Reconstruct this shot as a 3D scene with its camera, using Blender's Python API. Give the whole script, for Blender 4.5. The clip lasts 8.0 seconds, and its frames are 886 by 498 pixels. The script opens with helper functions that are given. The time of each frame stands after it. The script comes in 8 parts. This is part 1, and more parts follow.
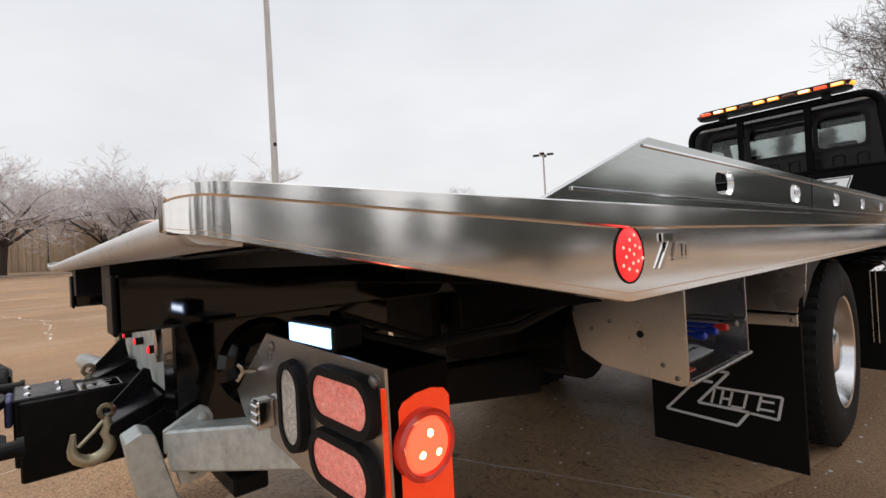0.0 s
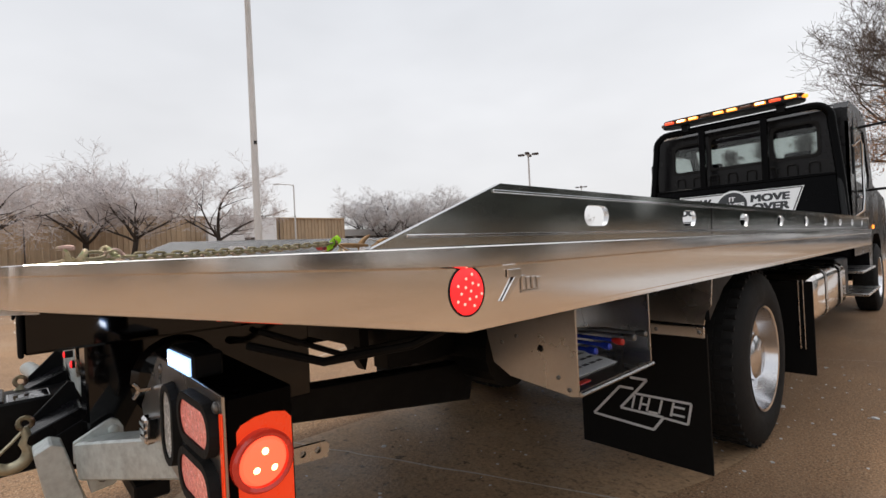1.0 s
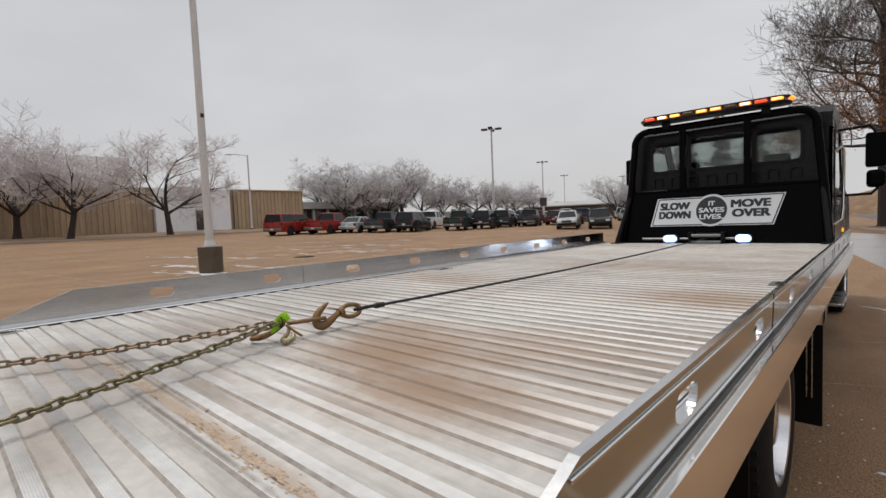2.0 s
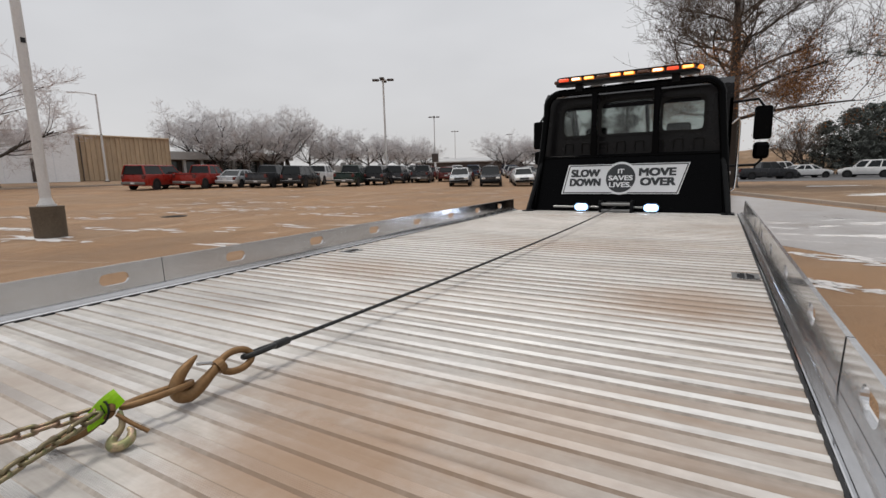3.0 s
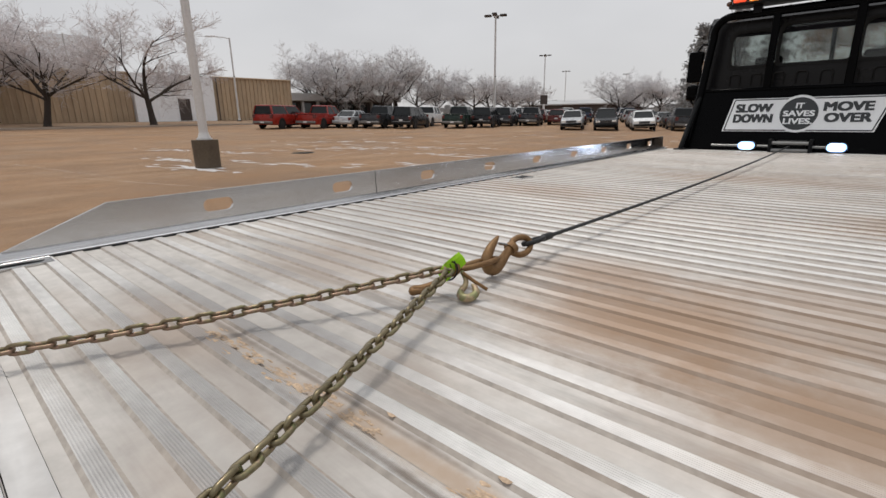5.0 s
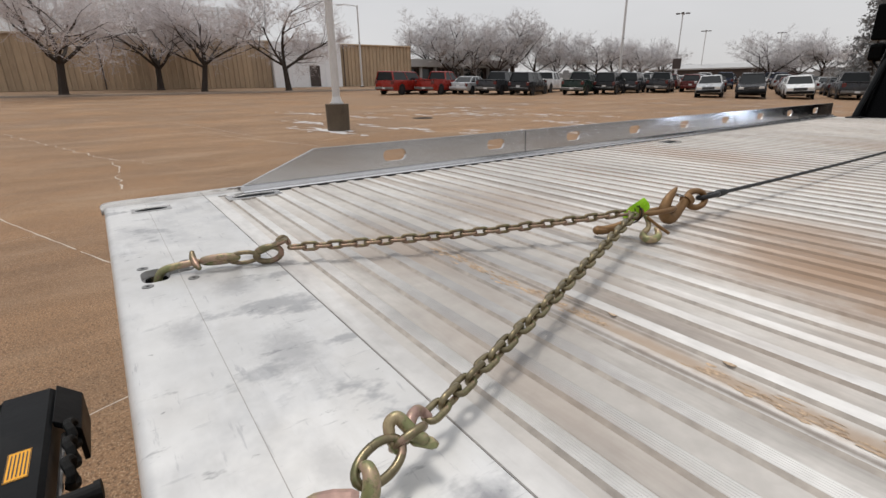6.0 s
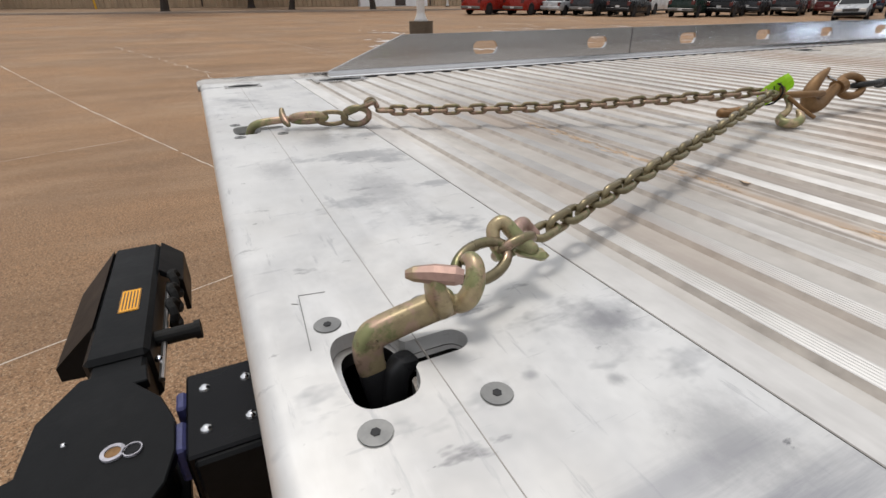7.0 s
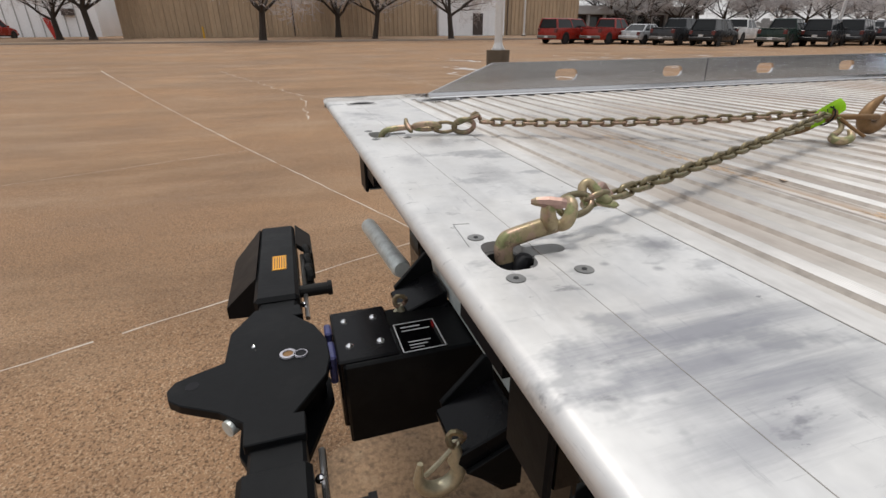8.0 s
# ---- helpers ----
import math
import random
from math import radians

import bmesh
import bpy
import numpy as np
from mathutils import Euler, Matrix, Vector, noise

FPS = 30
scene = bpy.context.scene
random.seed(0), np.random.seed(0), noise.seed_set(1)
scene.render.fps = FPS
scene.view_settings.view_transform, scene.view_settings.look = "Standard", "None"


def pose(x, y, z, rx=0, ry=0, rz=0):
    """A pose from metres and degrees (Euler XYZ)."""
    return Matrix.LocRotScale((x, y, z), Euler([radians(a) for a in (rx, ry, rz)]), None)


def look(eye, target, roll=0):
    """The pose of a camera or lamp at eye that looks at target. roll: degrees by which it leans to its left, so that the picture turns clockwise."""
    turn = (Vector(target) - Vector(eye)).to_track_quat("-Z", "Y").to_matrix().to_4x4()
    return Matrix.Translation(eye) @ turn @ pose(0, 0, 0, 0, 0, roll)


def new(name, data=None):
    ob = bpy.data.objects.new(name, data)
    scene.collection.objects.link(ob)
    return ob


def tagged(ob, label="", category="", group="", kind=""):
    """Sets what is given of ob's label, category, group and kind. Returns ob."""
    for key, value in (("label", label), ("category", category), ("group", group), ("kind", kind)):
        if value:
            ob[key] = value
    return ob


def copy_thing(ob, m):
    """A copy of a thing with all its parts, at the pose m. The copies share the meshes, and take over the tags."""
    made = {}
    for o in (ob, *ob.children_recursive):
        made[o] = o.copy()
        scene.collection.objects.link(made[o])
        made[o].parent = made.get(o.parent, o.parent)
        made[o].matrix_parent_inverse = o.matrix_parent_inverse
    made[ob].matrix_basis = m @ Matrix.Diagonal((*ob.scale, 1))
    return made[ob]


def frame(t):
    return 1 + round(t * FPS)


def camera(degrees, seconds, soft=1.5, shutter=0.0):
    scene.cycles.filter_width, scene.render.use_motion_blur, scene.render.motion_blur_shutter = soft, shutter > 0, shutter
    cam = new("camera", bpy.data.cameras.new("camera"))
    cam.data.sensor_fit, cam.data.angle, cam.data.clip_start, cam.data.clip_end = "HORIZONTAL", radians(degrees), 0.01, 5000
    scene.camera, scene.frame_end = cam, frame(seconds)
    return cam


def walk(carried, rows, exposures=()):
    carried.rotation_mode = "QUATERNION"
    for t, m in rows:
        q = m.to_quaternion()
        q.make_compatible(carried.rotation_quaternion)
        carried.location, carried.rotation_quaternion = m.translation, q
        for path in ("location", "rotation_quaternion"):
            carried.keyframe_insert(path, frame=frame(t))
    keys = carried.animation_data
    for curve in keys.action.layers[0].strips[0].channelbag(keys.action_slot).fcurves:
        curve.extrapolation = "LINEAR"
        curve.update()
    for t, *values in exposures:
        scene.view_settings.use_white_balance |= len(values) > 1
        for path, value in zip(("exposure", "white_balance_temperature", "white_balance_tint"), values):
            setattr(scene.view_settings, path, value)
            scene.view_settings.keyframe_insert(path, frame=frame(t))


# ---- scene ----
cam = camera(85.8, 8.0)
PATH = [
    (0, (1.671, -0.096, 1.082), (0.166, 1.221, 1.1), -3.2),
    (0.5, (1.783, -0.038, 1.119), (0.284, 1.286, 1.135), -3.2),
    (1, (1.901, 0.006, 1.139), (0.432, 1.363, 1.145), -2.8),
    (1.2, (1.938, -0.007, 1.192), (0.485, 1.367, 1.206), -3.1),
    (2.3, (1.31, 0.485, 1.602), (0.069, 2.034, 1.361), -1.6),
    (2.5, (1.218, 0.594, 1.626), (0.1, 2.222, 1.313), -1.6),
    (3, (1.007, 0.678, 1.637), (0.024, 2.39, 1.317), -1.4),
    (3.5, (0.857, 0.605, 1.596), (-0.121, 2.309, 1.222), -1.3),
    (4, (0.784, 0.538, 1.573), (-0.241, 2.2, 1.142), -1.2),
    (4.2, (0.767, 0.549, 1.55), (-0.298, 2.18, 1.099), -1.1),
    (5.3, (0.674, 0.189, 1.533), (-0.704, 1.524, 0.97), -0.9),
    (5.5, (0.677, 0.137, 1.531), (-0.758, 1.401, 0.948), -0.9),
    (6, (0.676, 0.026, 1.508), (-0.875, 1.11, 0.858), -0.9),
    (6.5, (0.682, -0.003, 1.444), (-0.919, 0.927, 0.688), -0.7),
    (7, (0.647, 0.0, 1.362), (-0.963, 0.767, 0.458), -0.5),
    (7.5, (0.66, -0.006, 1.37), (-0.971, 0.693, 0.447), -0.6),
    (8, (0.864, -0.164, 1.375), (-0.882, 0.378, 0.563), -0.5),
]
walk(cam, [(t, look(eye, target, roll)) for t, eye, target, roll in PATH],
     exposures=[(0.0, 0.40), (1.2, 0.34), (2.3, -0.15), (2.6, -0.10), (3.2, 0.0), (5.5, 0.0), (6.5, 0.08), (8.0, 0.12)])

# ---- world and light: overcast winter day ----
world = bpy.data.worlds.new("overcast")
scene.world = world
world.use_nodes = True
wn, wl = world.node_tree.nodes, world.node_tree.links
wn.clear()
w_out = wn.new("ShaderNodeOutputWorld")
w_bg = wn.new("ShaderNodeBackground")
w_bg.inputs["Strength"].default_value = 1.0
w_co = wn.new("ShaderNodeTexCoord")
w_sep = wn.new("ShaderNodeSeparateXYZ")
wl.new(w_co.outputs["Generated"], w_sep.inputs[0])
# an overcast sky is about three times as bright overhead as at the horizon
w_ramp = wn.new("ShaderNodeValToRGB")
w_el = w_ramp.color_ramp.elements
w_el[0].position, w_el[0].color = 0.0, (0.62, 0.61, 0.613, 1)
w_el[1].position, w_el[1].color = 1.0, (1.12, 1.13, 1.16, 1)
for w_pos, w_col in ((0.25, (0.645, 0.645, 0.657, 1)), (0.5, (0.60, 0.612, 0.638, 1)), (0.75, (0.80, 0.81, 0.835, 1))):
    w_e = w_el.new(w_pos)
    w_e.color = w_col
wl.new(w_sep.outputs["Z"], w_ramp.inputs[0])
w_map = wn.new("ShaderNodeMapping")
w_map.inputs["Scale"].default_value = (1, 1, 2.5)
w_noise = wn.new("ShaderNodeTexNoise")
w_noise.inputs["Scale"].default_value = 1.6
w_noise.inputs["Detail"].default_value = 4
wl.new(w_co.outputs["Generated"], w_map.inputs[0])
wl.new(w_map.outputs[0], w_noise.inputs["Vector"])
w_rng = wn.new("ShaderNodeMapRange")
w_rng.inputs["From Min"].default_value, w_rng.inputs["From Max"].default_value = 0.3, 0.7
w_rng.inputs["To Min"].default_value, w_rng.inputs["To Max"].default_value = 0.88, 1.07
wl.new(w_noise.outputs["Fac"], w_rng.inputs["Value"])
w_mul = wn.new("ShaderNodeVectorMath")
w_mul.operation = "SCALE"
wl.new(w_ramp.outputs["Color"], w_mul.inputs[0])
wl.new(w_rng.outputs[0], w_mul.inputs["Scale"])
# a little of the clear sky's own colour shows through the cloud
w_sky = wn.new("ShaderNodeTexSky")
w_sky.sky_type = "NISHITA"
w_sky.sun_disc = False
w_sky.sun_elevation, w_sky.sun_rotation = radians(73), radians(-87)
w_sc = wn.new("ShaderNodeVectorMath")
w_sc.operation = "SCALE"
w_sc.inputs["Scale"].default_value = 0.006
wl.new(w_sky.outputs[0], w_sc.inputs[0])
w_add = wn.new("ShaderNodeVectorMath")
w_add.operation = "ADD"
wl.new(w_mul.outputs[0], w_add.inputs[0])
wl.new(w_sc.outputs[0], w_add.inputs[1])
wl.new(w_add.outputs[0], w_bg.inputs["Color"])
wl.new(w_bg.outputs[0], w_out.inputs[0])

sun_data = bpy.data.lights.new("sun", "SUN")
sun_data.energy, sun_data.angle, sun_data.color = 1.5, radians(14), (1.0, 0.95, 0.885)
sun = new("sun", sun_data)
sun.matrix_world = look((-3.4, 0.2, 11), (0, 0, 0))

# ---- materials ----
def shader(name, base, rough=0.5, metal=0.0, var=0.12, scales=(3.0, 40.0), bump=0.0, rvar=0.08, stain=None, rnd=0.0,
           stretch=(1, 1, 1), coat=0.0, world_space=False, emit=None, bump_scale=None, spec=0.5, patches=None):
    """A node material: colour varied at two scales, worn gloss, fine relief and, where given, stains (colour, amount, scale, stretch)."""
    m = bpy.data.materials.new(name)
    m.use_nodes = True
    nt = m.node_tree
    n, l = nt.nodes, nt.links
    b = n["Principled BSDF"]
    b.inputs["Roughness"].default_value, b.inputs["Metallic"].default_value = rough, metal
    b.inputs["Specular IOR Level"].default_value = spec
    if coat:
        b.inputs["Coat Weight"].default_value, b.inputs["Coat Roughness"].default_value = coat, 0.08
    if world_space:
        src = n.new("ShaderNodeNewGeometry").outputs["Position"]
    else:
        src = n.new("ShaderNodeTexCoord").outputs["Object"]
    mp = n.new("ShaderNodeMapping")
    mp.inputs["Scale"].default_value = stretch
    l.new(src, mp.inputs[0])

    def noise_at(sc, detail=4, rough_=0.6, vec=mp.outputs[0]):
        t = n.new("ShaderNodeTexNoise")
        t.inputs["Scale"].default_value, t.inputs["Detail"].default_value, t.inputs["Roughness"].default_value = sc, detail, rough_
        l.new(vec, t.inputs["Vector"])
        return t.outputs["Fac"]

    big, fine = noise_at(scales[0]), noise_at(scales[1], 3)
    mixed = n.new("ShaderNodeMath")
    mixed.operation = "ADD"
    l.new(big, mixed.inputs[0])
    l.new(fine, mixed.inputs[1])
    rng = n.new("ShaderNodeMapRange")
    rng.inputs["From Min"].default_value, rng.inputs["From Max"].default_value = 0.65, 1.35
    rng.inputs["To Min"].default_value, rng.inputs["To Max"].default_value = 1 - var, 1 + var
    l.new(mixed.outputs[0], rng.inputs["Value"])
    value = rng.outputs[0]
    if rnd:
        info = n.new("ShaderNodeObjectInfo")
        rr = n.new("ShaderNodeMapRange")
        rr.inputs["To Min"].default_value, rr.inputs["To Max"].default_value = 1 - rnd, 1 + rnd
        l.new(info.outputs["Random"], rr.inputs["Value"])
        mm = n.new("ShaderNodeMath")
        mm.operation = "MULTIPLY"
        l.new(value, mm.inputs[0])
        l.new(rr.outputs[0], mm.inputs[1])
        value = mm.outputs[0]
    col = n.new("ShaderNodeVectorMath")
    col.operation = "SCALE"
    col.inputs[0].default_value = base
    l.new(value, col.inputs["Scale"])
    colour = col.outputs[0]
    rough_out = None
    for st_col, amount, st_scale, st_stretch, *st_from in stain or ():
        sm = n.new("ShaderNodeMapping")
        sm.inputs["Scale"].default_value = st_stretch
        sm.inputs["Location"].default_value = (st_scale, 2 * st_scale, 0)
        l.new(src, sm.inputs[0])
        sn = noise_at(st_scale, 5, 0.65, sm.outputs[0])
        sr = n.new("ShaderNodeMapRange")
        sr.inputs["From Min"].default_value, sr.inputs["From Max"].default_value = (st_from[0], st_from[0] + 0.07) if st_from else (0.5, 0.72)
        sr.inputs["To Min"].default_value, sr.inputs["To Max"].default_value = 0.0, amount
        l.new(sn, sr.inputs["Value"])
        mx = n.new("ShaderNodeMix")
        mx.data_type = "RGBA"
        l.new(sr.outputs[0], mx.inputs["Factor"])
        l.new(colour, mx.inputs[6])
        mx.inputs[7].default_value = (*st_col, 1)
        colour = mx.outputs[2]
    if patches:
        # broad stains with ragged edges, each at its own place: (x, y, half length, half width, strength)
        for pcol, rag, px, py, pu, pv, amount in [(c, r, *q) for c, spots, r in patches for q in spots]:
            rm = n.new("ShaderNodeMapping")
            rm.inputs["Scale"].default_value = (1, 1, 1) if isinstance(rag, (int, float)) else rag[1]
            l.new(src, rm.inputs[0])
            ragged = noise_at(rag if isinstance(rag, (int, float)) else rag[0], 5, 0.7, rm.outputs[0])
            pm = n.new("ShaderNodeMapping")
            pm.vector_type = "TEXTURE"
            pm.inputs["Location"].default_value, pm.inputs["Scale"].default_value = (px, py, 1.13), (pu, pv, 1)
            l.new(src, pm.inputs[0])
            ln = n.new("ShaderNodeVectorMath")
            ln.operation = "LENGTH"
            l.new(pm.outputs[0], ln.inputs[0])
            ad = n.new("ShaderNodeMath")
            ad.operation = "ADD"
            l.new(ln.outputs["Value"], ad.inputs[0])
            l.new(ragged, ad.inputs[1])
            pr = n.new("ShaderNodeMapRange")
            pr.interpolation_type = "SMOOTHSTEP"
            pr.inputs["From Min"].default_value, pr.inputs["From Max"].default_value = 0.6, 1.6
            pr.inputs["To Min"].default_value, pr.inputs["To Max"].default_value = amount, 0.0
            l.new(ad.outputs[0], pr.inputs["Value"])
            mx = n.new("ShaderNodeMix")
            mx.data_type = "RGBA"
            l.new(pr.outputs[0], mx.inputs["Factor"])
            l.new(colour, mx.inputs[6])
            mx.inputs[7].default_value = (*pcol, 1)
            colour = mx.outputs[2]
    l.new(colour, b.inputs["Base Color"])
    if rvar:
        r2 = n.new("ShaderNodeMapRange")
        r2.inputs["From Min"].default_value, r2.inputs["From Max"].default_value = 0.3, 0.7
        r2.inputs["To Min"].default_value, r2.inputs["To Max"].default_value = max(0.02, rough - rvar), min(1, rough + rvar)
        l.new(big, r2.inputs["Value"])
        l.new(r2.outputs[0], b.inputs["Roughness"])
    if bump:
        bp = n.new("ShaderNodeBump")
        bp.inputs["Strength"].default_value, bp.inputs["Distance"].default_value = bump, 0.01
        l.new(noise_at(bump_scale, 3) if bump_scale else fine, bp.inputs["Height"])
        l.new(bp.outputs[0], b.inputs["Normal"])
    if emit:
        b.inputs["Emission Color"].default_value, b.inputs["Emission Strength"].default_value = (*emit[0], 1), emit[1]
    return m


def glow(name, colour, strength):
    return shader(name, colour, 0.3, 0, var=0.05, rvar=0, emit=(colour, strength))


def glass(name, tint):
    """Clear or tinted sheet glass with a slightly hazed face."""
    m = shader(name, tint, 0.03, 0, var=0.03, scales=(2, 20), rvar=0.02)
    b = m.node_tree.nodes["Principled BSDF"]
    b.inputs["Transmission Weight"].default_value, b.inputs["IOR"].default_value = 1.0, 1.45
    return m


BROWN = (0.22, 0.125, 0.062)
SOIL = (0.32, 0.205, 0.125)
MUD = ((0.42, 1.25, 0.42, 0.30, 0.85), (0.72, 1.05, 0.38, 0.24, 0.75), (0.25, 1.48, 0.34, 0.24, 0.6), (0.70, 1.55, 0.4, 0.3, 0.5), (0.95, 2.65, 0.45, 0.38, 0.6), (-0.62, 2.70, 0.6, 0.35, 0.45),
       (-0.45, 1.10, 0.45, 0.3, 0.3), (0.1, 3.8, 1.0, 0.4, 0.35), (0.30, 0.43, 0.35, 0.05, 0.28), (-0.35, 0.62, 0.35, 0.10, 0.3))
RUST = (0.25, 0.145, 0.075)
BLOTCH = ((0.40, 1.20, 0.34, 0.22, 0.5), (0.72, 1.08, 0.32, 0.18, 0.5), (0.22, 1.45, 0.26, 0.16, 0.4), (0.95, 2.60, 0.4, 0.25, 0.4))
CRUST = ((0.42, 0.650, 0.75, 0.034, 0.55), (0.60, 0.655, 0.6, 0.026, 0.5))
TIDE = ((0.48, 0.6185, 0.55, 0.010, 0.75), (0.15, 0.676, 0.40, 0.008, 0.6), (-0.25, 0.672, 0.30, 0.012, 0.5), (0.40, 1.02, 0.30, 0.02, 0.35), (0.62, 1.36, 0.35, 0.02, 0.35))
# grey patches that darken ribs and grooves towards the left rear
GREYING = ((-0.30, 0.66, 0.75, 0.36, 0.85), (0.20, 0.48, 0.50, 0.20, 0.8), (-0.55, 1.05, 0.55, 0.35, 0.75), (-0.75, 1.9, 0.5, 0.5, 0.45), (0.05, 0.95, 0.2, 0.3, 0.6))
M_PLATE = shader("worn_aluminium_plate", (0.615, 0.61, 0.60), 0.45, 0.5, var=0.08, scales=(2.2, 26), rvar=0.12, bump=0.02, world_space=True,
                 patches=(((0.21, 0.215, 0.245), ((0.585, 0.17, 0.030, 0.20, 0.8), (0.625, 0.14, 0.028, 0.16, 0.75), (0.66, 0.18, 0.026, 0.15, 0.7), (0.70, 0.12, 0.030, 0.10, 0.55), (0.545, 0.19, 0.018, 0.12, 0.5), (0.80, 0.2, 0.05, 0.12, 0.5)), (120, (1, 0.07, 1))),
                          ((0.20, 0.20, 0.215), ((0.41, 0.25, 0.05, 0.03, 0.5), (0.02, 0.20, 0.10, 0.06, 0.45), (-0.14, 0.08, 0.07, 0.04, 0.4), (0.28, 0.16, 0.05, 0.03, 0.3), (-0.30, 0.19, 0.07, 0.05, 0.45), (0.412, 0.272, 0.020, 0.030, 0.6), (0.439, 0.167, 0.006, 0.008, 0.6), (0.468, 0.218, 0.008, 0.010, 0.6), (0.54, 0.243, 0.05, 0.05, 0.5), (0.70, 0.22, 0.05, 0.03, 0.5)), 70)),
                 stain=(((0.33, 0.335, 0.35), 0.65, 4.2, (1, 1, 1)), ((0.38, 0.34, 0.29), 0.35, 1.7, (1, 1, 1)), ((0.24, 0.245, 0.26), 0.6, 9, (1, 0.6, 1), 0.57), ((0.15, 0.15, 0.16), 0.7, 22, (1, 0.4, 1), 0.635), ((0.09, 0.09, 0.095), 0.85, 55, (1, 0.5, 1), 0.675), ((0.68, 0.68, 0.68), 0.5, 20, (0.3, 1, 1)), ((0.36, 0.36, 0.37), 0.55, 95, (0.12, 1, 1), 0.63), ((0.36, 0.36, 0.37), 0.5, 120, (1, 0.10, 1), 0.64)))
M_PLANK = shader("dull_aluminium_plank", (0.625, 0.612, 0.595), 0.56, 0.35, var=0.12, scales=(1.5, 30), rvar=0.1, bump=0.03, rnd=0.06, world_space=True, patches=(((0.255, 0.243, 0.235), GREYING, 3.5), (SOIL, [(*q[:4], 0.75 * q[4]) for q in MUD], 5.5), (RUST, BLOTCH, 16), ((0.36, 0.255, 0.17), CRUST, 26), ((0.10, 0.065, 0.04), TIDE, 20)),
                 stain=((BROWN, 0.60, 1.0, (0.5, 1.6, 1)), ((0.22, 0.20, 0.19), 0.5, 3.0, (0.6, 3, 1))))
# Groove floors: real dirt, plus recess shade put into the darker base.
M_VALLEY = shader("dirty_shaded_groove", (0.50, 0.475, 0.445), 0.66, 0.2, var=0.16, scales=(1.5, 30), rvar=0.1, bump=0.05, rnd=0.12, world_space=True, patches=(((0.27, 0.245, 0.222), [(*q[:4], 0.6 * q[4]) for q in GREYING], 3.5), (SOIL, [(*q[:4], 0.85 * q[4]) for q in MUD], 5.5), (RUST, BLOTCH, 16), ((0.36, 0.255, 0.17), CRUST, 26), ((0.10, 0.065, 0.04), TIDE, 20)),
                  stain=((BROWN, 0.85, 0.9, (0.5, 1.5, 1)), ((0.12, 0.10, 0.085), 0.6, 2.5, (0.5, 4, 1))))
# Rib flanks: mud, with the dark crease line put into the base colour.
M_FLANK = shader("muddy_shaded_flank", (0.34, 0.305, 0.27), 0.75, 0.15, var=0.35, scales=(4, 40), rvar=0.1, bump=0.05, rnd=0.15, world_space=True, patches=(((0.22, 0.14, 0.085), MUD, 5.5),), stain=((BROWN, 0.6, 1.3, (0.5, 1.5, 1)),))
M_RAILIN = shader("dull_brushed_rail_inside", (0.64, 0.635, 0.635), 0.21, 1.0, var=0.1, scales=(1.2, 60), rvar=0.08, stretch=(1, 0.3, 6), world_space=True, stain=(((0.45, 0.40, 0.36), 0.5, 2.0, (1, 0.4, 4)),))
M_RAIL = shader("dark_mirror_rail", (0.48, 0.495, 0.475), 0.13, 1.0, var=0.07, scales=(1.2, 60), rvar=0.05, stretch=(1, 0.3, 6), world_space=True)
M_POLISH = shader("polished_aluminium", (0.95, 0.92, 0.89), 0.12, 1.0, var=0.05, scales=(1.0, 30), rvar=0.06, stretch=(1, 0.4, 3), world_space=True,
                  stain=(((0.62, 0.58, 0.54), 0.35, 4.0, (1, 0.3, 4)),))
M_STEEL = shader("stainless_steel", (0.56, 0.55, 0.54), 0.28, 1.0, var=0.06, scales=(4, 80), rvar=0.06)
M_SCREW = shader("zinc_screw", (0.23, 0.23, 0.226), 0.42, 0.8, var=0.1, scales=(60, 300), rvar=0.1)
M_BLACK = shader("gloss_black_steel", (0.0014, 0.0014, 0.0017), 0.22, 0, var=0.2, scales=(3, 50), rvar=0.08, spec=0.05)
M_SEMI = shader("half_gloss_black_paint", (0.005, 0.005, 0.006), 0.25, 0, var=0.2, scales=(4, 60), rvar=0.08, spec=0.16)
M_SEAM = shader("grey_seam", (0.27, 0.25, 0.23), 0.6, 0, var=0.3, scales=(6, 80), world_space=True)
M_GLOSS = shader("wet_gloss_black_paint", (0.003, 0.003, 0.0035), 0.07, 0, var=0.2, scales=(3, 50), rvar=0.04, spec=0.45)
M_WORN = shader("worn_grey_edge", (0.42, 0.41, 0.45), 0.4, 0.3, var=0.25, scales=(30, 120), rvar=0.1, stain=(((0.06, 0.06, 0.065), 0.7, 40, (1, 1, 1)),))
# Near black: the shade inside holes and pockets is put into the colour.
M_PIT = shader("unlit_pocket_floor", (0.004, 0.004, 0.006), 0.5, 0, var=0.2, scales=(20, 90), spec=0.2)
M_HOOKZ = shader("pale_zinc_hook", (0.52, 0.47, 0.33), 0.35, 0.5, var=0.2, scales=(20, 120), rvar=0.1, stain=(((0.30, 0.30, 0.22), 0.5, 14, (1, 1, 1)),))
M_SATIN = shader("satin_black_steel", (0.0055, 0.006, 0.0068), 0.45, 0, var=0.2, scales=(4, 60), rvar=0.1, bump=0.04, spec=0.12,
                 stain=(((0.03, 0.029, 0.028), 0.25, 6, (1, 1, 1)),))
M_RUBBER = shader("black_rubber", (0.010, 0.010, 0.010), 0.75, 0, var=0.2, scales=(6, 70), bump=0.15, spec=0.25)
M_FLAP = shader("mud_flap_rubber", (0.005, 0.005, 0.005), 0.6, 0, var=0.15, scales=(3, 40), bump=0.05, spec=0.12)
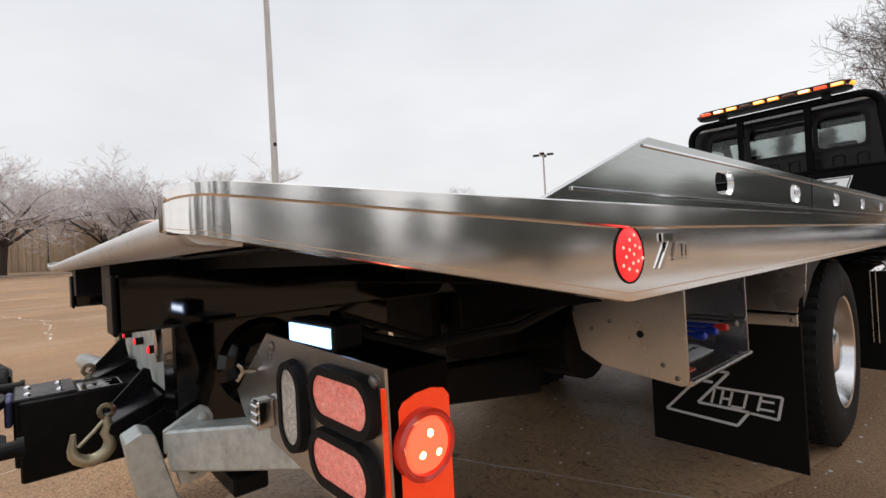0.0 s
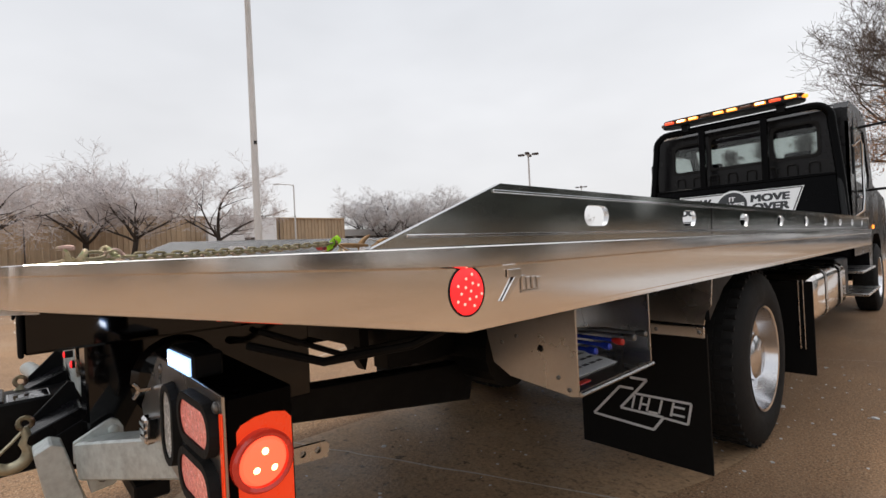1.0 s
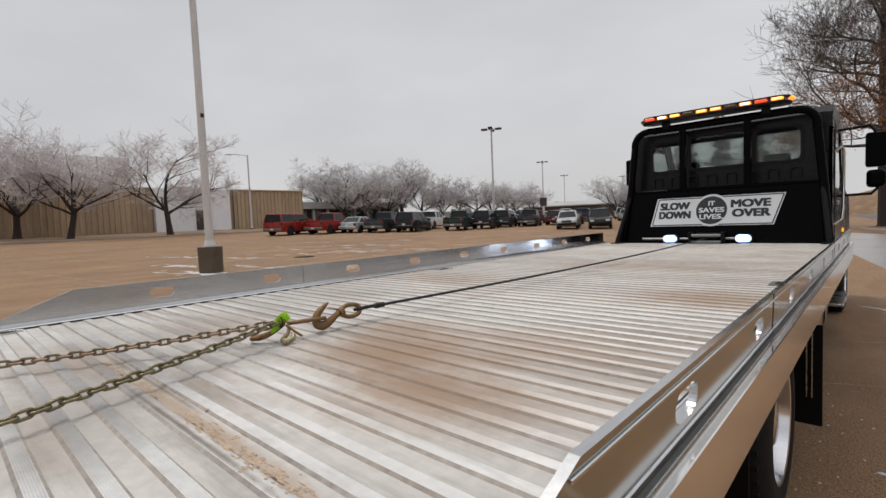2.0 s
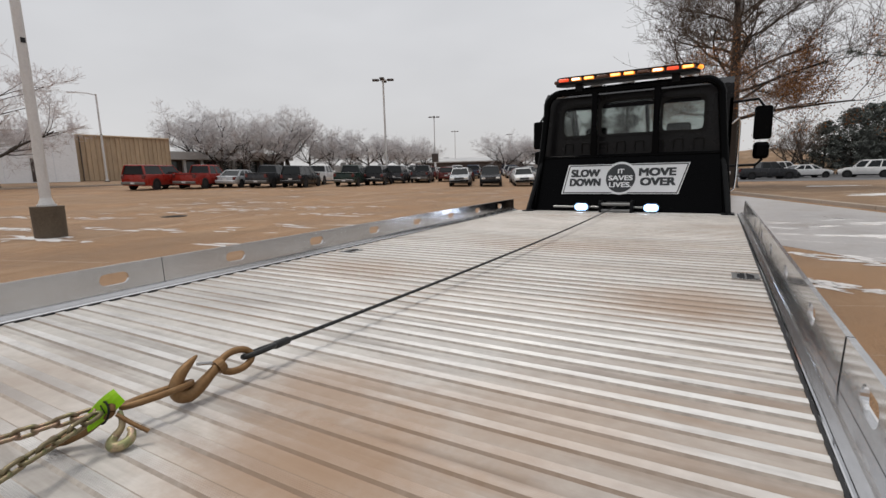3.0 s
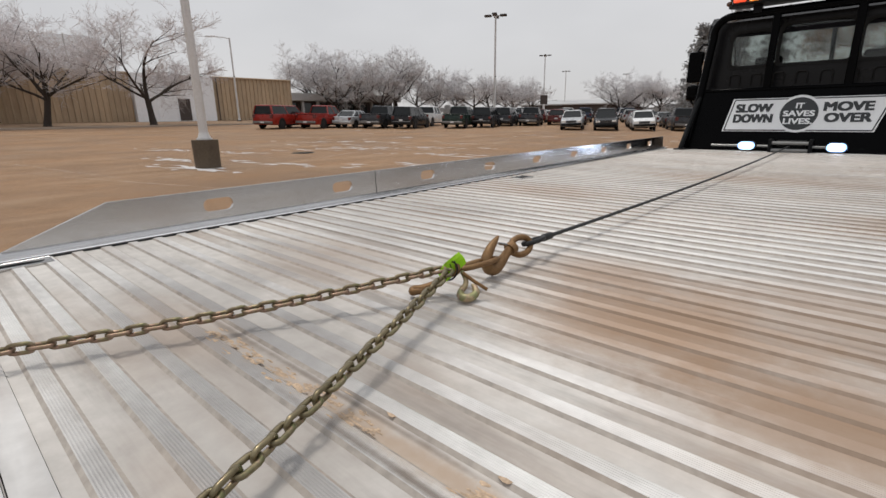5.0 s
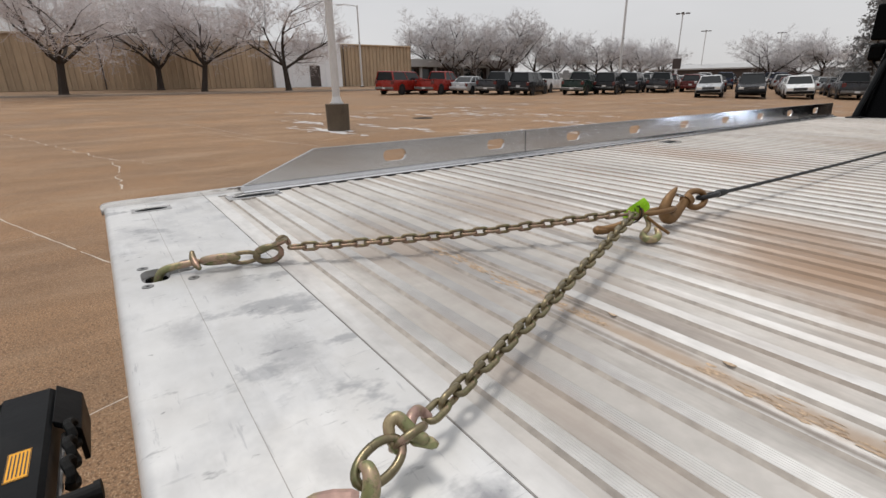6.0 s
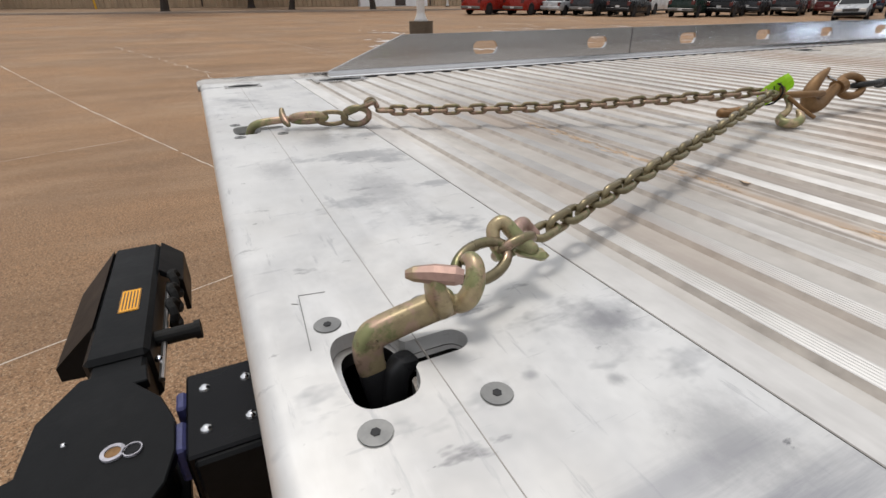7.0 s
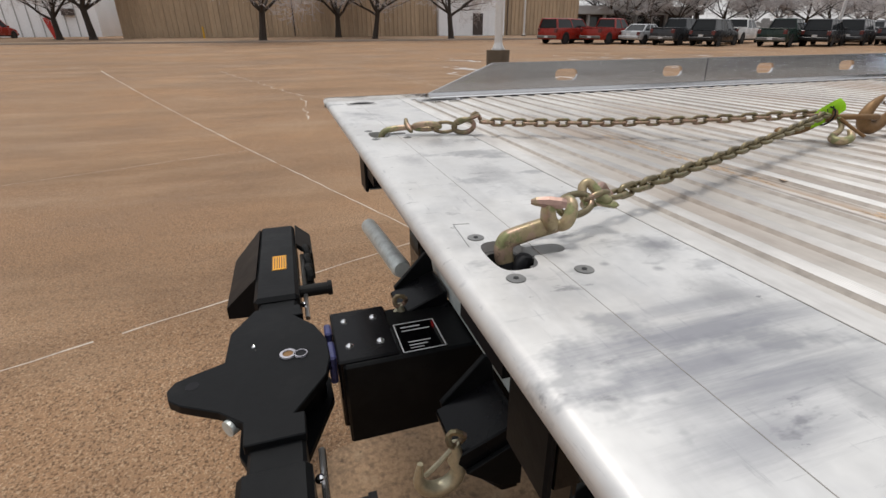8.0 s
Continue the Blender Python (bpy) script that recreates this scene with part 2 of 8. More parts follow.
M_GALV = shader("galvanised_steel", (0.60, 0.64, 0.62), 0.45, 0.35, var=0.2, scales=(14, 60), rvar=0.12, stain=(((0.68, 0.70, 0.68), 0.5, 9, (1, 1, 1)), ((0.25, 0.26, 0.25), 0.5, 20, (1, 1, 1))))
M_ZINC = shader("yellow_zinc_chain", (0.20, 0.155, 0.09), 0.4, 0.6, var=0.3, scales=(25, 160), rvar=0.12, rnd=0.15,
                stain=(((0.38, 0.23, 0.18), 0.7, 24, (1, 1, 1), 0.48), ((0.14, 0.165, 0.07), 0.4, 30, (1, 1, 1), 0.51), ((0.08, 0.06, 0.045), 0.5, 50, (1, 1, 1))))
M_ZINCP = shader("pinkish_zinc_forging", (0.36, 0.235, 0.195), 0.42, 0.45, var=0.25, scales=(25, 140), rvar=0.12, stain=(((0.34, 0.30, 0.15), 0.85, 60, (1, 1, 1)),))
M_ZINCT = shader("tan_zinc_forging", (0.36, 0.285, 0.165), 0.42, 0.45, var=0.25, scales=(25, 140), rvar=0.12, stain=(((0.42, 0.27, 0.22), 0.65, 36, (1, 1, 1), 0.49), ((0.16, 0.20, 0.075), 0.7, 28, (1, 1, 1), 0.50), ((0.12, 0.085, 0.05), 0.5, 110, (1, 1, 1), 0.56)))
M_ZINCG = shader("greenish_zinc_forging", (0.215, 0.178, 0.105), 0.35, 0.7, var=0.28, scales=(25, 140), rvar=0.12, rnd=0.18, stain=(((0.36, 0.23, 0.18), 0.7, 22, (1, 1, 1), 0.51), ((0.10, 0.135, 0.045), 0.5, 24, (1, 1, 1), 0.50)))
M_RUST = shader("rusty_hook", (0.20, 0.11, 0.045), 0.55, 0.5, var=0.25, scales=(20, 120), bump=0.1, stain=(((0.30, 0.20, 0.10), 0.5, 15, (1, 1, 1)),))
M_DIRT = shader("dried_brown_mud", (0.42, 0.31, 0.215), 0.9, 0, var=0.45, scales=(30, 160), bump=0.3, rvar=0.05, world_space=True)
M_WIRE = shader("greasy_wire_rope", (0.03, 0.03, 0.03), 0.5, 0.6, var=0.3, scales=(60, 300), bump=0.2)
M_TAG = shader("lime_green_tag", (0.45, 0.76, 0.03), 0.5, 0, var=0.08, scales=(20, 90))
M_GLASS = shader("dark_tinted_glass", (0.02, 0.026, 0.026), 0.06, 0, var=0.15, scales=(3, 30), rvar=0.02)
M_CAB = shader("black_cab_paint", (0.0075, 0.0075, 0.0085), 0.26, 0, var=0.25, scales=(2, 40), rvar=0.1, spec=0.2, stain=(((0.03, 0.028, 0.026), 0.15, 1.5, (1, 1, 2)),))
M_SEATS = shader("dark_seat_cloth", (0.02, 0.02, 0.022), 0.9, 0, var=0.2, scales=(6, 80), bump=0.1, spec=0.2)
M_TINT = glass("tinted_rear_glass", (0.37, 0.41, 0.39))
M_SCREEN = glass("clear_cab_glass", (0.88, 0.92, 0.91))
M_CARGLASS = shader("dark_car_glass", (0.012, 0.014, 0.015), 0.08, 0, var=0.15, scales=(3, 30), rvar=0.02, spec=0.3)
M_CHROME = shader("chrome", (0.75, 0.75, 0.76), 0.08, 1.0, var=0.03, scales=(5, 50), rvar=0.04)
M_RIM = shader("polished_wheel_rim", (0.72, 0.72, 0.74), 0.2, 1.0, var=0.06, scales=(8, 60), rvar=0.08)
M_SIGN = shader("white_sign_vinyl", (0.72, 0.73, 0.74), 0.45, 0, var=0.05, scales=(5, 60))
M_INK = shader("charcoal_print", (0.022, 0.024, 0.027), 0.5, 0, var=0.1, scales=(10, 90))
M_GREYMARK = shader("grey_print", (0.62, 0.63, 0.64), 0.5, 0, var=0.08, scales=(20, 90))
M_YELLOW = shader("amber_warning_label", (0.80, 0.36, 0.01), 0.5, 0, var=0.06, scales=(40, 200))
M_BLUE = shader("blue_anodised", (0.02, 0.05, 0.42), 0.3, 0.3, var=0.1, scales=(20, 90))
M_BLUEPAD = shader("blue_worn_pad", (0.045, 0.05, 0.15), 0.6, 0, var=0.4, scales=(40, 140))
M_REDKNOB = shader("red_knob", (0.55, 0.03, 0.02), 0.35, 0, var=0.06, scales=(20, 90))
# reflector is no lamp: the stop lamp's glow is put in as emission
M_REFLECT = shader("glowing_red_reflector", (0.80, 0.045, 0.008), 0.3, 0, var=0.08, scales=(60, 200), coat=0.5, emit=((1.0, 0.06, 0.01), 0.35))
M_LENSRED = shader("red_lamp_lens", (0.80, 0.30, 0.26), 0.22, 0, var=0.35, scales=(110, 260), bump=0.5, coat=0.6, stain=(((0.85, 0.55, 0.50), 0.8, 70, (1, 1, 1)),), emit=((1.0, 0.22, 0.16), 0.24))
M_LENSCLR = shader("clear_lamp_lens", (0.72, 0.70, 0.66), 0.25, 0, var=0.2, scales=(110, 260), bump=0.5, coat=0.6)
M_LITRED = glow("lit_red_led", (1.0, 0.022, 0.025), 0.85)
M_LITSTOP = glow("lit_stop_lamp", (1.0, 0.10, 0.045), 1.35)
M_LITHOT = glow("lit_red_core", (1.0, 0.28, 0.22), 1.5)
M_LITWHITE = glow("lit_white_led", (0.74, 0.84, 1.0), 22.0)
M_LITBLUE = glow("lit_cool_led", (0.34, 0.56, 1.0), 1.8)
M_LITAMBER = glow("lit_amber_led", (1.0, 0.30, 0.03), 1.5)
M_LITCORE = glow("lit_amber_core", (1.0, 0.50, 0.14), 3.2)
M_LITWARM = glow("lit_warm_led", (1.0, 0.84, 0.72), 3.5)
M_LITREDDISH = glow("lit_dim_red_led", (1.0, 0.09, 0.03), 0.75)
M_HOTRED = glow("lit_orange_core", (1.0, 0.50, 0.18), 6.0)
M_AMBER = shader("amber_lens", (0.10, 0.035, 0.012), 0.2, 0, var=0.2, scales=(30, 120), coat=0.4)
M_REDLENS = shader("dark_red_lens", (0.35, 0.03, 0.02), 0.2, 0, var=0.1, scales=(30, 120), coat=0.5, emit=((1.0, 0.04, 0.015), 0.16))
M_CARTAIL = shader("unlit_car_tail_lens", (0.10, 0.010, 0.008), 0.2, 0, var=0.15, scales=(8, 40), coat=0.3)
M_DULL = shader("salt_dulled_bumper", (0.16, 0.155, 0.15), 0.45, 0.6, var=0.25, scales=(3, 20), rvar=0.1)
# Dark base stands in for shade in holes, gaps and wheel arches.
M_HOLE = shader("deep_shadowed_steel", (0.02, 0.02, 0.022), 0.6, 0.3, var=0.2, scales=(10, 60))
# surroundings
M_GROUND = shader("weathered_concrete", (0.278, 0.160, 0.086), 0.74, 0, var=0.42, scales=(0.35, 75), bump=0.8, bump_scale=95, rvar=0.14, world_space=True, spec=0.2,
                  stain=(((0.165, 0.100, 0.058), 0.6, 0.10, (1, 1, 1)), ((0.36, 0.245, 0.155), 0.45, 0.33, (1, 1.6, 1)), ((0.085, 0.050, 0.028), 0.8, 85, (1, 1, 1), 0.51), ((0.47, 0.335, 0.215), 0.75, 110, (1, 1, 1), 0.535), ((0.13, 0.082, 0.052), 0.3, 1.9, (1, 0.5, 1)), ((0.15, 0.092, 0.053), 0.6, 0.5, (1.0, 0.28, 1)), ((0.37, 0.26, 0.17), 0.5, 0.8, (1.2, 0.3, 1))))
# base paler than the lot: brightness put in to offset the truck's shade
M_LIFTED = shader("lightened_damp_concrete", (0.36, 0.232, 0.135), 0.5, 0, spec=0.2, var=0.45, scales=(1.6, 60), rvar=0.2, bump=0.5, bump_scale=50, world_space=True, stain=(((0.19, 0.13, 0.075), 0.7, 1.2, (1, 1, 1)), ((0.38, 0.27, 0.17), 0.5, 7, (1, 1, 1), 0.56), ((0.06, 0.038, 0.022), 0.8, 11, (1, 1, 1), 0.60), ((0.05, 0.032, 0.02), 0.6, 30, (1, 1, 1))))
M_ICE = shader("grey_ice_chips", (0.55, 0.54, 0.53), 0.5, 0, var=0.2, scales=(8, 60))
M_JOINT = shader("salt_filled_joint", (0.50, 0.435, 0.365), 0.8, 0, var=0.3, scales=(6, 60), world_space=True)
M_SNOW = shader("thin_snow", (0.60, 0.58, 0.57), 0.8, 0, var=0.12, scales=(2, 30), bump=0.2, world_space=True, stain=(((0.42, 0.34, 0.27), 0.6, 3.0, (1, 1, 1)),))
M_WET = shader("wet_slushy_asphalt", (0.33, 0.31, 0.30), 0.35, 0, var=0.2, scales=(0.4, 8), world_space=True, stain=(((0.20, 0.15, 0.11), 0.6, 0.5, (1, 1, 1)),))
M_DARKROAD = shader("dark_asphalt", (0.09, 0.088, 0.09), 0.6, 0, var=0.2, scales=(0.5, 12), world_space=True)
M_GRASS = shader("dead_grass_verge", (0.20, 0.125, 0.07), 0.95, 0, var=0.3, scales=(0.6, 18), bump=0.5, world_space=True, stain=(((0.34, 0.25, 0.17), 0.7, 0.8, (1, 1, 1)),))
M_KERB = shader("kerb_concrete", (0.34, 0.28, 0.23), 0.85, 0, var=0.15, scales=(1, 30), world_space=True)
M_TANWALL = shader("tan_fluted_wall", (0.48, 0.365, 0.25), 0.85, 0, var=0.18, scales=(0.25, 6), rnd=0.10, world_space=True, stretch=(1, 1, 0.15))
M_GREYWALL = shader("grey_cladding", (0.74, 0.77, 0.81), 0.7, 0, var=0.10, scales=(0.2, 4), world_space=True)
M_WHITEWALL = shader("white_painted_wall", (0.82, 0.83, 0.85), 0.8, 0, var=0.08, scales=(0.3, 6), world_space=True)
M_DARKWALL = shader("dark_brown_wall", (0.07, 0.055, 0.05), 0.8, 0, var=0.2, scales=(0.3, 5), world_space=True)
M_ROOF = shader("pale_roof_edge", (0.40, 0.40, 0.40), 0.8, 0, var=0.1, scales=(0.5, 5), world_space=True)
M_POLE = shader("white_painted_pole", (0.62, 0.61, 0.60), 0.6, 0.1, var=0.10, scales=(1.5, 20), stain=(((0.35, 0.30, 0.25), 0.4, 1.5, (3, 3, 0.4)),))
M_BASE = shader("stained_concrete_base", (0.105, 0.080, 0.055), 0.85, 0, var=0.3, scales=(2.5, 30), bump=0.3, stain=(((0.05, 0.035, 0.025), 0.6, 3, (1, 1, 0.4)),))
M_BARK = shader("dark_bark", (0.040, 0.030, 0.024), 0.9, 0, var=0.3, scales=(4, 30))
M_TWIG = shader("rime_frosted_twigs", (0.544, 0.523, 0.527), 0.85, 0, var=0.25, scales=(0.5, 4))
M_DIMTWIG = shader("dark_rimed_twig", (0.575, 0.537, 0.537), 0.9, 0, var=0.3, scales=(1, 8), stain=(((0.78, 0.76, 0.77), 0.8, 0.8, (1, 1, 1)),))
M_OAKTWIG = shader("brown_oak_twigs", (0.10, 0.072, 0.055), 0.9, 0, var=0.3, scales=(0.5, 4))
M_LEAF = shader("dry_brown_oak_leaves", (0.30, 0.125, 0.038), 0.8, 0, var=0.4, scales=(0.4, 3))
M_PINE = shader("dark_frosted_needles", (0.083, 0.093, 0.081), 0.9, 0, var=0.4, scales=(0.5, 5), stain=(((0.26, 0.27, 0.27), 0.6, 2.5, (1, 1, 1)),))
M_FIR = shader("grey_frosted_needles", (0.25, 0.245, 0.24), 0.9, 0, var=0.35, scales=(0.5, 5))
M_BOLLARD = shader("yellow_bollard_paint", (0.62, 0.36, 0.03), 0.6, 0, var=0.1, scales=(3, 30))

# ---- small modelling tools ----
def part(name, bm, material, parent=None, label="", smooth=False):
    """Links a bmesh as one mesh object under its thing."""
    me = bpy.data.meshes.new(name)
    bm.to_mesh(me)
    bm.free()
    for mt in material if isinstance(material, (list, tuple)) else (material,):
        me.materials.append(mt)
    if smooth:
        me.shade_smooth()
        me.set_sharp_from_angle(angle=radians(40))
    ob = new(name, me)
    ob.parent = parent
    return tagged(ob, label)


def thing(name, label, category, group="", at=(0, 0, 0), rz=0.0, kind=""):
    ob = new(name)
    ob.empty_display_size = 0.1
    ob.matrix_basis = pose(*at, 0, 0, rz)
    return tagged(ob, label, category, group, kind)


def box(bm, x0, x1, y0, y1, z0, z1, bevel=0.0, m=None, seg=1):
    r = bmesh.ops.create_cube(bm, size=1)
    vs = r["verts"]
    bmesh.ops.scale(bm, vec=(x1 - x0, y1 - y0, z1 - z0), verts=vs)
    bmesh.ops.translate(bm, vec=((x0 + x1) / 2, (y0 + y1) / 2, (z0 + z1) / 2), verts=vs)
    if bevel:
        es = list({e for v in vs for e in v.link_edges})
        vs = list({v for f in bmesh.ops.bevel(bm, geom=es, offset=bevel, segments=seg, affect="EDGES", profile=0.5)["faces"] for v in f.verts} | {v for v in vs if v.is_valid})
    if m is not None:
        bmesh.ops.transform(bm, matrix=m, verts=vs)
    return vs


def a_box(x0, x1, y0, y1, z0, z1, bevel=0.0, m=None, seg=1):
    bm = bmesh.new()
    box(bm, x0, x1, y0, y1, z0, z1, bevel, m, seg)
    return bm


def tube(bm, pts, r, sides=8, caps=True, radii=None):
    """A round bar along the points."""
    pts = [Vector(p) for p in pts]
    rings, ref = [], None
    for i, p in enumerate(pts):
        d = (pts[min(i + 1, len(pts) - 1)] - pts[max(i - 1, 0)]).normalized()
        if ref is None:
            ref = d.orthogonal().normalized()
        ref = (ref - d * ref.dot(d)).normalized()
        side = d.cross(ref)
        rr = radii[i] if radii else r
        rings.append([bm.verts.new(p + rr * (math.cos(a) * ref + math.sin(a) * side)) for a in (2 * math.pi * k / sides for k in range(sides))])
    for a, b in zip(rings, rings[1:]):
        for k in range(sides):
            bm.faces.new((a[k], a[(k + 1) % sides], b[(k + 1) % sides], b[k]))
    if caps:
        bm.faces.new(rings[0][::-1])
        bm.faces.new(rings[-1])
    return bm


def a_tube(pts, r, sides=8, radii=None):
    return tube(bmesh.new(), pts, r, sides, True, radii)


def bend(pts, r, sides=12, radii=None, n=5):
    """A forged bar: a smooth curve through the points, with its thickness eased along it."""
    pts = [Vector(p) for p in pts]
    rr = radii or [r] * len(pts)
    out, thick = [], []
    for i in range(len(pts) - 1):
        p0, p1, p2, p3 = pts[max(0, i - 1)], pts[i], pts[i + 1], pts[min(len(pts) - 1, i + 2)]
        for k in range(n):
            t = k / n
            out.append(0.5 * (2 * p1 + (p2 - p0) * t + (2 * p0 - 5 * p1 + 4 * p2 - p3) * t * t + (3 * p1 - p0 - 3 * p2 + p3) * t ** 3))
            thick.append(rr[i] + (rr[i + 1] - rr[i]) * t)
    out.append(pts[-1])
    thick.append(rr[-1])
    # rounded ends
    a, b = (out[0] - out[1]).normalized(), (out[-1] - out[-2]).normalized()
    out = [out[0] + a * thick[0] * 0.5] + out + [out[-1] + b * thick[-1] * 0.5]
    thick = [thick[0] * 0.6] + thick + [thick[-1] * 0.6]
    return tube(bmesh.new(), out, r, sides, True, thick)


def ring_pts(c, u, v, hu, hv, n=18):
    """An oval loop round c in the plane of u and v."""
    c, u, v = Vector(c), Vector(u).normalized(), Vector(v).normalized()
    return [c + u * hu * math.cos(2 * math.pi * k / n) + v * hv * math.sin(2 * math.pi * k / n) for k in range(n + 1)]


def forged(pts, hw, hh, taper=None, n=5):
    """A forged bar of rounded square section, hw by hh half size, along a smooth curve."""
    pts = [Vector(p) for p in pts]
    taper = taper or [1.0] * len(pts)
    mid, fat = [], []
    for i in range(len(pts) - 1):
        p0, p1, p2, p3 = pts[max(0, i - 1)], pts[i], pts[i + 1], pts[min(len(pts) - 1, i + 2)]
        for k in range(n):
            t = k / n
            mid.append(0.5 * (2 * p1 + (p2 - p0) * t + (2 * p0 - 5 * p1 + 4 * p2 - p3) * t * t + (3 * p1 - p0 - 3 * p2 + p3) * t ** 3))
            fat.append(taper[i] + (taper[i + 1] - taper[i]) * t)
    mid.append(pts[-1])
    fat.append(taper[-1])
    a, b = (mid[0] - mid[1]).normalized(), (mid[-1] - mid[-2]).normalized()
    mid = [mid[0] + a * hw * 0.4] + mid + [mid[-1] + b * hw * 0.4]
    fat = [fat[0] * 0.6] + fat + [fat[-1] * 0.6]
    bm = bmesh.new()
    rings, ref = [], None
    for i, p in enumerate(mid):
        d = (mid[min(i + 1, len(mid) - 1)] - mid[max(i - 1, 0)]).normalized()
        if ref is None:
            ref = Vector((1, 0, 0))
        ref = (ref - d * ref.dot(d)).normalized()
        side = d.cross(ref)
        ring = []
        for k in range(16):
            q = 2 * math.pi * k / 16
            u, v = (math.copysign(abs(f(q)) ** 0.55, f(q)) for f in (math.cos, math.sin))
            ring.append(bm.verts.new(p + fat[i] * (hw * u * ref + hh * v * side)))
        rings.append(ring)
    for r0, r1 in zip(rings, rings[1:]):
        for k in range(16):
            bm.faces.new((r0[k], r0[(k + 1) % 16], r1[(k + 1) % 16], r1[k]))
    bm.faces.new(rings[0][::-1])
    bm.faces.new(rings[-1])
    bmesh.ops.recalc_face_normals(bm, faces=bm.faces)
    return bm


def prism(bm, poly, axis, lo, hi, bevel=0.0):
    """A flat plate: a polygon in the two other axes, between lo and hi along axis."""
    def at(u, v, w):
        return {"x": (w, u, v), "y": (u, w, v), "z": (u, v, w)}[axis]
    a = [bm.verts.new(at(u, v, lo)) for u, v in poly]
    b = [bm.verts.new(at(u, v, hi)) for u, v in poly]
    fs = [bm.faces.new(a[::-1]), bm.faces.new(b)]
    n = len(poly)
    for k in range(n):
        fs.append(bm.faces.new((a[k], a[(k + 1) % n], b[(k + 1) % n], b[k])))
    bmesh.ops.recalc_face_normals(bm, faces=fs)
    if bevel:
        es = list({e for f in fs for e in f.edges})
        bmesh.ops.bevel(bm, geom=es, offset=bevel, segments=1, affect="EDGES")
    return bm


def a_prism(poly, axis, lo, hi, bevel=0.0):
    return prism(bmesh.new(), poly, axis, lo, hi, bevel)


def oval(cu, cv, hu, hv, n=6):
    """A stadium outline, longer along the larger half size."""
    r = min(hu, hv)
    pts = []
    for q, (su, sv) in enumerate(((1, 1), (-1, 1), (-1, -1), (1, -1))):
        for k in range(n + 1):
            a = math.pi / 2 * (q + k / n)
            p = (cu + su * (hu - r) + r * math.cos(a), cv + sv * (hv - r) + r * math.sin(a))
            if not pts or math.dist(p, pts[-1]) > 1e-6:
                pts.append(p)
    return pts[:-1] if math.dist(pts[0], pts[-1]) < 1e-6 else pts


def disc(bm, c, axis, r, h, sides=20, bevel=0.0):
    """A short round piece whose foot is at c, along axis for h."""
    ax = Vector(axis).normalized()
    m = Matrix.Translation(Vector(c) + ax * h / 2) @ ax.to_track_quat("Z", "Y").to_matrix().to_4x4()
    vs = bmesh.ops.create_cone(bm, cap_ends=True, segments=sides, radius1=r, radius2=r, depth=abs(h))["verts"]
    if bevel:
        es = [e for e in {e for v in vs for e in v.link_edges} if len(e.link_faces) == 2 and any(len(f.verts) > 4 for f in e.link_faces)]
        vs = list({v for f in bmesh.ops.bevel(bm, geom=es, offset=bevel, segments=2, affect="EDGES")["faces"] for v in f.verts} | {v for v in vs if v.is_valid})
    bmesh.ops.transform(bm, matrix=m, verts=vs)
    return bm


def a_disc(c, axis, r, h, sides=20, bevel=0.0):
    return disc(bmesh.new(), c, axis, r, h, sides, bevel)


def dome(c, axis, r, h, sides=10):
    """A flattened cap, such as a screw or lamp head."""
    ax = Vector(axis).normalized()
    bm = bmesh.new()
    bmesh.ops.create_uvsphere(bm, u_segments=sides, v_segments=6, radius=r)
    bmesh.ops.scale(bm, vec=(1, 1, h / r), verts=bm.verts)
    bmesh.ops.transform(bm, matrix=Matrix.Translation(c) @ ax.to_track_quat("Z", "Y").to_matrix().to_4x4(), verts=bm.verts)
    return bm


def holed(outer, holes, axis, lo, hi):
    """A plate with through holes; outlines in the two axes across."""
    def at(u, v, w):
        return {"x": (w, u, v), "y": (u, w, v), "z": (u, v, w)}[axis]
    bm = bmesh.new()
    edges = []
    for loop in (outer, *holes):
        vs = [bm.verts.new(at(u, v, lo)) for u, v in loop]
        edges += [bm.edges.new((vs[k], vs[(k + 1) % len(vs)])) for k in range(len(vs))]
    bmesh.ops.triangle_fill(bm, use_beauty=True, use_dissolve=False, edges=edges)
    ext = bmesh.ops.extrude_face_region(bm, geom=list(bm.faces))
    d = hi - lo
    bmesh.ops.translate(bm, vec={"x": (d, 0, 0), "y": (0, d, 0), "z": (0, 0, d)}[axis], verts=[g for g in ext["geom"] if isinstance(g, bmesh.types.BMVert)])
    bmesh.ops.recalc_face_normals(bm, faces=bm.faces)
    return bm


def mesh_of(name, verts, faces, material):
    me = bpy.data.meshes.new(name)
    me.from_pydata(verts, [], faces)
    for mt in material if isinstance(material, (list, tuple)) else (material,):
        me.materials.append(mt)
    me.update()
    return me


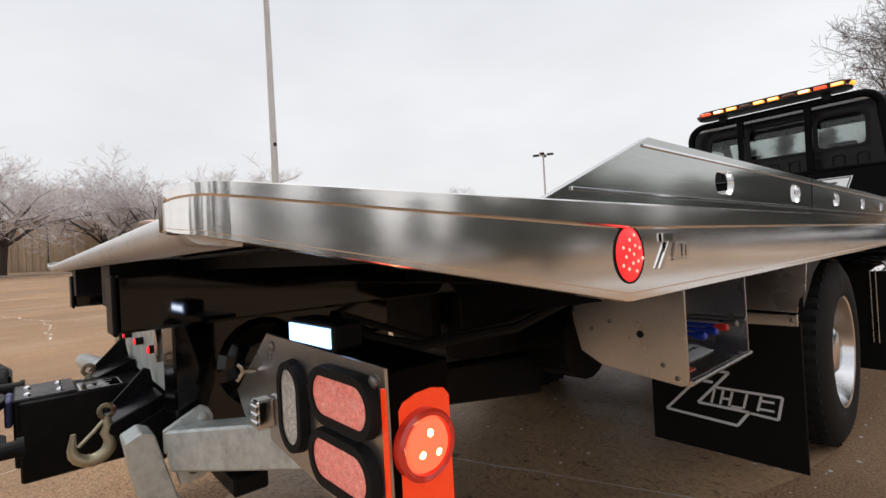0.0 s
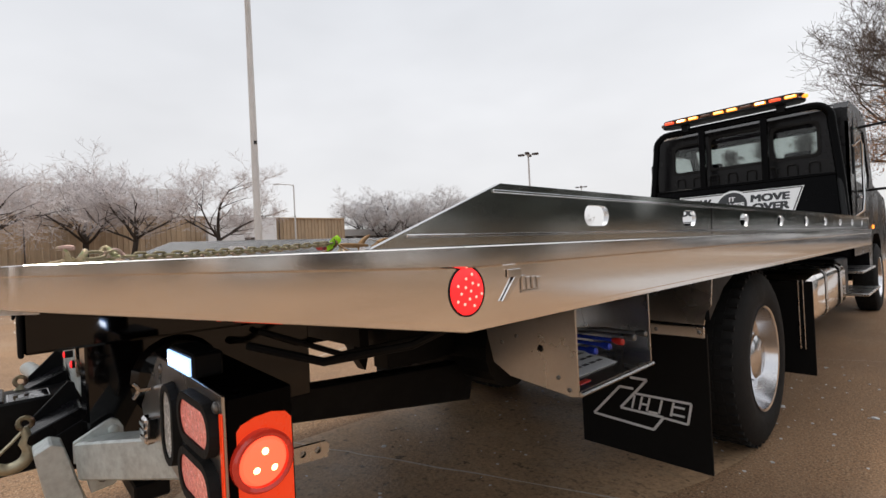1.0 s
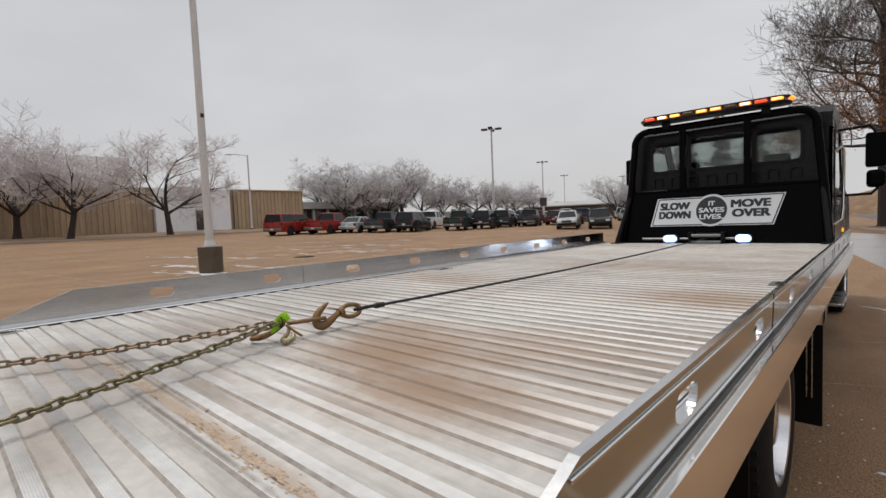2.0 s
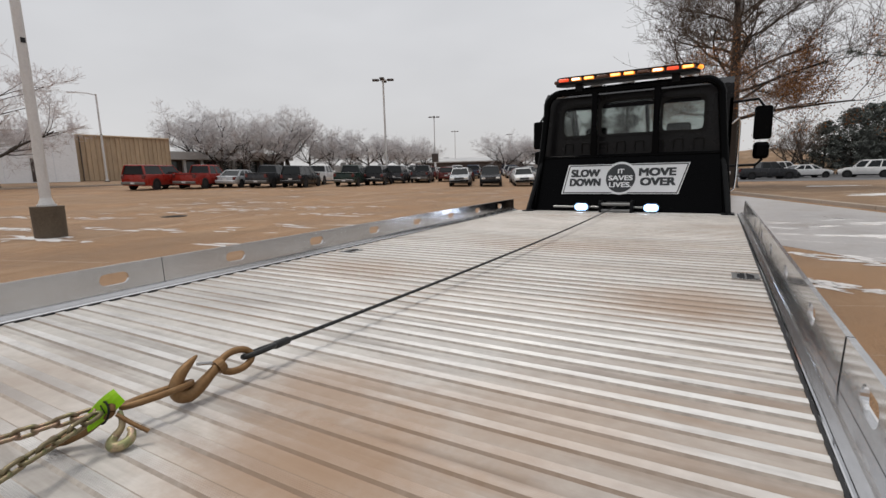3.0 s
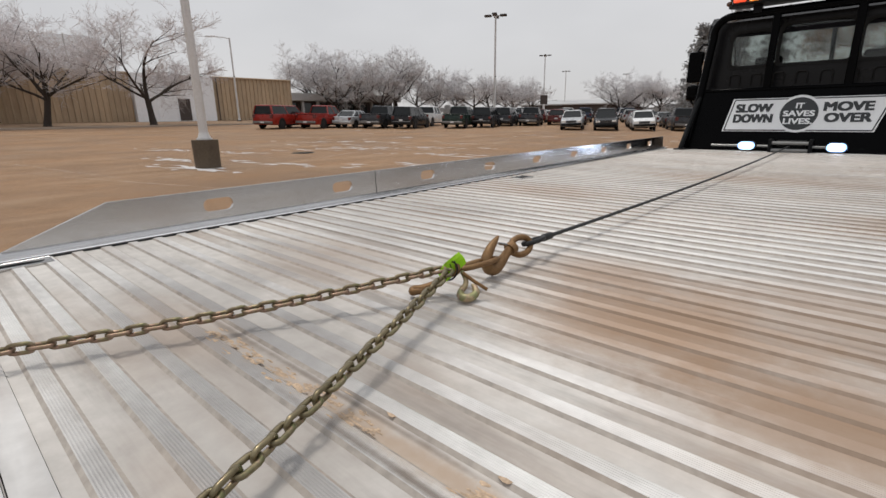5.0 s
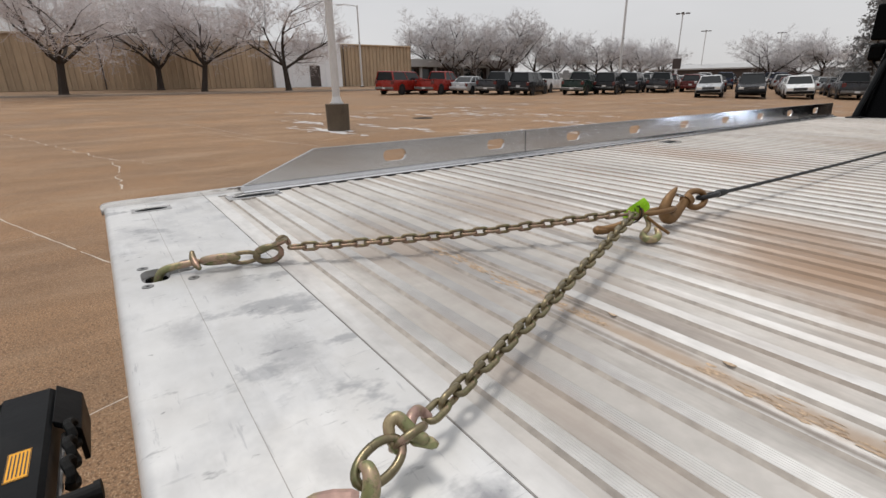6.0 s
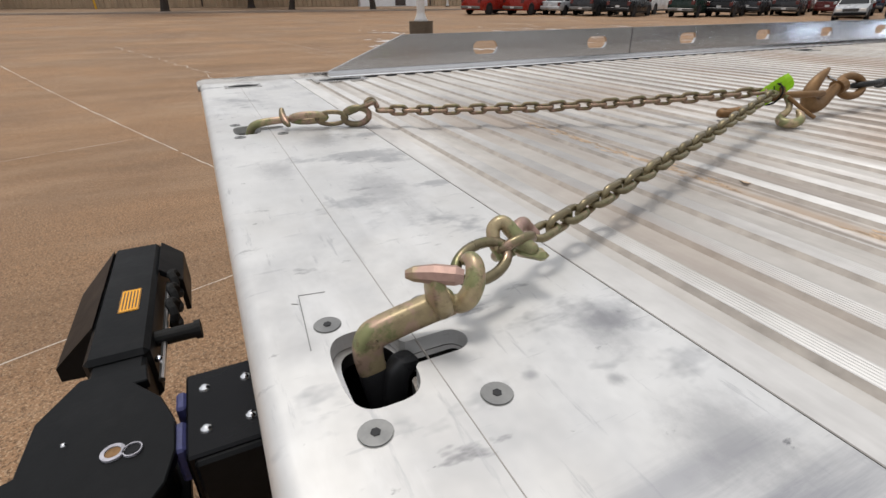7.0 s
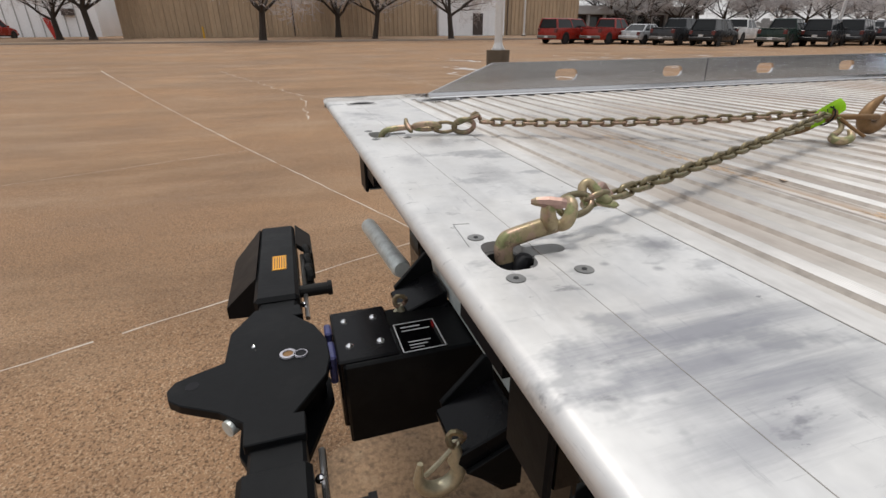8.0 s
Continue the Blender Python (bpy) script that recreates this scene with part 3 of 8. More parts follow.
def letters(name, text, size, m, material, parent, bold=0.0, across=0.3):
    """Raised lettering in the built-in font, as a mesh."""
    cu = bpy.data.curves.new(name, "FONT")
    cu.body, cu.size, cu.align_x, cu.align_y = text, size, "CENTER", "CENTER"
    cu.extrude = 0.0015
    tmp = bpy.data.objects.new(name, cu)
    scene.collection.objects.link(tmp)
    me = bpy.data.meshes.new_from_object(tmp.evaluated_get(bpy.context.evaluated_depsgraph_get()))
    bpy.data.objects.remove(tmp)
    bpy.data.curves.remove(cu)
    xs_ = [v.co.x for v in me.vertices]
    w = (across - 2 * bold) / (max(xs_) - min(xs_))
    mid = (max(xs_) + min(xs_)) / 2
    # heavy strokes: the outline laid down several times, each a little aside and higher
    bm = bmesh.new()
    for k, (du, dv) in enumerate(((0, 0), (-1, 0.6), (1, 0.6), (-1, -0.6), (1, -0.6))):
        first = len(bm.verts)
        bm.from_mesh(me)
        bm.verts.ensure_lookup_table()
        for v in bm.verts[first:]:
            v.co = Vector(((v.co.x - mid) * w + du * bold, v.co.y + dv * bold, v.co.z + 0.00012 * k))
    bm.to_mesh(me)
    bm.free()
    me.transform(m)
    me.materials.clear()
    me.materials.append(material)
    ob = new(name, me)
    ob.parent = parent
    return ob


def rise(x, y=0.0):
    """Height of the ground: level round the truck, climbing gently towards the west side of the lot."""
    d = -x - 9.0
    s = 0.03 * (d if d > 12 else 2.5 * math.log1p(math.exp(d / 2.5)))
    return min(s, 1.75) if s < 1.6 else 1.6 + 0.15 * (1 - math.exp(-(s - 1.6) / 0.15))

# ---- ground, verges, road and buildings ----
xs = [-700, -300, -150, -100, -80] + [-75 + 2.5 * k for k in range(28)] + [-5, 0, 5, 20, 60, 200, 700]
ys = [-700, -200, -80, -30, 0, 30, 80, 200, 700]
ground = new("ground", mesh_of("ground", [(x, y, rise(x)) for x in xs for y in ys],
             [(i * len(ys) + j, (i + 1) * len(ys) + j, (i + 1) * len(ys) + j + 1, i * len(ys) + j + 1) for i in range(len(xs) - 1) for j in range(len(ys) - 1)], M_GROUND))
tagged(ground, "stained tan concrete parking lot with salt marks", "ground", kind="structure")


def sheet(name, poly, off, material, label, category, depth=0.0):
    """A flat patch or kerbed bed that follows the ground."""
    bm = bmesh.new()
    top = [bm.verts.new((x, y, rise(x) + off)) for x, y in poly]
    f = bm.faces.new(top)
    if f.normal.z < 0:
        f.normal_flip()
    if depth:
        low = [bm.verts.new((x, y, rise(x) + off - depth)) for x, y in poly]
        for k in range(len(poly)):
            bm.faces.new((low[k], low[(k + 1) % len(poly)], top[(k + 1) % len(poly)], top[k]))
        bmesh.ops.recalc_face_normals(bm, faces=bm.faces)
    ob = part(name, bm, material)
    return tagged(ob, label, category, kind="structure")


def kerb(x0, y0, x1, y1, w=0.16, h=0.15, step=3.0):
    """A row of kerb stones, each a piece of its own."""
    run = math.dist((x0, y0), (x1, y1))
    n = max(1, round(run / step))
    ob = thing("kerb", "pale concrete kerb along the verge", "kerb", kind="structure")
    ang = math.degrees(math.atan2(y1 - y0, x1 - x0))
    bm = a_box(0.006, run / n - 0.006, -w / 2, w / 2, -0.1, h, 0.02)
    me = bpy.data.meshes.new("kerb_stone")
    bm.to_mesh(me)
    bm.free()
    me.materials.append(M_KERB)
    for k in range(n):
        o = new("kerb_stone", me)
        o.parent = ob
        x, y = x0 + (x1 - x0) * k / n, y0 + (y1 - y0) * k / n
        o.matrix_basis = pose(x, y, rise(x), 0, 0, ang)


sheet("verge_west", [(-45.6, -60), (-45.6, 36), (-52, 39), (-75, 39), (-75, -60)], 0.12, M_GRASS, "brown dead-grass verge before the building", "verge")
kerb(-45.5, -60, -45.5, 36)
EAST = [(0.6, 36), (2.65, 30.4), (5.8, 22), (10.5, 10), (40, 4), (60, 60), (13.2, 53.5), (6, 48.7), (1.5, 44)]
sheet("verge_east", EAST, 0.11, M_GRASS, "brown dead-grass verge with patchy snow", "verge")
for (ax, ay), (bx, by) in zip(EAST, EAST[1:4]):
    kerb(ax, ay, bx, by)
sheet("road", [(2, 54.5), (13.2, 56), (60, 63), (60, 90), (-2, 84)], 0.02, M_DARKROAD, "dark asphalt road and parking beyond the verge", "road")
sheet("slush", [(2.0, 12.5), (4.2, 10), (9.5, 10.5), (5.4, 21.6), (2.4, 29.6), (0.4, 33), (-1.0, 30)], 0.006, M_WET, "grey wet slush on the lot beside the verge", "slush")

# mound beyond the road
bm = bmesh.new()
bmesh.ops.create_grid(bm, x_segments=28, y_segments=16, size=1)
for v in bm.verts:
    u, w = v.co.x, v.co.y
    h = max(0, 1 - u * u) * max(0, 1 - w * w)
    v.co = Vector((7 + 15 * u, 104 + 16 * w, 4.3 * h ** 0.8 + 0.25 * noise.noise(Vector((3 * u, 3 * w, 0))) * h - 0.02))
tagged(part("mound", bm, M_GRASS, smooth=True), "low brown grassy mound beyond the road", "mound", kind="structure")

# salt-filled slab joints, square to each other
JU, JV = Vector((0.9295, 0.3688, 0)), Vector((-0.3688, 0.9295, 0))


def joint(p, d, a, b, w, seed):
    rg = random.Random(seed)
    bm = bmesh.new()
    n = max(2, int((b - a) / 0.12))
    prev = None
    side = Vector((-d.y, d.x, 0))
    for k in range(n + 1):
        q = Vector(p) + d * (a + (b - a) * k / n) + side * rg.uniform(-0.006, 0.006)
        ww = w * (0.35 + 0.65 * abs(noise.noise(Vector((k * 0.17, seed, 0)))) * 1.8)
        dist = max(1.0, q.length / 9)
        pr = [bm.verts.new((*(q + side * sgn * ww * dist / 2).xy, rise(q.x) + 0.0035)) for sgn in (-1, 1)]
        if prev and noise.noise(Vector((k * 0.31, seed * 5.3, 2))) > -0.42:
            bm.faces.new((prev[0], pr[0], pr[1], prev[1]))
        prev = pr
    bmesh.ops.recalc_face_normals(bm, faces=bm.faces)
    tagged(part("slab_joint", bm, M_JOINT), "pale salt-filled joint between concrete slabs", "slab joint", kind="structure")


joint((-2.95, 0.47, 0), JU, -19, 8, 0.024, 1)
joint((-1.79, -0.61, 0), JV, -6, 5.5, 0.021, 2)
joint((-5.98, -0.66, 0), JV, -4.5, 0.1, 0.012, 3)
joint((2.2, 7.5, 0), JU, -1, 8, 0.014, 6)
joint((1.4, 5.5, 0), JU, -0.6, 6, 0.010, 7)
joint((-9.5, 5.2, 0), JU, -6, 9, 0.018, 8)
joint((-14, 9.5, 0), JV, -5, 10, 0.02, 9)



def crack(way, w, seed):
    """A jagged salt-filled crack through the slab."""
    rg = random.Random(seed)
    bm = bmesh.new()
    prev = None
    for (ax, ay), (bx, by) in zip(way, way[1:]):
        n = max(2, int(math.dist((ax, ay), (bx, by)) / 0.16))
        side = Vector((ay - by, bx - ax, 0)).normalized()
        for k in range(n):
            q = Vector((ax + (bx - ax) * k / n, ay + (by - ay) * k / n, 0)) + side * rg.gauss(0, 0.035)
            ww = w * max(0.12, rg.gauss(0.5, 0.45))
            pr = [bm.verts.new((*(q + side * sg * ww).xy, rise(q.x) + 0.0045)) for sg in (-1, 1)]
            if prev:
                bm.faces.new((prev[0], pr[0], pr[1], prev[1]))
            prev = pr
    bmesh.ops.recalc_face_normals(bm, faces=bm.faces)
    tagged(part("slab_crack", bm, M_JOINT), "jagged salt-filled crack in the concrete", "slab crack", kind="structure")


crack([(-19.0, -2.3), (-16.4, -1.45), (-14.1, -0.65), (-11.9, 0.10), (-10.4, 0.20), (-8.1, 0.12)], 0.015, 31)
crack([(-11.9, 0.10), (-11.2, 0.62), (-10.5, 0.75)], 0.012, 32)
crack([(-20.5, 2.4), (-17.2, 3.1), (-13.6, 4.0)], 0.012, 33)

drain = thing("drain_cover", "dark round iron drain cover set in the lot", "drain cover", "", (-16.6, 11.15, rise(-16.6)))
part("frame", a_disc((0, 0, -0.02), (0, 0, 1), 0.46, 0.026, 28), M_HOLE, drain)
for k in range(5):
    w = 0.40 * math.sqrt(1 - (0.36 * (k - 2)) ** 2)
    part("grate_bar", a_box(-w, w, 0.144 * (k - 2) - 0.03, 0.144 * (k - 2) + 0.03, 0.006, 0.014, 0.003), M_RUBBER, drain)

# thin wind-blown snow
rg = random.Random(5)
SNOW = [(-14.6, 6.0, 1.9, 0.16, 15), (-14.4, 8.2, 2.4, 0.10, 20), (-17.5, 12.6, 2.6, 0.22, 35), (-16.5, 14.2, 2.0, 0.18, 40), (-14.0, 17.0, 2.6, 0.22, 35), (-19.0, 9.0, 1.6, 0.12, 20), (-21.0, 8.0, 1.4, 0.12, 20),
        (-12, 14.5, 1.8, 0.15, 30), (-20, 16.5, 2.0, 0.16, 35), (-17.5, 6.5, 1.2, 0.1, 15), (3.2, 10.8, 1.0, 0.12, -20), (2.6, 8.6, 0.9, 0.07, -30), (4.3, 14.5, 1.4, 0.25, 15), (5.2, 17.5, 1.2, 0.25, 10), (8.5, 30, 3, 0.8, 20), (6.5, 40, 2.5, 0.7, 25), (12, 33, 3, 0.5, 10)]
LONG, SNOW = SNOW[:12], SNOW[12:]
for cx, cy, rx, ry, ang in LONG:
    for j in range(16):
        u, v = rg.gauss(0, 0.55) * rx, rg.gauss(0, 1.6) * ry
        SNOW.append((cx + u * math.cos(radians(ang)) - v * math.sin(radians(ang)), cy + u * math.sin(radians(ang)) + v * math.cos(radians(ang)), rg.uniform(0.08, 0.34), rg.uniform(0.03, 0.10), ang + rg.uniform(-25, 25)))
SNOW.append((-14.2, 6.2, 0.85, 0.30, 10))
for k in range(70):
    d = rg.uniform(12, 40) if k % 3 else rg.uniform(18, 32)
    a = radians(rg.uniform(98, 152))
    SNOW.append((d * math.cos(a), d * math.sin(a), rg.uniform(0.12, 0.75), rg.uniform(0.025, 0.10), rg.uniform(0, 50)))
for k in range(26):
    SNOW.append((rg.uniform(2.2, 6.0), rg.uniform(7.5, 20), rg.uniform(0.15, 0.7), rg.uniform(0.03, 0.12), rg.uniform(-20, 40)))
for k, (cx, cy, rx, ry, ang) in enumerate(SNOW):
    bm = bmesh.new()
    n = 44
    vs = []
    for j in range(n):
        a = 2 * math.pi * j / n
        w = 1 + 0.9 * noise.noise(Vector((2.2 * math.cos(a) * rx, 2.2 * math.sin(a), k * 3.1))) + 0.55 * noise.noise(Vector((6 * math.cos(a), 6 * math.sin(a), k)))
        u, v = rx * w * math.cos(a), ry * w * math.sin(a) + 0.3 * ry * math.sin(3 * math.cos(a) + k)
        x, y = cx + u * math.cos(radians(ang)) - v * math.sin(radians(ang)), cy + u * math.sin(radians(ang)) + v * math.cos(radians(ang))
        inside = x > 6 and y > 24
        vs.append(bm.verts.new((x, y, rise(x) + (0.117 if inside else 0.008))))
    f = bm.faces.new(vs)
    bmesh.ops.recalc_face_normals(bm, faces=bm.faces)
    bm.faces.ensure_lookup_table()
    if bm.faces[0].normal.z < 0:
        bm.faces[0].normal_flip()
    bmesh.ops.triangulate(bm, faces=bm.faces)
    tagged(part("snow_patch", bm, M_SNOW), "thin patch of blown snow on the lot", "snow", "snow patches", "structure")


# damp patch beneath the truck, colour lightened to lift its shade, with ice chips
rgd = random.Random(9)
pts = []
for k in range(60):
    a = 2 * math.pi * k / 60
    w = 1 + 0.25 * noise.noise(Vector((2.5 * math.cos(a), 2.5 * math.sin(a), 7)))
    pts.append((-0.05 + 1.05 * w * math.cos(a), 3.2 + 3.6 * w * math.sin(a)))
sheet("damp_patch", pts, 0.0022, M_LIFTED, "mottled damp concrete under the truck, lightened to lift the shade", "stain")
chips = bmesh.new()
spots_ = [(rgd.uniform(-0.6, 2.2), rgd.uniform(0.9, 5.2)) for k in range(14)]
for k in range(260):
    cx_, cy_ = spots_[k % 14]
    x, y = rgd.gauss(cx_, 0.45), rgd.gauss(cy_, 0.45)
    s0 = rgd.uniform(0.002, 0.008) * (2.4 if k % 17 == 0 else 1)
    vs = bmesh.ops.create_icosphere(chips, subdivisions=1, radius=s0)["verts"]
    for v in vs:
        v.co = Vector((x + v.co.x * rgd.uniform(0.8, 1.8), y + v.co.y * rgd.uniform(0.8, 1.8), max(0.001, v.co.z * 0.6 + 0.004)))
tagged(part("ice_chips", chips, M_ICE), "scattered grey ice chips on the concrete", "ice chips", kind="stuff")

# long works building along the west side
def panel_mesh(name, w, h, deep):
    """One fluted wall panel, w wide along y, facing +x."""
    pr = [(0.0, 0.0), (0.03, 0.0), (0.05, -deep), (0.42, -deep), (0.46, 0.0), (0.54, 0.0), (0.58, -deep), (0.95, -deep), (0.97, 0.0), (1.0, 0.0)]
    vs = [(x, 0.01 + (w - 0.02) * u, z) for z in (0, h) for u, x in pr]
    vs += [(-0.35, y, z) for z in (0, h) for y in (0.01, w - 0.01)]
    n = len(pr)
    fs = [(k, k + 1, n + k + 1, n + k) for k in range(n - 1)]
    fs += [tuple(range(n, 2 * n)) + (2 * n + 3, 2 * n + 2), (0, n, 2 * n + 2, 2 * n), (n - 1, 2 * n + 1, 2 * n + 3, 2 * n - 1), (2 * n, 2 * n + 2, 2 * n + 3, 2 * n + 1)]
    return mesh_of(name, vs, fs, M_TANWALL)


works = thing("works_building", "long tan fluted works building with a white bay", "building")
core = part("wall", a_box(-92, -60.4, -15.2, 37.6, 0, 6.2), M_TANWALL, works)
wp = panel_mesh("panel", 1.05, 4.95, 0.16)
for k in range(32):
    o = new("panel", wp)
    o.parent = core
    o.location = (-60, -15.4 + 1.05 * k, 1.55)
for k in range(10):
    o = new("panel", wp)
    o.parent = core
    o.location = (-60, 27.0 + 1.05 * k, 1.55)
part("parapet", a_box(-60.5, -59.9, -15.5, 18.2, 6.5, 6.68, 0.02), M_TANWALL, works)
part("parapet", a_box(-60.5, -59.9, 27.0, 37.5, 6.5, 6.66, 0.02), M_TANWALL, works)
white = part("white_bay", a_box(-61, -59.4, 18.3, 26.8, 0.5, 6.60, 0.02), M_WHITEWALL, works, "white painted bay with a small door")
part("door", a_box(-59.42, -59.36, 22.6, 23.9, 1.6, 4.0), M_DARKWALL, works, "dark metal door")
for y in (20.4, 22.5, 24.6):
    part("panel_gap", a_box(-59.41, -59.385, y - 0.02, y + 0.02, 1.6, 6.6), M_GREYWALL, works)
upper = part("upper_storey", a_box(-100, -71, -15, 19.0, 6.2, 11.4, 0.05), M_GREYWALL, works, "grey clad upper storey")
for k in range(11):
    part("cladding_rib", a_box(-71.02, -70.95, -14.5 + 3 * k, -14.4 + 3 * k, 6.7, 11.4), M_ROOF, works)
part("downpipe", a_tube([(-59.85, 1.6, 1.6), (-59.85, 1.6, 6.5)], 0.06, 8), M_DARKWALL, works)
part("downpipe", a_tube([(-59.85, 27.4, 1.6), (-59.85, 27.4, 6.5)], 0.06, 8), M_DARKWALL, works)

office = thing("low_office", "low dark office building with a pale flat roof", "building")
part("wall", a_box(-95, -71, 39, 66, 1.0, 4.4), M_DARKWALL, office)
part("roof", a_box(-96, -69.5, 38.5, 67, 4.4, 5.6, 0.05), M_ROOF, office)
for k in range(9):
    part("window", a_box(-70.98, -70.94, 40 + 2.9 * k, 42.2 + 2.9 * k, 2.3, 4.1), M_GLASS, office)
    part("column", a_box(-70.4, -70.0, 42.5 + 2.9 * k, 42.9 + 2.9 * k, 1.6, 4.4), M_ROOF, office)

shed = thing("white_shed", "white corrugated shed behind the lot", "building")
part("wall", a_box(-95, -70, -60, -20, 1.0, 8.5), M_WHITEWALL, shed)
for k in range(34):
    part("sheet_rib", a_box(-69.99, -69.93, -59 + 1.15 * k, -58.9 + 1.15 * k, 1.7, 8.5), M_ROOF, shed)
part("door", a_box(-69.99, -69.9, -36, -31, 1.7, 5.5), M_GREYWALL, shed, "grey roller door")
part("vent", a_box(-69.95, -69.6, -23.4, -22.2, 4.0, 4.7), M_DARKWALL, shed)
for y in (-7.4, -17.1, -19.9):
    b = thing("bollard", "yellow steel bollard beside the wall", "bollard", "bollards", (-57.0, y, rise(-57) + 0.12))
    part("post", a_tube([(0, 0, -0.1), (0, 0, 0.95)], 0.09, 12), M_BOLLARD, b)
    part("cap", dome((0, 0, 0.95), (0, 0, 1), 0.09, 0.06, 12), M_BOLLARD, b)


# light poles
def lamp_pole(x, y, h, heads, label, base_r=0.37, base_h=0.82, r=0.125):
    z = rise(x)
    p = thing("light_pole", label, "light pole", "light poles", (x, y, z))
    b = bmesh.new()
    bmesh.ops.create_cone(b, cap_ends=True, segments=28, radius1=base_r * 0.96, radius2=base_r, depth=base_h + 0.2)
    bmesh.ops.translate(b, vec=(0, 0, base_h / 2 - 0.1), verts=b.verts)
    part("concrete_base", b, M_BASE, p, "dark stained round concrete base", smooth=True)
    part("flange", a_disc((0, 0, base_h), (0, 0, 1), r * 1.75, 0.05, 20, 0.01), M_POLE, p)
    part("collar", a_tube([(0, 0, base_h + 0.05), (0, 0, base_h + 0.12), (0, 0, base_h + 0.22)], r, 20, [r * 1.5, r * 1.3, r]), M_POLE, p, smooth=True)
    part("shaft", a_tube([(0, 0, base_h + 0.2), (0, 0, h)], r, 20, [r, r * 0.72]), M_POLE, p, smooth=True)
    part("hand_hole", a_box(r * 0.70, r * 0.97, -0.05, 0.05, 4.9, 5.02), M_HOLE, p)
    if heads == 1:
        part("arm", a_tube([(0, 0, h - 0.1), (-0.35, -0.5, h + 0.05), (-1.0, -1.5, h + 0.12)], 0.05, 8), M_POLE, p)
        part("lantern", a_prism(oval(0, 0, 0.40, 0.15, 4), "z", h + 0.03, h + 0.16, 0.02), M_GREYWALL, p).matrix_basis = pose(-1.15, -1.72, 0, 0, 0, 56)
    else:
        for k in range(heads):
            a = 2 * math.pi * k / heads + 0.5
            m = pose(0, 0, h, 0, 0, math.degrees(a))
            part("arm", a_box(0.0, 0.5, -0.04, 0.04, -0.06, 0.02), M_POLE, p).matrix_basis = m
            part("lantern", a_box(0.45, 1.15, -0.24, 0.24, -0.10, 0.10, 0.04), M_DARKWALL, p).matrix_basis = m
    return p


lamp_pole(-14.35, 6.46, 11.5, 4, "tall white light pole on a dark concrete base")
lamp_pole(-31.0, 44.3, 10.9, 4, "tall pale light pole among parked cars")
lamp_pole(-50.8, 88.5, 11.6, 4, "distant pale light pole", 0.4, 0.8)
lamp_pole(-68.7, 131.0, 11.8, 4, "distant pale light pole", 0.4, 0.8)
lamp_pole(-66, 168.0, 12.8, 4, "far light pole fading into mist", 0.4, 0.8)
lamp_pole(-55.1, 27.4, 9.0, 1, "white street lamp with a single arm", 0.25, 0.15, 0.11)

# ---- the flatbed tow truck: rear edge at y = 0, nose towards +y, right side towards +x ----
DECK = 1.13
CX = 0.05
truck = thing("tow_truck", "black flatbed tow truck with a bare aluminium deck", "tow truck")


def lathe(bm, profile, c, seg=32):
    """Turns (x offset, radius) pairs round an axle along x through c."""
    rings = []
    for dx, r in profile:
        rings.append([bm.verts.new((c[0] + dx, c[1] + r * math.cos(2 * math.pi * k / seg), c[2] + r * math.sin(2 * math.pi * k / seg))) for k in range(seg)])
    for a, b in zip(rings, rings[1:]):
        for k in range(seg):
            bm.faces.new((a[k], b[k], b[(k + 1) % seg], a[(k + 1) % seg]))
    return bm


# tail plate of the deck, with two keyholes through it
def keyhole(cx, cy, grow=0.0):
    """A wide rounded mouth with a narrow slot leading forward."""
    hx, hy, sw = 0.044 + grow, 0.027 + grow, 0.0135 + grow
    pts = [(cx + hx * math.copysign(abs(math.cos(a)) ** 0.6, math.cos(a)), cy + hy * math.copysign(abs(math.sin(a)) ** 0.6, math.sin(a)))
           for a in (math.pi / 2 + 2 * math.pi * (k + 0.5) / 40 for k in range(40))]
    low = [p for p in pts if not (p[1] > cy and abs(p[0] - cx) < sw + 0.004)]
    slot = [(cx + sw * math.cos(a), cy + 0.063 + sw * math.sin(a)) for a in (math.pi * k / 10 for k in range(11))]
    return low + [(cx + sw + 0.003, cy + hy), (cx + sw, cy + hy + 0.003)] + slot + [(cx - sw, cy + hy + 0.003), (cx - sw - 0.003, cy + hy)]


KEYHOLES = ((0.378, 0.071), (-0.462, 0.065))
deck = part("deck", holed([(-1.283, 0.03), (1.283, 0.03), (1.283, 0.300), (-1.283, 0.300)], [keyhole(*k) for k in KEYHOLES], "z", DECK - 0.014, DECK), M_PLATE, truck,
            "scuffed silver aluminium deck with cross ribs and brown dirt")
bm = bmesh.new()
nose = [(0.0305, DECK)] + [(0.004 - 0.016 * math.sin(a), DECK - 0.016 + 0.016 * math.cos(a)) for a in (math.pi * k / 10 for k in range(0, 11))] + [(0.0305, DECK - 0.034)]
prism(bm, nose, "x", -1.292, 1.292)
part("rear_edge", bm, M_PLATE, deck, "rounded bright aluminium rear edge", smooth=True)
part("underside", a_box(-1.27, 1.27, 0.185, 6.3, DECK - 0.055, DECK - 0.030), M_SATIN, deck)
for y, w in ((0.1100, 0.0007), (0.3014, 0.0014)):
    part("seam", a_box(-1.28, 1.28, y - w / 2, y + w / 2, DECK - 0.002, DECK + 0.0003), M_SEAM, deck)
part("filler_strip", a_box(-1.24, 1.24, 0.3035, 0.343, DECK - 0.03, DECK - 0.0008), M_PLANK, deck)
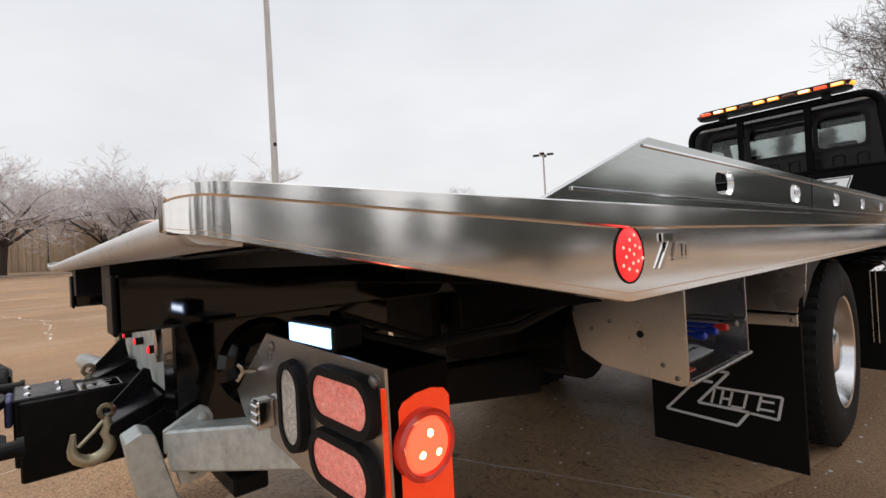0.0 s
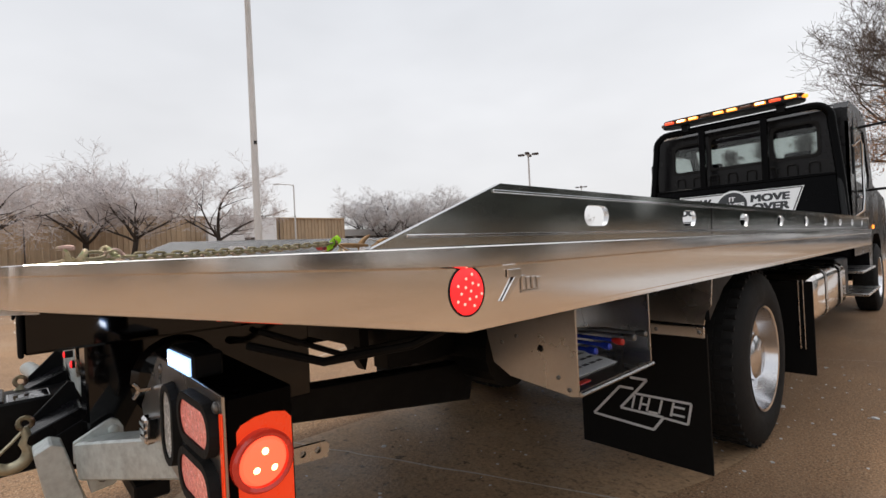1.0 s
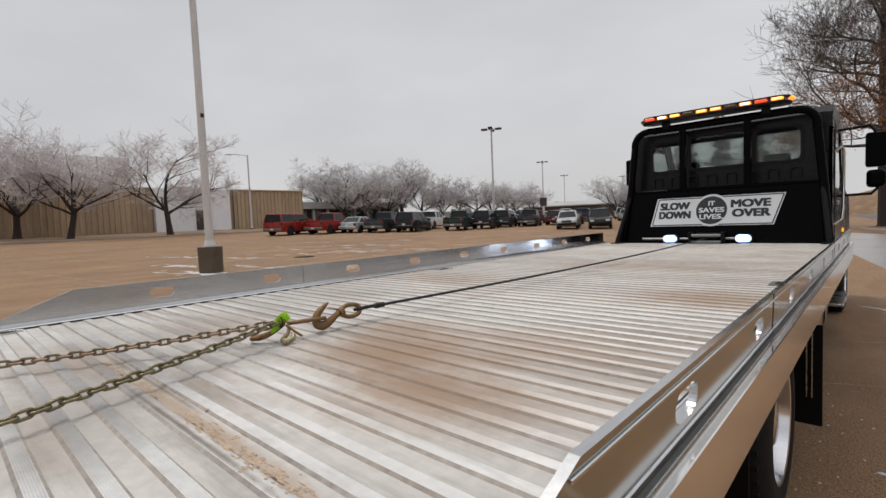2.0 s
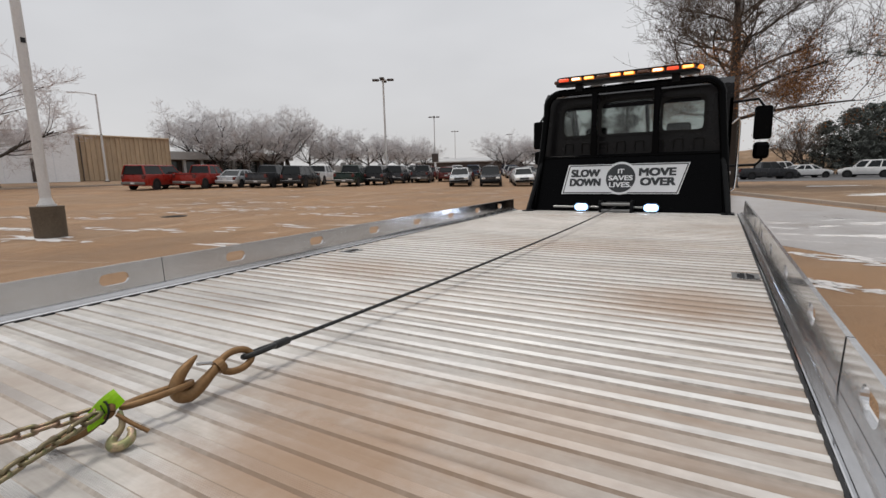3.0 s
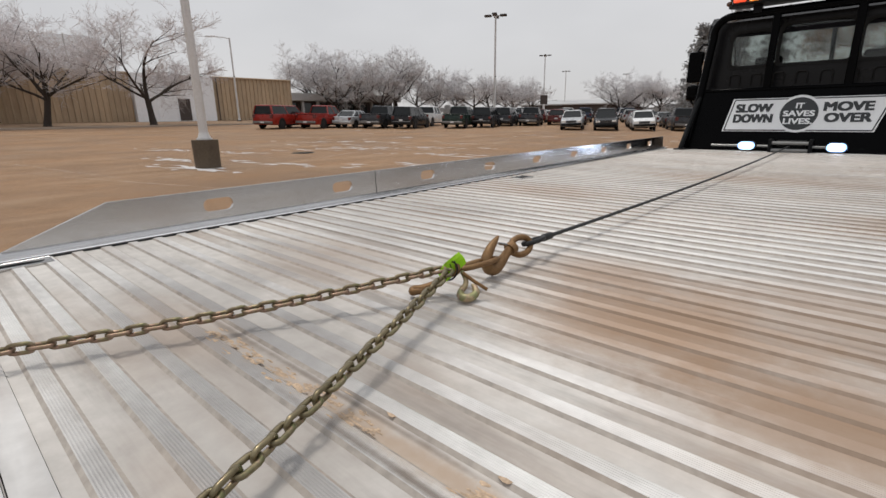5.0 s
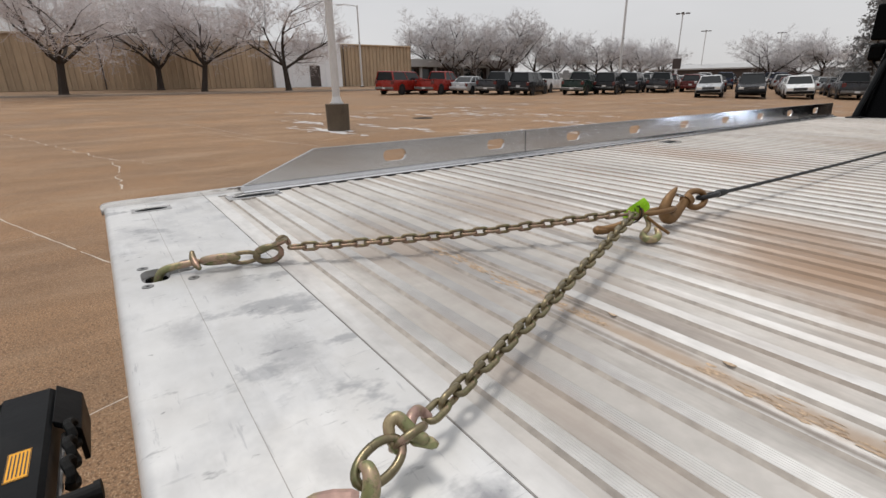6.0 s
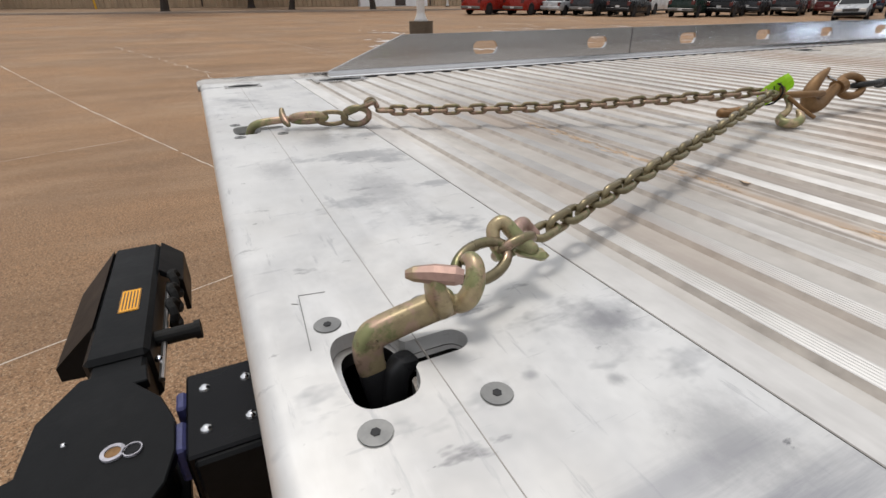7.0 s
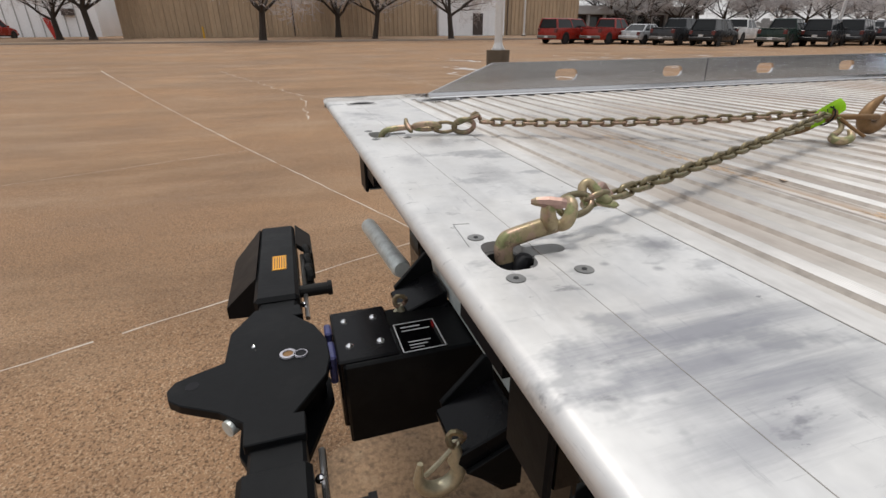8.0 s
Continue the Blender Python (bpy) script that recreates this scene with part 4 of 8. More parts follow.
for cx, cy in KEYHOLES:
    part("keyhole_liner", holed([(cx - 0.075, cy - 0.036), (cx + 0.075, cy - 0.036), (cx + 0.075, cy + 0.10), (cx - 0.075, cy + 0.10)], [keyhole(cx + 0.002, cy + 0.0015, -0.0045)], "z", DECK - 0.0265, DECK - 0.0145), M_STEEL, deck, "machined liner under the keyhole")
    # pocket floor and walls carry the hole's shade in their near-black colour
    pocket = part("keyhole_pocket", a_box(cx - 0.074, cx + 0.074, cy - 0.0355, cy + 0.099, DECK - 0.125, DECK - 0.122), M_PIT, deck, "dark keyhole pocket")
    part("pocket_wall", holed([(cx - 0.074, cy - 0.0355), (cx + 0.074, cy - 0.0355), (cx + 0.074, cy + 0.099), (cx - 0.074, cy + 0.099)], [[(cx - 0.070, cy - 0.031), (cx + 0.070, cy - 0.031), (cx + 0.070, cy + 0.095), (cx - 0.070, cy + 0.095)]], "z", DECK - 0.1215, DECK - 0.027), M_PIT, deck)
    for bx, by in ((-0.069, -0.016), (0.059, 0.068), (0.055, -0.016), (-0.066, 0.068)):
        screw = part("screw", a_disc((cx + bx + 0.007, cy + by - 0.003, DECK - 0.003), (0, 0, 1), 0.0115, 0.0040, 20, 0.0008), M_SCREW, deck, "countersunk hex screw")
        part("socket", a_disc((cx + bx + 0.007, cy + by - 0.003, DECK + 0.0008), (0, 0, 1), 0.0034, 0.0008, 6), M_HOLE, deck)

# cross planks: three raised ribs each
PITCH = 0.0797
PLANK = 3 * PITCH
prof = [(0.0, 1)]
for k in range(3):
    c0 = PITCH * (k + 0.5)
    prof += [(c0 - 0.019, 1), (c0 - 0.013, 0)]
    for q in range(6):
        u = c0 - 0.010 + q * 0.004
        prof += [(u - 0.0011, 0), (u, 2), (u + 0.0011, 0)]
    prof += [(c0 + 0.013, 0), (c0 + 0.019, 1)]
prof.append((PLANK, 1))
LEVEL = {0: 0.0, 1: -0.0048, 2: -0.0007}
verts = [(sx, y, LEVEL[l]) for sx in (-1.24, 1.24) for y, l in prof] + [(sx, y, -0.03) for sx in (-1.24, 1.24) for y in (0.0, PLANK)]
npf = len(prof)
faces = [(k, npf + k, npf + k + 1, k + 1) for k in range(npf - 1)]
faces += [(0, 2 * npf, 2 * npf + 2, npf), (npf - 1, 2 * npf - 1, 2 * npf + 3, 2 * npf + 1)]
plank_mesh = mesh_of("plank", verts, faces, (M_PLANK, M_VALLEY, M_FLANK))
# groove and flank faces take the darker bases that carry their shade
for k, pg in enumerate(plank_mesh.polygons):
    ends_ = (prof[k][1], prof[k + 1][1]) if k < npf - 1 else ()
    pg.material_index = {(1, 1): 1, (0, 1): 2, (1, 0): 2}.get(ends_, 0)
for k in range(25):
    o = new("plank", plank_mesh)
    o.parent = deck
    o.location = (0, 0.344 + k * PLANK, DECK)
part("front_sill", a_box(-1.24, 1.24, 6.322, 6.52, DECK - 0.03, DECK - 0.003, 0.003), M_PLANK, deck)

# dried mud caught along one joint
mud = bmesh.new()
rgm = random.Random(3)
for k in range(420):
    x = rgm.uniform(-0.25, 1.15)
    if noise.noise(Vector((x * 5, 3.3, 0))) < -0.22:
        continue
    y = 0.647 + rgm.gauss(0, 0.013) + 0.006 * math.sin(5 * x)
    u, v = rgm.uniform(0.002, 0.016), rgm.uniform(0.0008, 0.0042)
    z = DECK - 0.0044 if 0.644 < y < 0.682 else DECK + 0.0003
    ring = [mud.verts.new((x + u * math.cos(q) * rgm.uniform(0.5, 1.3), y + v * math.sin(q) * rgm.uniform(0.5, 1.3), z)) for q in (2 * math.pi * j / 7 for j in range(7))]
    tip = mud.verts.new((x + 0.3 * u, y, z + rgm.uniform(0.0004, 0.0012)))
    for j in range(7):
        mud.faces.new((ring[j], ring[(j + 1) % 7], tip))
tagged(part("dried_mud", mud, M_DIRT, deck, "crust of dried brown mud"), kind="stuff")
# scribed lines beside the keyhole
for (ax, ay), (bx, by) in (((0.260, 0.039), (0.343, 0.033)), ((0.260, 0.039), (0.264, 0.062)), ((0.271, 0.031), (0.274, 0.036))):
    part("scribed_line", a_tube([(ax, ay, DECK), (bx, by, DECK)], 0.0006, 4), M_SCREW, deck)

# lashing pockets let into the deck
for px, py, sx, sy in ((1.145, 3.215, 0.055, 0.075), (-1.09, 3.10, 0.05, 0.075), (-1.165, 0.455, 0.042, 0.095), (-1.155, 0.120, 0.032, 0.058)):
    plate = part("pocket_plate", holed([(px - sx, py - sy), (px + sx, py - sy), (px + sx, py + sy), (px - sx, py + sy)], [oval(px, py, sx * 0.62, sy * 0.82)], "z", DECK - 0.004, DECK + 0.0018), M_STEEL, deck)
    # flat near-black oval painted in for the shade inside the slot
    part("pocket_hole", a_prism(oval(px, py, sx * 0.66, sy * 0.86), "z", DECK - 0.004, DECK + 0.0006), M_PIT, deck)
    part("lashing_bar", a_tube([(px, py - sy * 0.8, DECK + 0.001), (px, py - sy * 0.3, DECK + 0.004), (px, py + sy * 0.3, DECK + 0.004), (px, py + sy * 0.8, DECK + 0.001)], 0.004, 8), M_SCREW, deck)


# side channel and perforated rail, one each side
def side_channel(s):
    sec = [(1.284, 1.1445), (1.3040, 1.1445), (1.3060, 1.1420), (1.3060, 1.1080), (1.3035, 1.1050), (1.3005, 1.1035), (1.3005, 1.0040), (1.3003, 1.0020), (1.3003, 0.9905), (1.2985, 0.989), (1.284, 0.989)]
    stations = [(-0.020, 0.055), (-0.0185, 0.042), (-0.016, 0.031), (-0.012, 0.021), (-0.006, 0.012), (0.002, 0.005), (0.010, 0.0015), (0.020, 0.0), (0.61, 0.0), (6.46, 0.0)]
    bm = bmesh.new()
    rows = []
    for y, inset in stations:
        low = 1.104 - (1.104 - 0.989) * min(1, max(0, y / 0.61))
        row = []
        for x, z in sec:
            t = (1.1445 - z) / (1.1445 - 0.989)
            row.append(bm.verts.new((s * (x - inset * 0.4), y, 1.1445 - inset * 0.14 - t * (1.1445 - low - inset * 0.24))))
        rows.append(row)
    for a, b in zip(rows, rows[1:]):
        for k in range(len(sec) - 1):
            bm.faces.new((a[k], a[k + 1], b[k + 1], b[k]))
        bm.faces.new((a[-1], a[0], b[0], b[-1]))
    bm.faces.new(rows[0])
    bm.faces.new(rows[-1][::-1])
    bmesh.ops.recalc_face_normals(bm, faces=bm.faces)
    return part("side_channel", bm, M_POLISH, truck, "mirror-bright aluminium side channel reflecting the lot", smooth=True)


def lean_out(ob, s):
    """The rails lean two degrees away from the deck."""
    for v in ob.data.vertices:
        v.co.x += s * 0.037 * (v.co.z - 1.146)


SLOTS = [1.12 + 0.615 * k for k in range(9)]
for s in (1, -1):
    ch = side_channel(s)
    lo, hi = sorted((s * 1.262, s * 1.276))
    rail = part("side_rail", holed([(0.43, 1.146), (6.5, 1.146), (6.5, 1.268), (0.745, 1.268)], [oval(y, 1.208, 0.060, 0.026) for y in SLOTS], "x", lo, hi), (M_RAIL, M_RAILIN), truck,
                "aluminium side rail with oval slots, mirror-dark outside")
    for pg in ch.data.polygons:
        pg.use_smooth = pg.center.y < 0.02
    for eg in ch.data.edges:
        ya, yb = (ch.data.vertices[v].co.y for v in eg.vertices)
        eg.use_edge_sharp = abs(ya - yb) > 0.0005
    # outward faces get the darker metal, all others the lighter one
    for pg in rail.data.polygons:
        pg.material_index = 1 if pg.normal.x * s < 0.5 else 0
    lean_out(rail, s)
    for z, y0 in ((1.252, 0.72), (1.166, 0.50)):
        x0, x1 = sorted((s * 1.276, s * 1.2795))
        lean_out(part("rail_rib", a_box(x0, x1, y0, 6.5, z - 0.0035, z + 0.0025, 0.0012), M_CHROME, rail, "bright raised line"), s)
    x0, x1 = sorted((s * 1.222, s * 1.2615))
    part("rail_foot", a_prism([(s * 1.222, DECK - 0.005), (s * 1.222, DECK + 0.006), (s * 1.240, DECK + 0.010), (s * 1.2435, 1.151), (s * 1.2615, 1.151), (s * 1.2615, DECK - 0.005)], "y", 0.43, 6.5), M_RAILIN, rail)
    part("foot_bead", a_box(*sorted((s * 1.213, s * 1.2215)), 0.43, 6.5, DECK - 0.004, DECK + 0.0065, 0.002), M_CHROME, rail, "bright bead along the rail foot")
    part("foot_gap", a_box(*sorted((s * 1.206, s * 1.2125)), 0.43, 6.5, DECK - 0.004, DECK + 0.0014), M_HOLE, rail)
    x0, x1 = sorted((s * 1.241, s * 1.2835))
    part("deck_edge", a_box(x0, x1, 0.303, 6.32, DECK - 0.02, DECK - 0.001), M_PLATE, rail)
    for y in (1.95, 4.35):
        x0, x1 = sorted((s * 1.2605, s * 1.2775))
        lean_out(part("rail_joint", a_box(x0, x1, y - 0.001, y + 0.001, 1.15, 1.2685), M_HOLE, rail), s)

# round red marker lamp and a plain bright badge on the right channel
marker = part("marker_lamp", lathe(bmesh.new(), [(-0.012, 0.0460), (0.0008, 0.0460), (0.0022, 0.0448), (0.0015, 0.0430), (-0.004, 0.0425)], (1.301, 0.614, 1.064), 36), M_RUBBER, truck, "round lit red marker lamp in a rubber ring", smooth=True)
part("lens", lathe(bmesh.new(), [(0.000, 0.0428), (0.003, 0.038), (0.0045, 0.022), (0.0050, 0.0005)], (1.301, 0.614, 1.064), 36), M_LITRED, marker, "glowing red lens", smooth=True)
for k in range(14):
    a, r = (k * 2.4, 0.0062 * math.sqrt(k + 0.3) * 1.5)
    part("led", dome((1.3058, 0.614 + r * math.cos(a), 1.064 + r * math.sin(a)), (1, 0, 0), 0.0030, 0.0016, 6), M_LITHOT, marker)
badge = part("badge", a_prism([(0.724, 1.096), (0.764, 1.096), (0.764, 1.080), (0.716, 1.036), (0.702, 1.036), (0.742, 1.080), (0.724, 1.080)], "x", 1.3025, 1.3065, 0.0008), M_CHROME, truck, "small chrome badge of plain shapes")
for y, h in ((0.772, 0.030), (0.787, 0.026), (0.806, 0.026), (0.823, 0.024)):
    part("badge_bar", a_box(1.3025, 1.306, y - 0.005, y + 0.005, 1.052, 1.052 + h, 0.001), M_CHROME, badge)
part("badge_bar", a_box(1.3025, 1.306, 0.768, 0.826, 1.046, 1.050), M_CHROME, badge)

# chassis below the deck
for s in (-1, 1):
    x0, x1 = sorted((s * 0.50, s * 0.58))
    sill = part("deck_sill", a_box(x0, x1, 0.030, 6.3, 0.962, DECK - 0.056, 0.006), M_GLOSS, truck, "glossy black steel deck sill")
    part("sill_lip", a_box(x0 - 0.004, x1 + 0.004, 0.022, 0.032, 0.958, DECK - 0.056, 0.003), M_SATIN, sill)
    x0, x1 = sorted((s * 0.34, s * 0.44))
    part("frame_rail", a_box(x0, x1, 1.05, 10.2, 0.70, 0.935, 0.006), M_SATIN, truck, "black chassis rail")
for y in (0.75, 1.7, 2.6, 3.6, 4.8, 5.8):
    part("cross_member", a_box(-1.25, 1.25, y - 0.035, y + 0.035, 1.005, DECK - 0.056, 0.004), M_SATIN, truck)
for x0, x1, tail_end in ((0.36, 0.445, [(0.34, 0.74), (0.34, 0.66), (1.47, 0.49)]), (-0.445, -0.36, [(1.40, 0.60), (1.47, 0.49)])):
    part("tilt_frame", a_prism(tail_end + [(1.50, 0.60), (2.06, 0.70), (2.06, 0.96), (1.40, 0.96), (1.40, 0.66)], "x", x0, x1, 0.006), M_SATIN, truck, "black steel tilt frame")
part("tilt_web", a_box(-0.36, 0.36, 0.98, 1.02, 0.79, 0.95), M_SATIN, truck)
part("cross_plate", a_box(-0.9, 0.9, 2.05, 2.09, 0.60, 0.99), M_SATIN, truck)
part("belly_tank", a_tube([(-0.5, 1.55, 0.72), (0.62, 1.55, 0.72)], 0.16, 20), M_SATIN, truck, "black hydraulic tank")
for s in (-1, 1):
    part("side_plate", a_box(*sorted((s * 0.36, s * 0.472)), 0.142, 0.72, 0.70, 0.958, 0.005), M_GLOSS, truck, "glossy black frame side plate")
    part("side_boss", dome((s * 0.472, 0.34, 0.84), (s, 0, 0), 0.11, 0.03, 20), M_GLOSS, truck)
part("hose", a_tube([(0.55, 0.5, 0.9), (0.75, 0.62, 0.86), (0.9, 0.8, 0.89), (0.95, 1.0, 0.95)], 0.012, 8), M_RUBBER, truck)
part("hose", a_tube([(0.5, 0.55, 0.93), (0.62, 0.75, 0.84), (0.70, 1.0, 0.86), (0.72, 1.2, 0.9)], 0.009, 8), M_RUBBER, truck)


def lorry_wheel(x_out, y, r, width, name, flip=1):
    """A disc wheel; x_out is the outer sidewall."""
    c = (x_out, y, r)
    w = width
    tyre_prof = [(-0.02, 0.60 * r), (-0.004, 0.66 * r), (0.0, 0.76 * r), (-0.008, 0.88 * r), (-0.028, 0.965 * r), (-0.05, r), (-w + 0.05, r), (-w + 0.028, 0.965 * r), (-w, 0.76 * r), (-w + 0.02, 0.6 * r)]
    wheel = part("wheel", lathe(bmesh.new(), [(flip * a, b) for a, b in tyre_prof], c, 48), M_RUBBER, truck, name, smooth=True)
    bm = bmesh.new()
    for k in range(46):
        a = 2 * math.pi * k / 46
        for u in (0.035, w - 0.075):
            m = Matrix.Translation(c) @ Matrix.Rotation(a, 4, "X")
            box(bm, *sorted((-flip * u, -flip * (u + 0.04))), -0.011, 0.011, r - 0.012, r + 0.006, 0, m)
        for u in (0.085, 0.125):
            m = Matrix.Translation(c) @ Matrix.Rotation(a + 0.06, 4, "X")
            box(bm, *sorted((-flip * u, -flip * (u + 0.032))), -0.020, 0.020, r - 0.012, r + 0.004, 0, m)
    part("tread", bm, M_RUBBER, wheel)
    rim_prof = [(-0.022, 0.605 * r), (-0.008, 0.60 * r), (-0.012, 0.575 * r), (-0.045, 0.56 * r), (-0.095, 0.53 * r), (-0.115, 0.46 * r), (-0.118, 0.30 * r), (-0.10, 0.27 * r), (-0.05, 0.25 * r), (-0.035, 0.20 * r), (-0.03, 0.001)]
    part("rim", lathe(bmesh.new(), [(flip * a, b) for a, b in rim_prof], c, 40), M_RIM, wheel, "polished aluminium rim", smooth=True)
    for k in range(10):
        a = 2 * math.pi * k / 10
        part("lug_nut", a_disc((x_out - flip * 0.12, y + 0.36 * r * math.cos(a), r + 0.36 * r * math.sin(a)), (flip, 0, 0), 0.014, 0.03, 6), M_CHROME, wheel)
        part("vent_hole", a_disc((x_out - flip * 0.112, y + 0.45 * r * math.cos(a + 0.3), r + 0.45 * r * math.sin(a + 0.3)), (flip, 0, 0), 0.018, 0.004, 10), M_HOLE, wheel)
    return wheel


R_W = 0.47
for s in (1, -1):
    lorry_wheel(s * 1.175, 3.03, R_W, 0.25, "large black dual tyre on a polished rim", s)
    lorry_wheel(s * 0.87, 3.03, R_W, 0.25, "inner dual tyre", s)
    lorry_wheel(s * 1.12 + (0.02 if s > 0 else 0), 9.05, R_W, 0.27, "front tyre on a polished rim", s)
part("axle", a_tube([(-1.0, 3.03, R_W), (1.0, 3.03, R_W)], 0.08, 14), M_SATIN, truck)
part("axle", a_tube([(-1.0, 9.05, R_W), (1.0, 9.05, R_W)], 0.06, 12), M_SATIN, truck)
part("differential", dome((0, 3.03, R_W), (0, 1, 0), 0.22, 0.25, 14), M_SATIN, truck)

# mud flaps ahead of and behind the rear wheels, the rear one with a grey printed mark
for s in (1, -1):
    x0, x1 = sorted((s * 0.60, s * 1.19))
    flap = part("mud_flap", a_box(x0, x1, 2.10, 2.112, 0.165, 0.745, 0.002), M_FLAP, truck, "long black rubber mud flap" + (" with a grey printed mark" if s > 0 else ""))
    x0, x1 = sorted((s * 0.965, s * 1.185))
    part("flap_clamp", a_box(x0, x1, 2.088, 2.0995, 0.728, 0.775, 0.003), M_STEEL, flap, "stainless clamp strip")
    for bx in (0.99, 1.165):
        part("bolt", dome((s * bx, 2.088, 0.752), (0, -1, 0), 0.009, 0.006, 8), M_SCREW, flap)
    x0, x1 = sorted((s * 0.60, s * 1.265))
    fl2 = part("mud_flap", a_box(x0, x1, 3.74, 3.752, 0.235, 0.83, 0.002), M_FLAP, truck, "black rubber flap ahead of the wheels")
    for bx in (1.19, 1.215):
        part("flap_stay", a_tube([(s * bx, 3.733, 0.84), (s * bx, 3.733, 0.40)], 0.004, 6), M_STEEL, fl2)
    x0, x1 = sorted((s * 0.62, s * 1.20))
    part("fender_bracket", a_prism([(2.113, 0.99), (2.113, 0.80), (2.30, 0.92), (2.50, 0.985)], "x", x0, x1), M_SATIN, truck)
    part("wheel_arch", a_box(x0, x1, 2.2, 3.73, 0.975, 0.988), M_SATIN, truck)
    part("flap_hanger", a_prism([(s * 0.62, 0.80), (s * 1.18, 0.78), (s * 1.19, 0.83), (s * 1.21, 0.86), (s * 1.22, 0.985), (s * 0.62, 0.985)], "y", 2.100, 2.112), M_STEEL, truck, "brushed steel flap hanger")


def stroke(bm, a, b, w, y, t=0.0015):
    """A flat painted bar from a to b on a plate that faces -y."""
    d = Vector((b[0] - a[0], 0, b[1] - a[1]))
    n = d.normalized().cross(Vector((0, 1, 0))) * w / 2
    p = [Vector((a[0], y, a[1])) - n, Vector((a[0], y, a[1])) + n, Vector((b[0], y, b[1])) + n, Vector((b[0], y, b[1])) - n]
    prism(bm, [(q.x, q.z) for q in p], "y", y - t, y)


mark = bmesh.new()
out = [(0.855, 0.516), (0.933, 0.516), (0.803, 0.368), (1.000, 0.364), (0.954, 0.300), (0.665, 0.314), (0.803, 0.466), (0.868, 0.466)]
for a, b in zip(out, out[1:]):
    stroke(mark, a, b, 0.011, 2.0995)
block = [(0.878, 0.446), (1.118, 0.446), (1.100, 0.356), (1.004, 0.362)]
for a, b in zip(block, block[1:]):
    stroke(mark, a, b, 0.010, 2.0995)
for x in (0.862, 0.896, 0.930, 0.984, 1.034):
    stroke(mark, (x + 0.012, 0.438), (x - 0.004, 0.376), 0.009, 2.0995)
for x0, x1, z in ((0.900, 0.934, 0.404), (0.934, 0.975, 0.376), (1.040, 1.090, 0.420), (1.036, 1.088, 0.386)):
    stroke(mark, (x0, z), (x1, z), 0.009, 2.0995)
part("printed_mark", mark, M_GREYMARK, truck, "grey outlined mark of plain shapes")

# control box on the right side, open outwards
ctrl = part("control_box", a_prism([(0.764, 0.985), (0.764, 0.845), (0.79, 0.745), (0.862, 0.707), (1.100, 0.679), (1.12, 0.684), (1.12, 0.985)], "y", 1.246, 1.254, 0.001), M_STEEL, truck, "stainless control box with hydraulic levers")
part("end_panel", a_box(0.80, 1.12, 1.735, 1.743, 0.69, 0.985), M_STEEL, ctrl)
part("back_panel", a_prism([(0.862, 0.742), (0.870, 0.742), (0.822, 0.984), (0.812, 0.984)], "y", 1.255, 1.734), M_STEEL, ctrl)
part("tray", a_prism([(0.81, 0.735), (1.118, 0.684), (1.122, 0.684), (1.122, 0.700), (0.81, 0.752)], "y", 1.256, 1.733), M_STEEL, ctrl)
part("decal", a_prism([(0.87, 0.7445), (1.06, 0.7125), (1.06, 0.7140), (0.87, 0.7460)], "y", 1.29, 1.60), M_GREYMARK, ctrl, "pale instruction decal")
bm = bmesh.new()
for r in range(4):
    for k in range(6):
        x = 0.90 + 0.038 * r
        z = 0.7445 - (x - 0.87) * 0.1684 + 0.0016
        box(bm, x - 0.008, x + 0.008, 1.31 + 0.046 * k, 1.31 + 0.046 * k + 0.032, z, z + 0.001)
tagged(part("decal_print", bm, M_INK, ctrl), kind="stuff")
part("red_decal", a_box(1.065, 1.095, 1.30, 1.36, 0.7045, 0.7075), M_REDKNOB, ctrl)
part("tray_edge", a_tube([(1.124, 1.25, 0.690), (1.124, 1.74, 0.690)], 0.008, 8), M_STEEL, ctrl)
for k in range(5):
    y = 1.32 + 0.085 * k
    lever = part("lever", a_tube([(0.84, y, 0.80), (0.98, y, 0.815), (1.115, y, 0.812)], 0.0065, 10), M_BLUE if k in (0, 1, 2) else M_STEEL, ctrl, "hydraulic lever")
    part("lever_knob", a_tube([(1.105, y, 0.812), (1.120, y, 0.811), (1.140, y, 0.810), (1.144, y, 0.810)], 0.011, 12, [0.007, 0.0115, 0.0115, 0.008]), (M_BLUE, M_BLUE, M_REDKNOB, M_SCREW, M_SCREW)[k], ctrl, smooth=True)
for k in range(4):
    part("switch_boot", a_box(0.848, 0.880, 1.345 + 0.062 * k, 1.375 + 0.062 * k, 0.845, 0.905, 0.005), M_RUBBER, ctrl, "black rubber switch boot")
for bx, bz in ((0.832, 0.818), (0.895, 0.845), (0.99, 0.814), (1.052, 0.732), (1.09, 0.70)):
    part("bolt", dome((bx, 1.245, bz), (0, -1, 0), 0.007 if bx != 0.99 else 0.011, 0.005, 10), M_SCREW if bx != 0.99 else M_RUBBER, ctrl)
part("step_bracket", a_prism([(0.60, 0.99), (1.10, 0.99), (1.10, 0.955), (0.70, 0.90)], "y", 0.86, 0.87), M_SATIN, truck)

# tail lamp box, right side
tail = part("tail_lamp_box", a_prism([(0.80, 0.955), (1.180, 0.946), (1.182, 0.735), (1.02, 0.735), (0.66, 0.775), (0.62, 0.82)], "y", 0.228, 0.233, 0.001), M_STEEL, truck, "steel tail lamp box with oval lamps")
part("housing", a_prism([(0.86, 0.950), (1.176, 0.940), (1.176, 0.737), (1.06, 0.737), (0.86, 0.77)], "y", 0.2335, 0.335, 0.003), M_BLACK, tail)


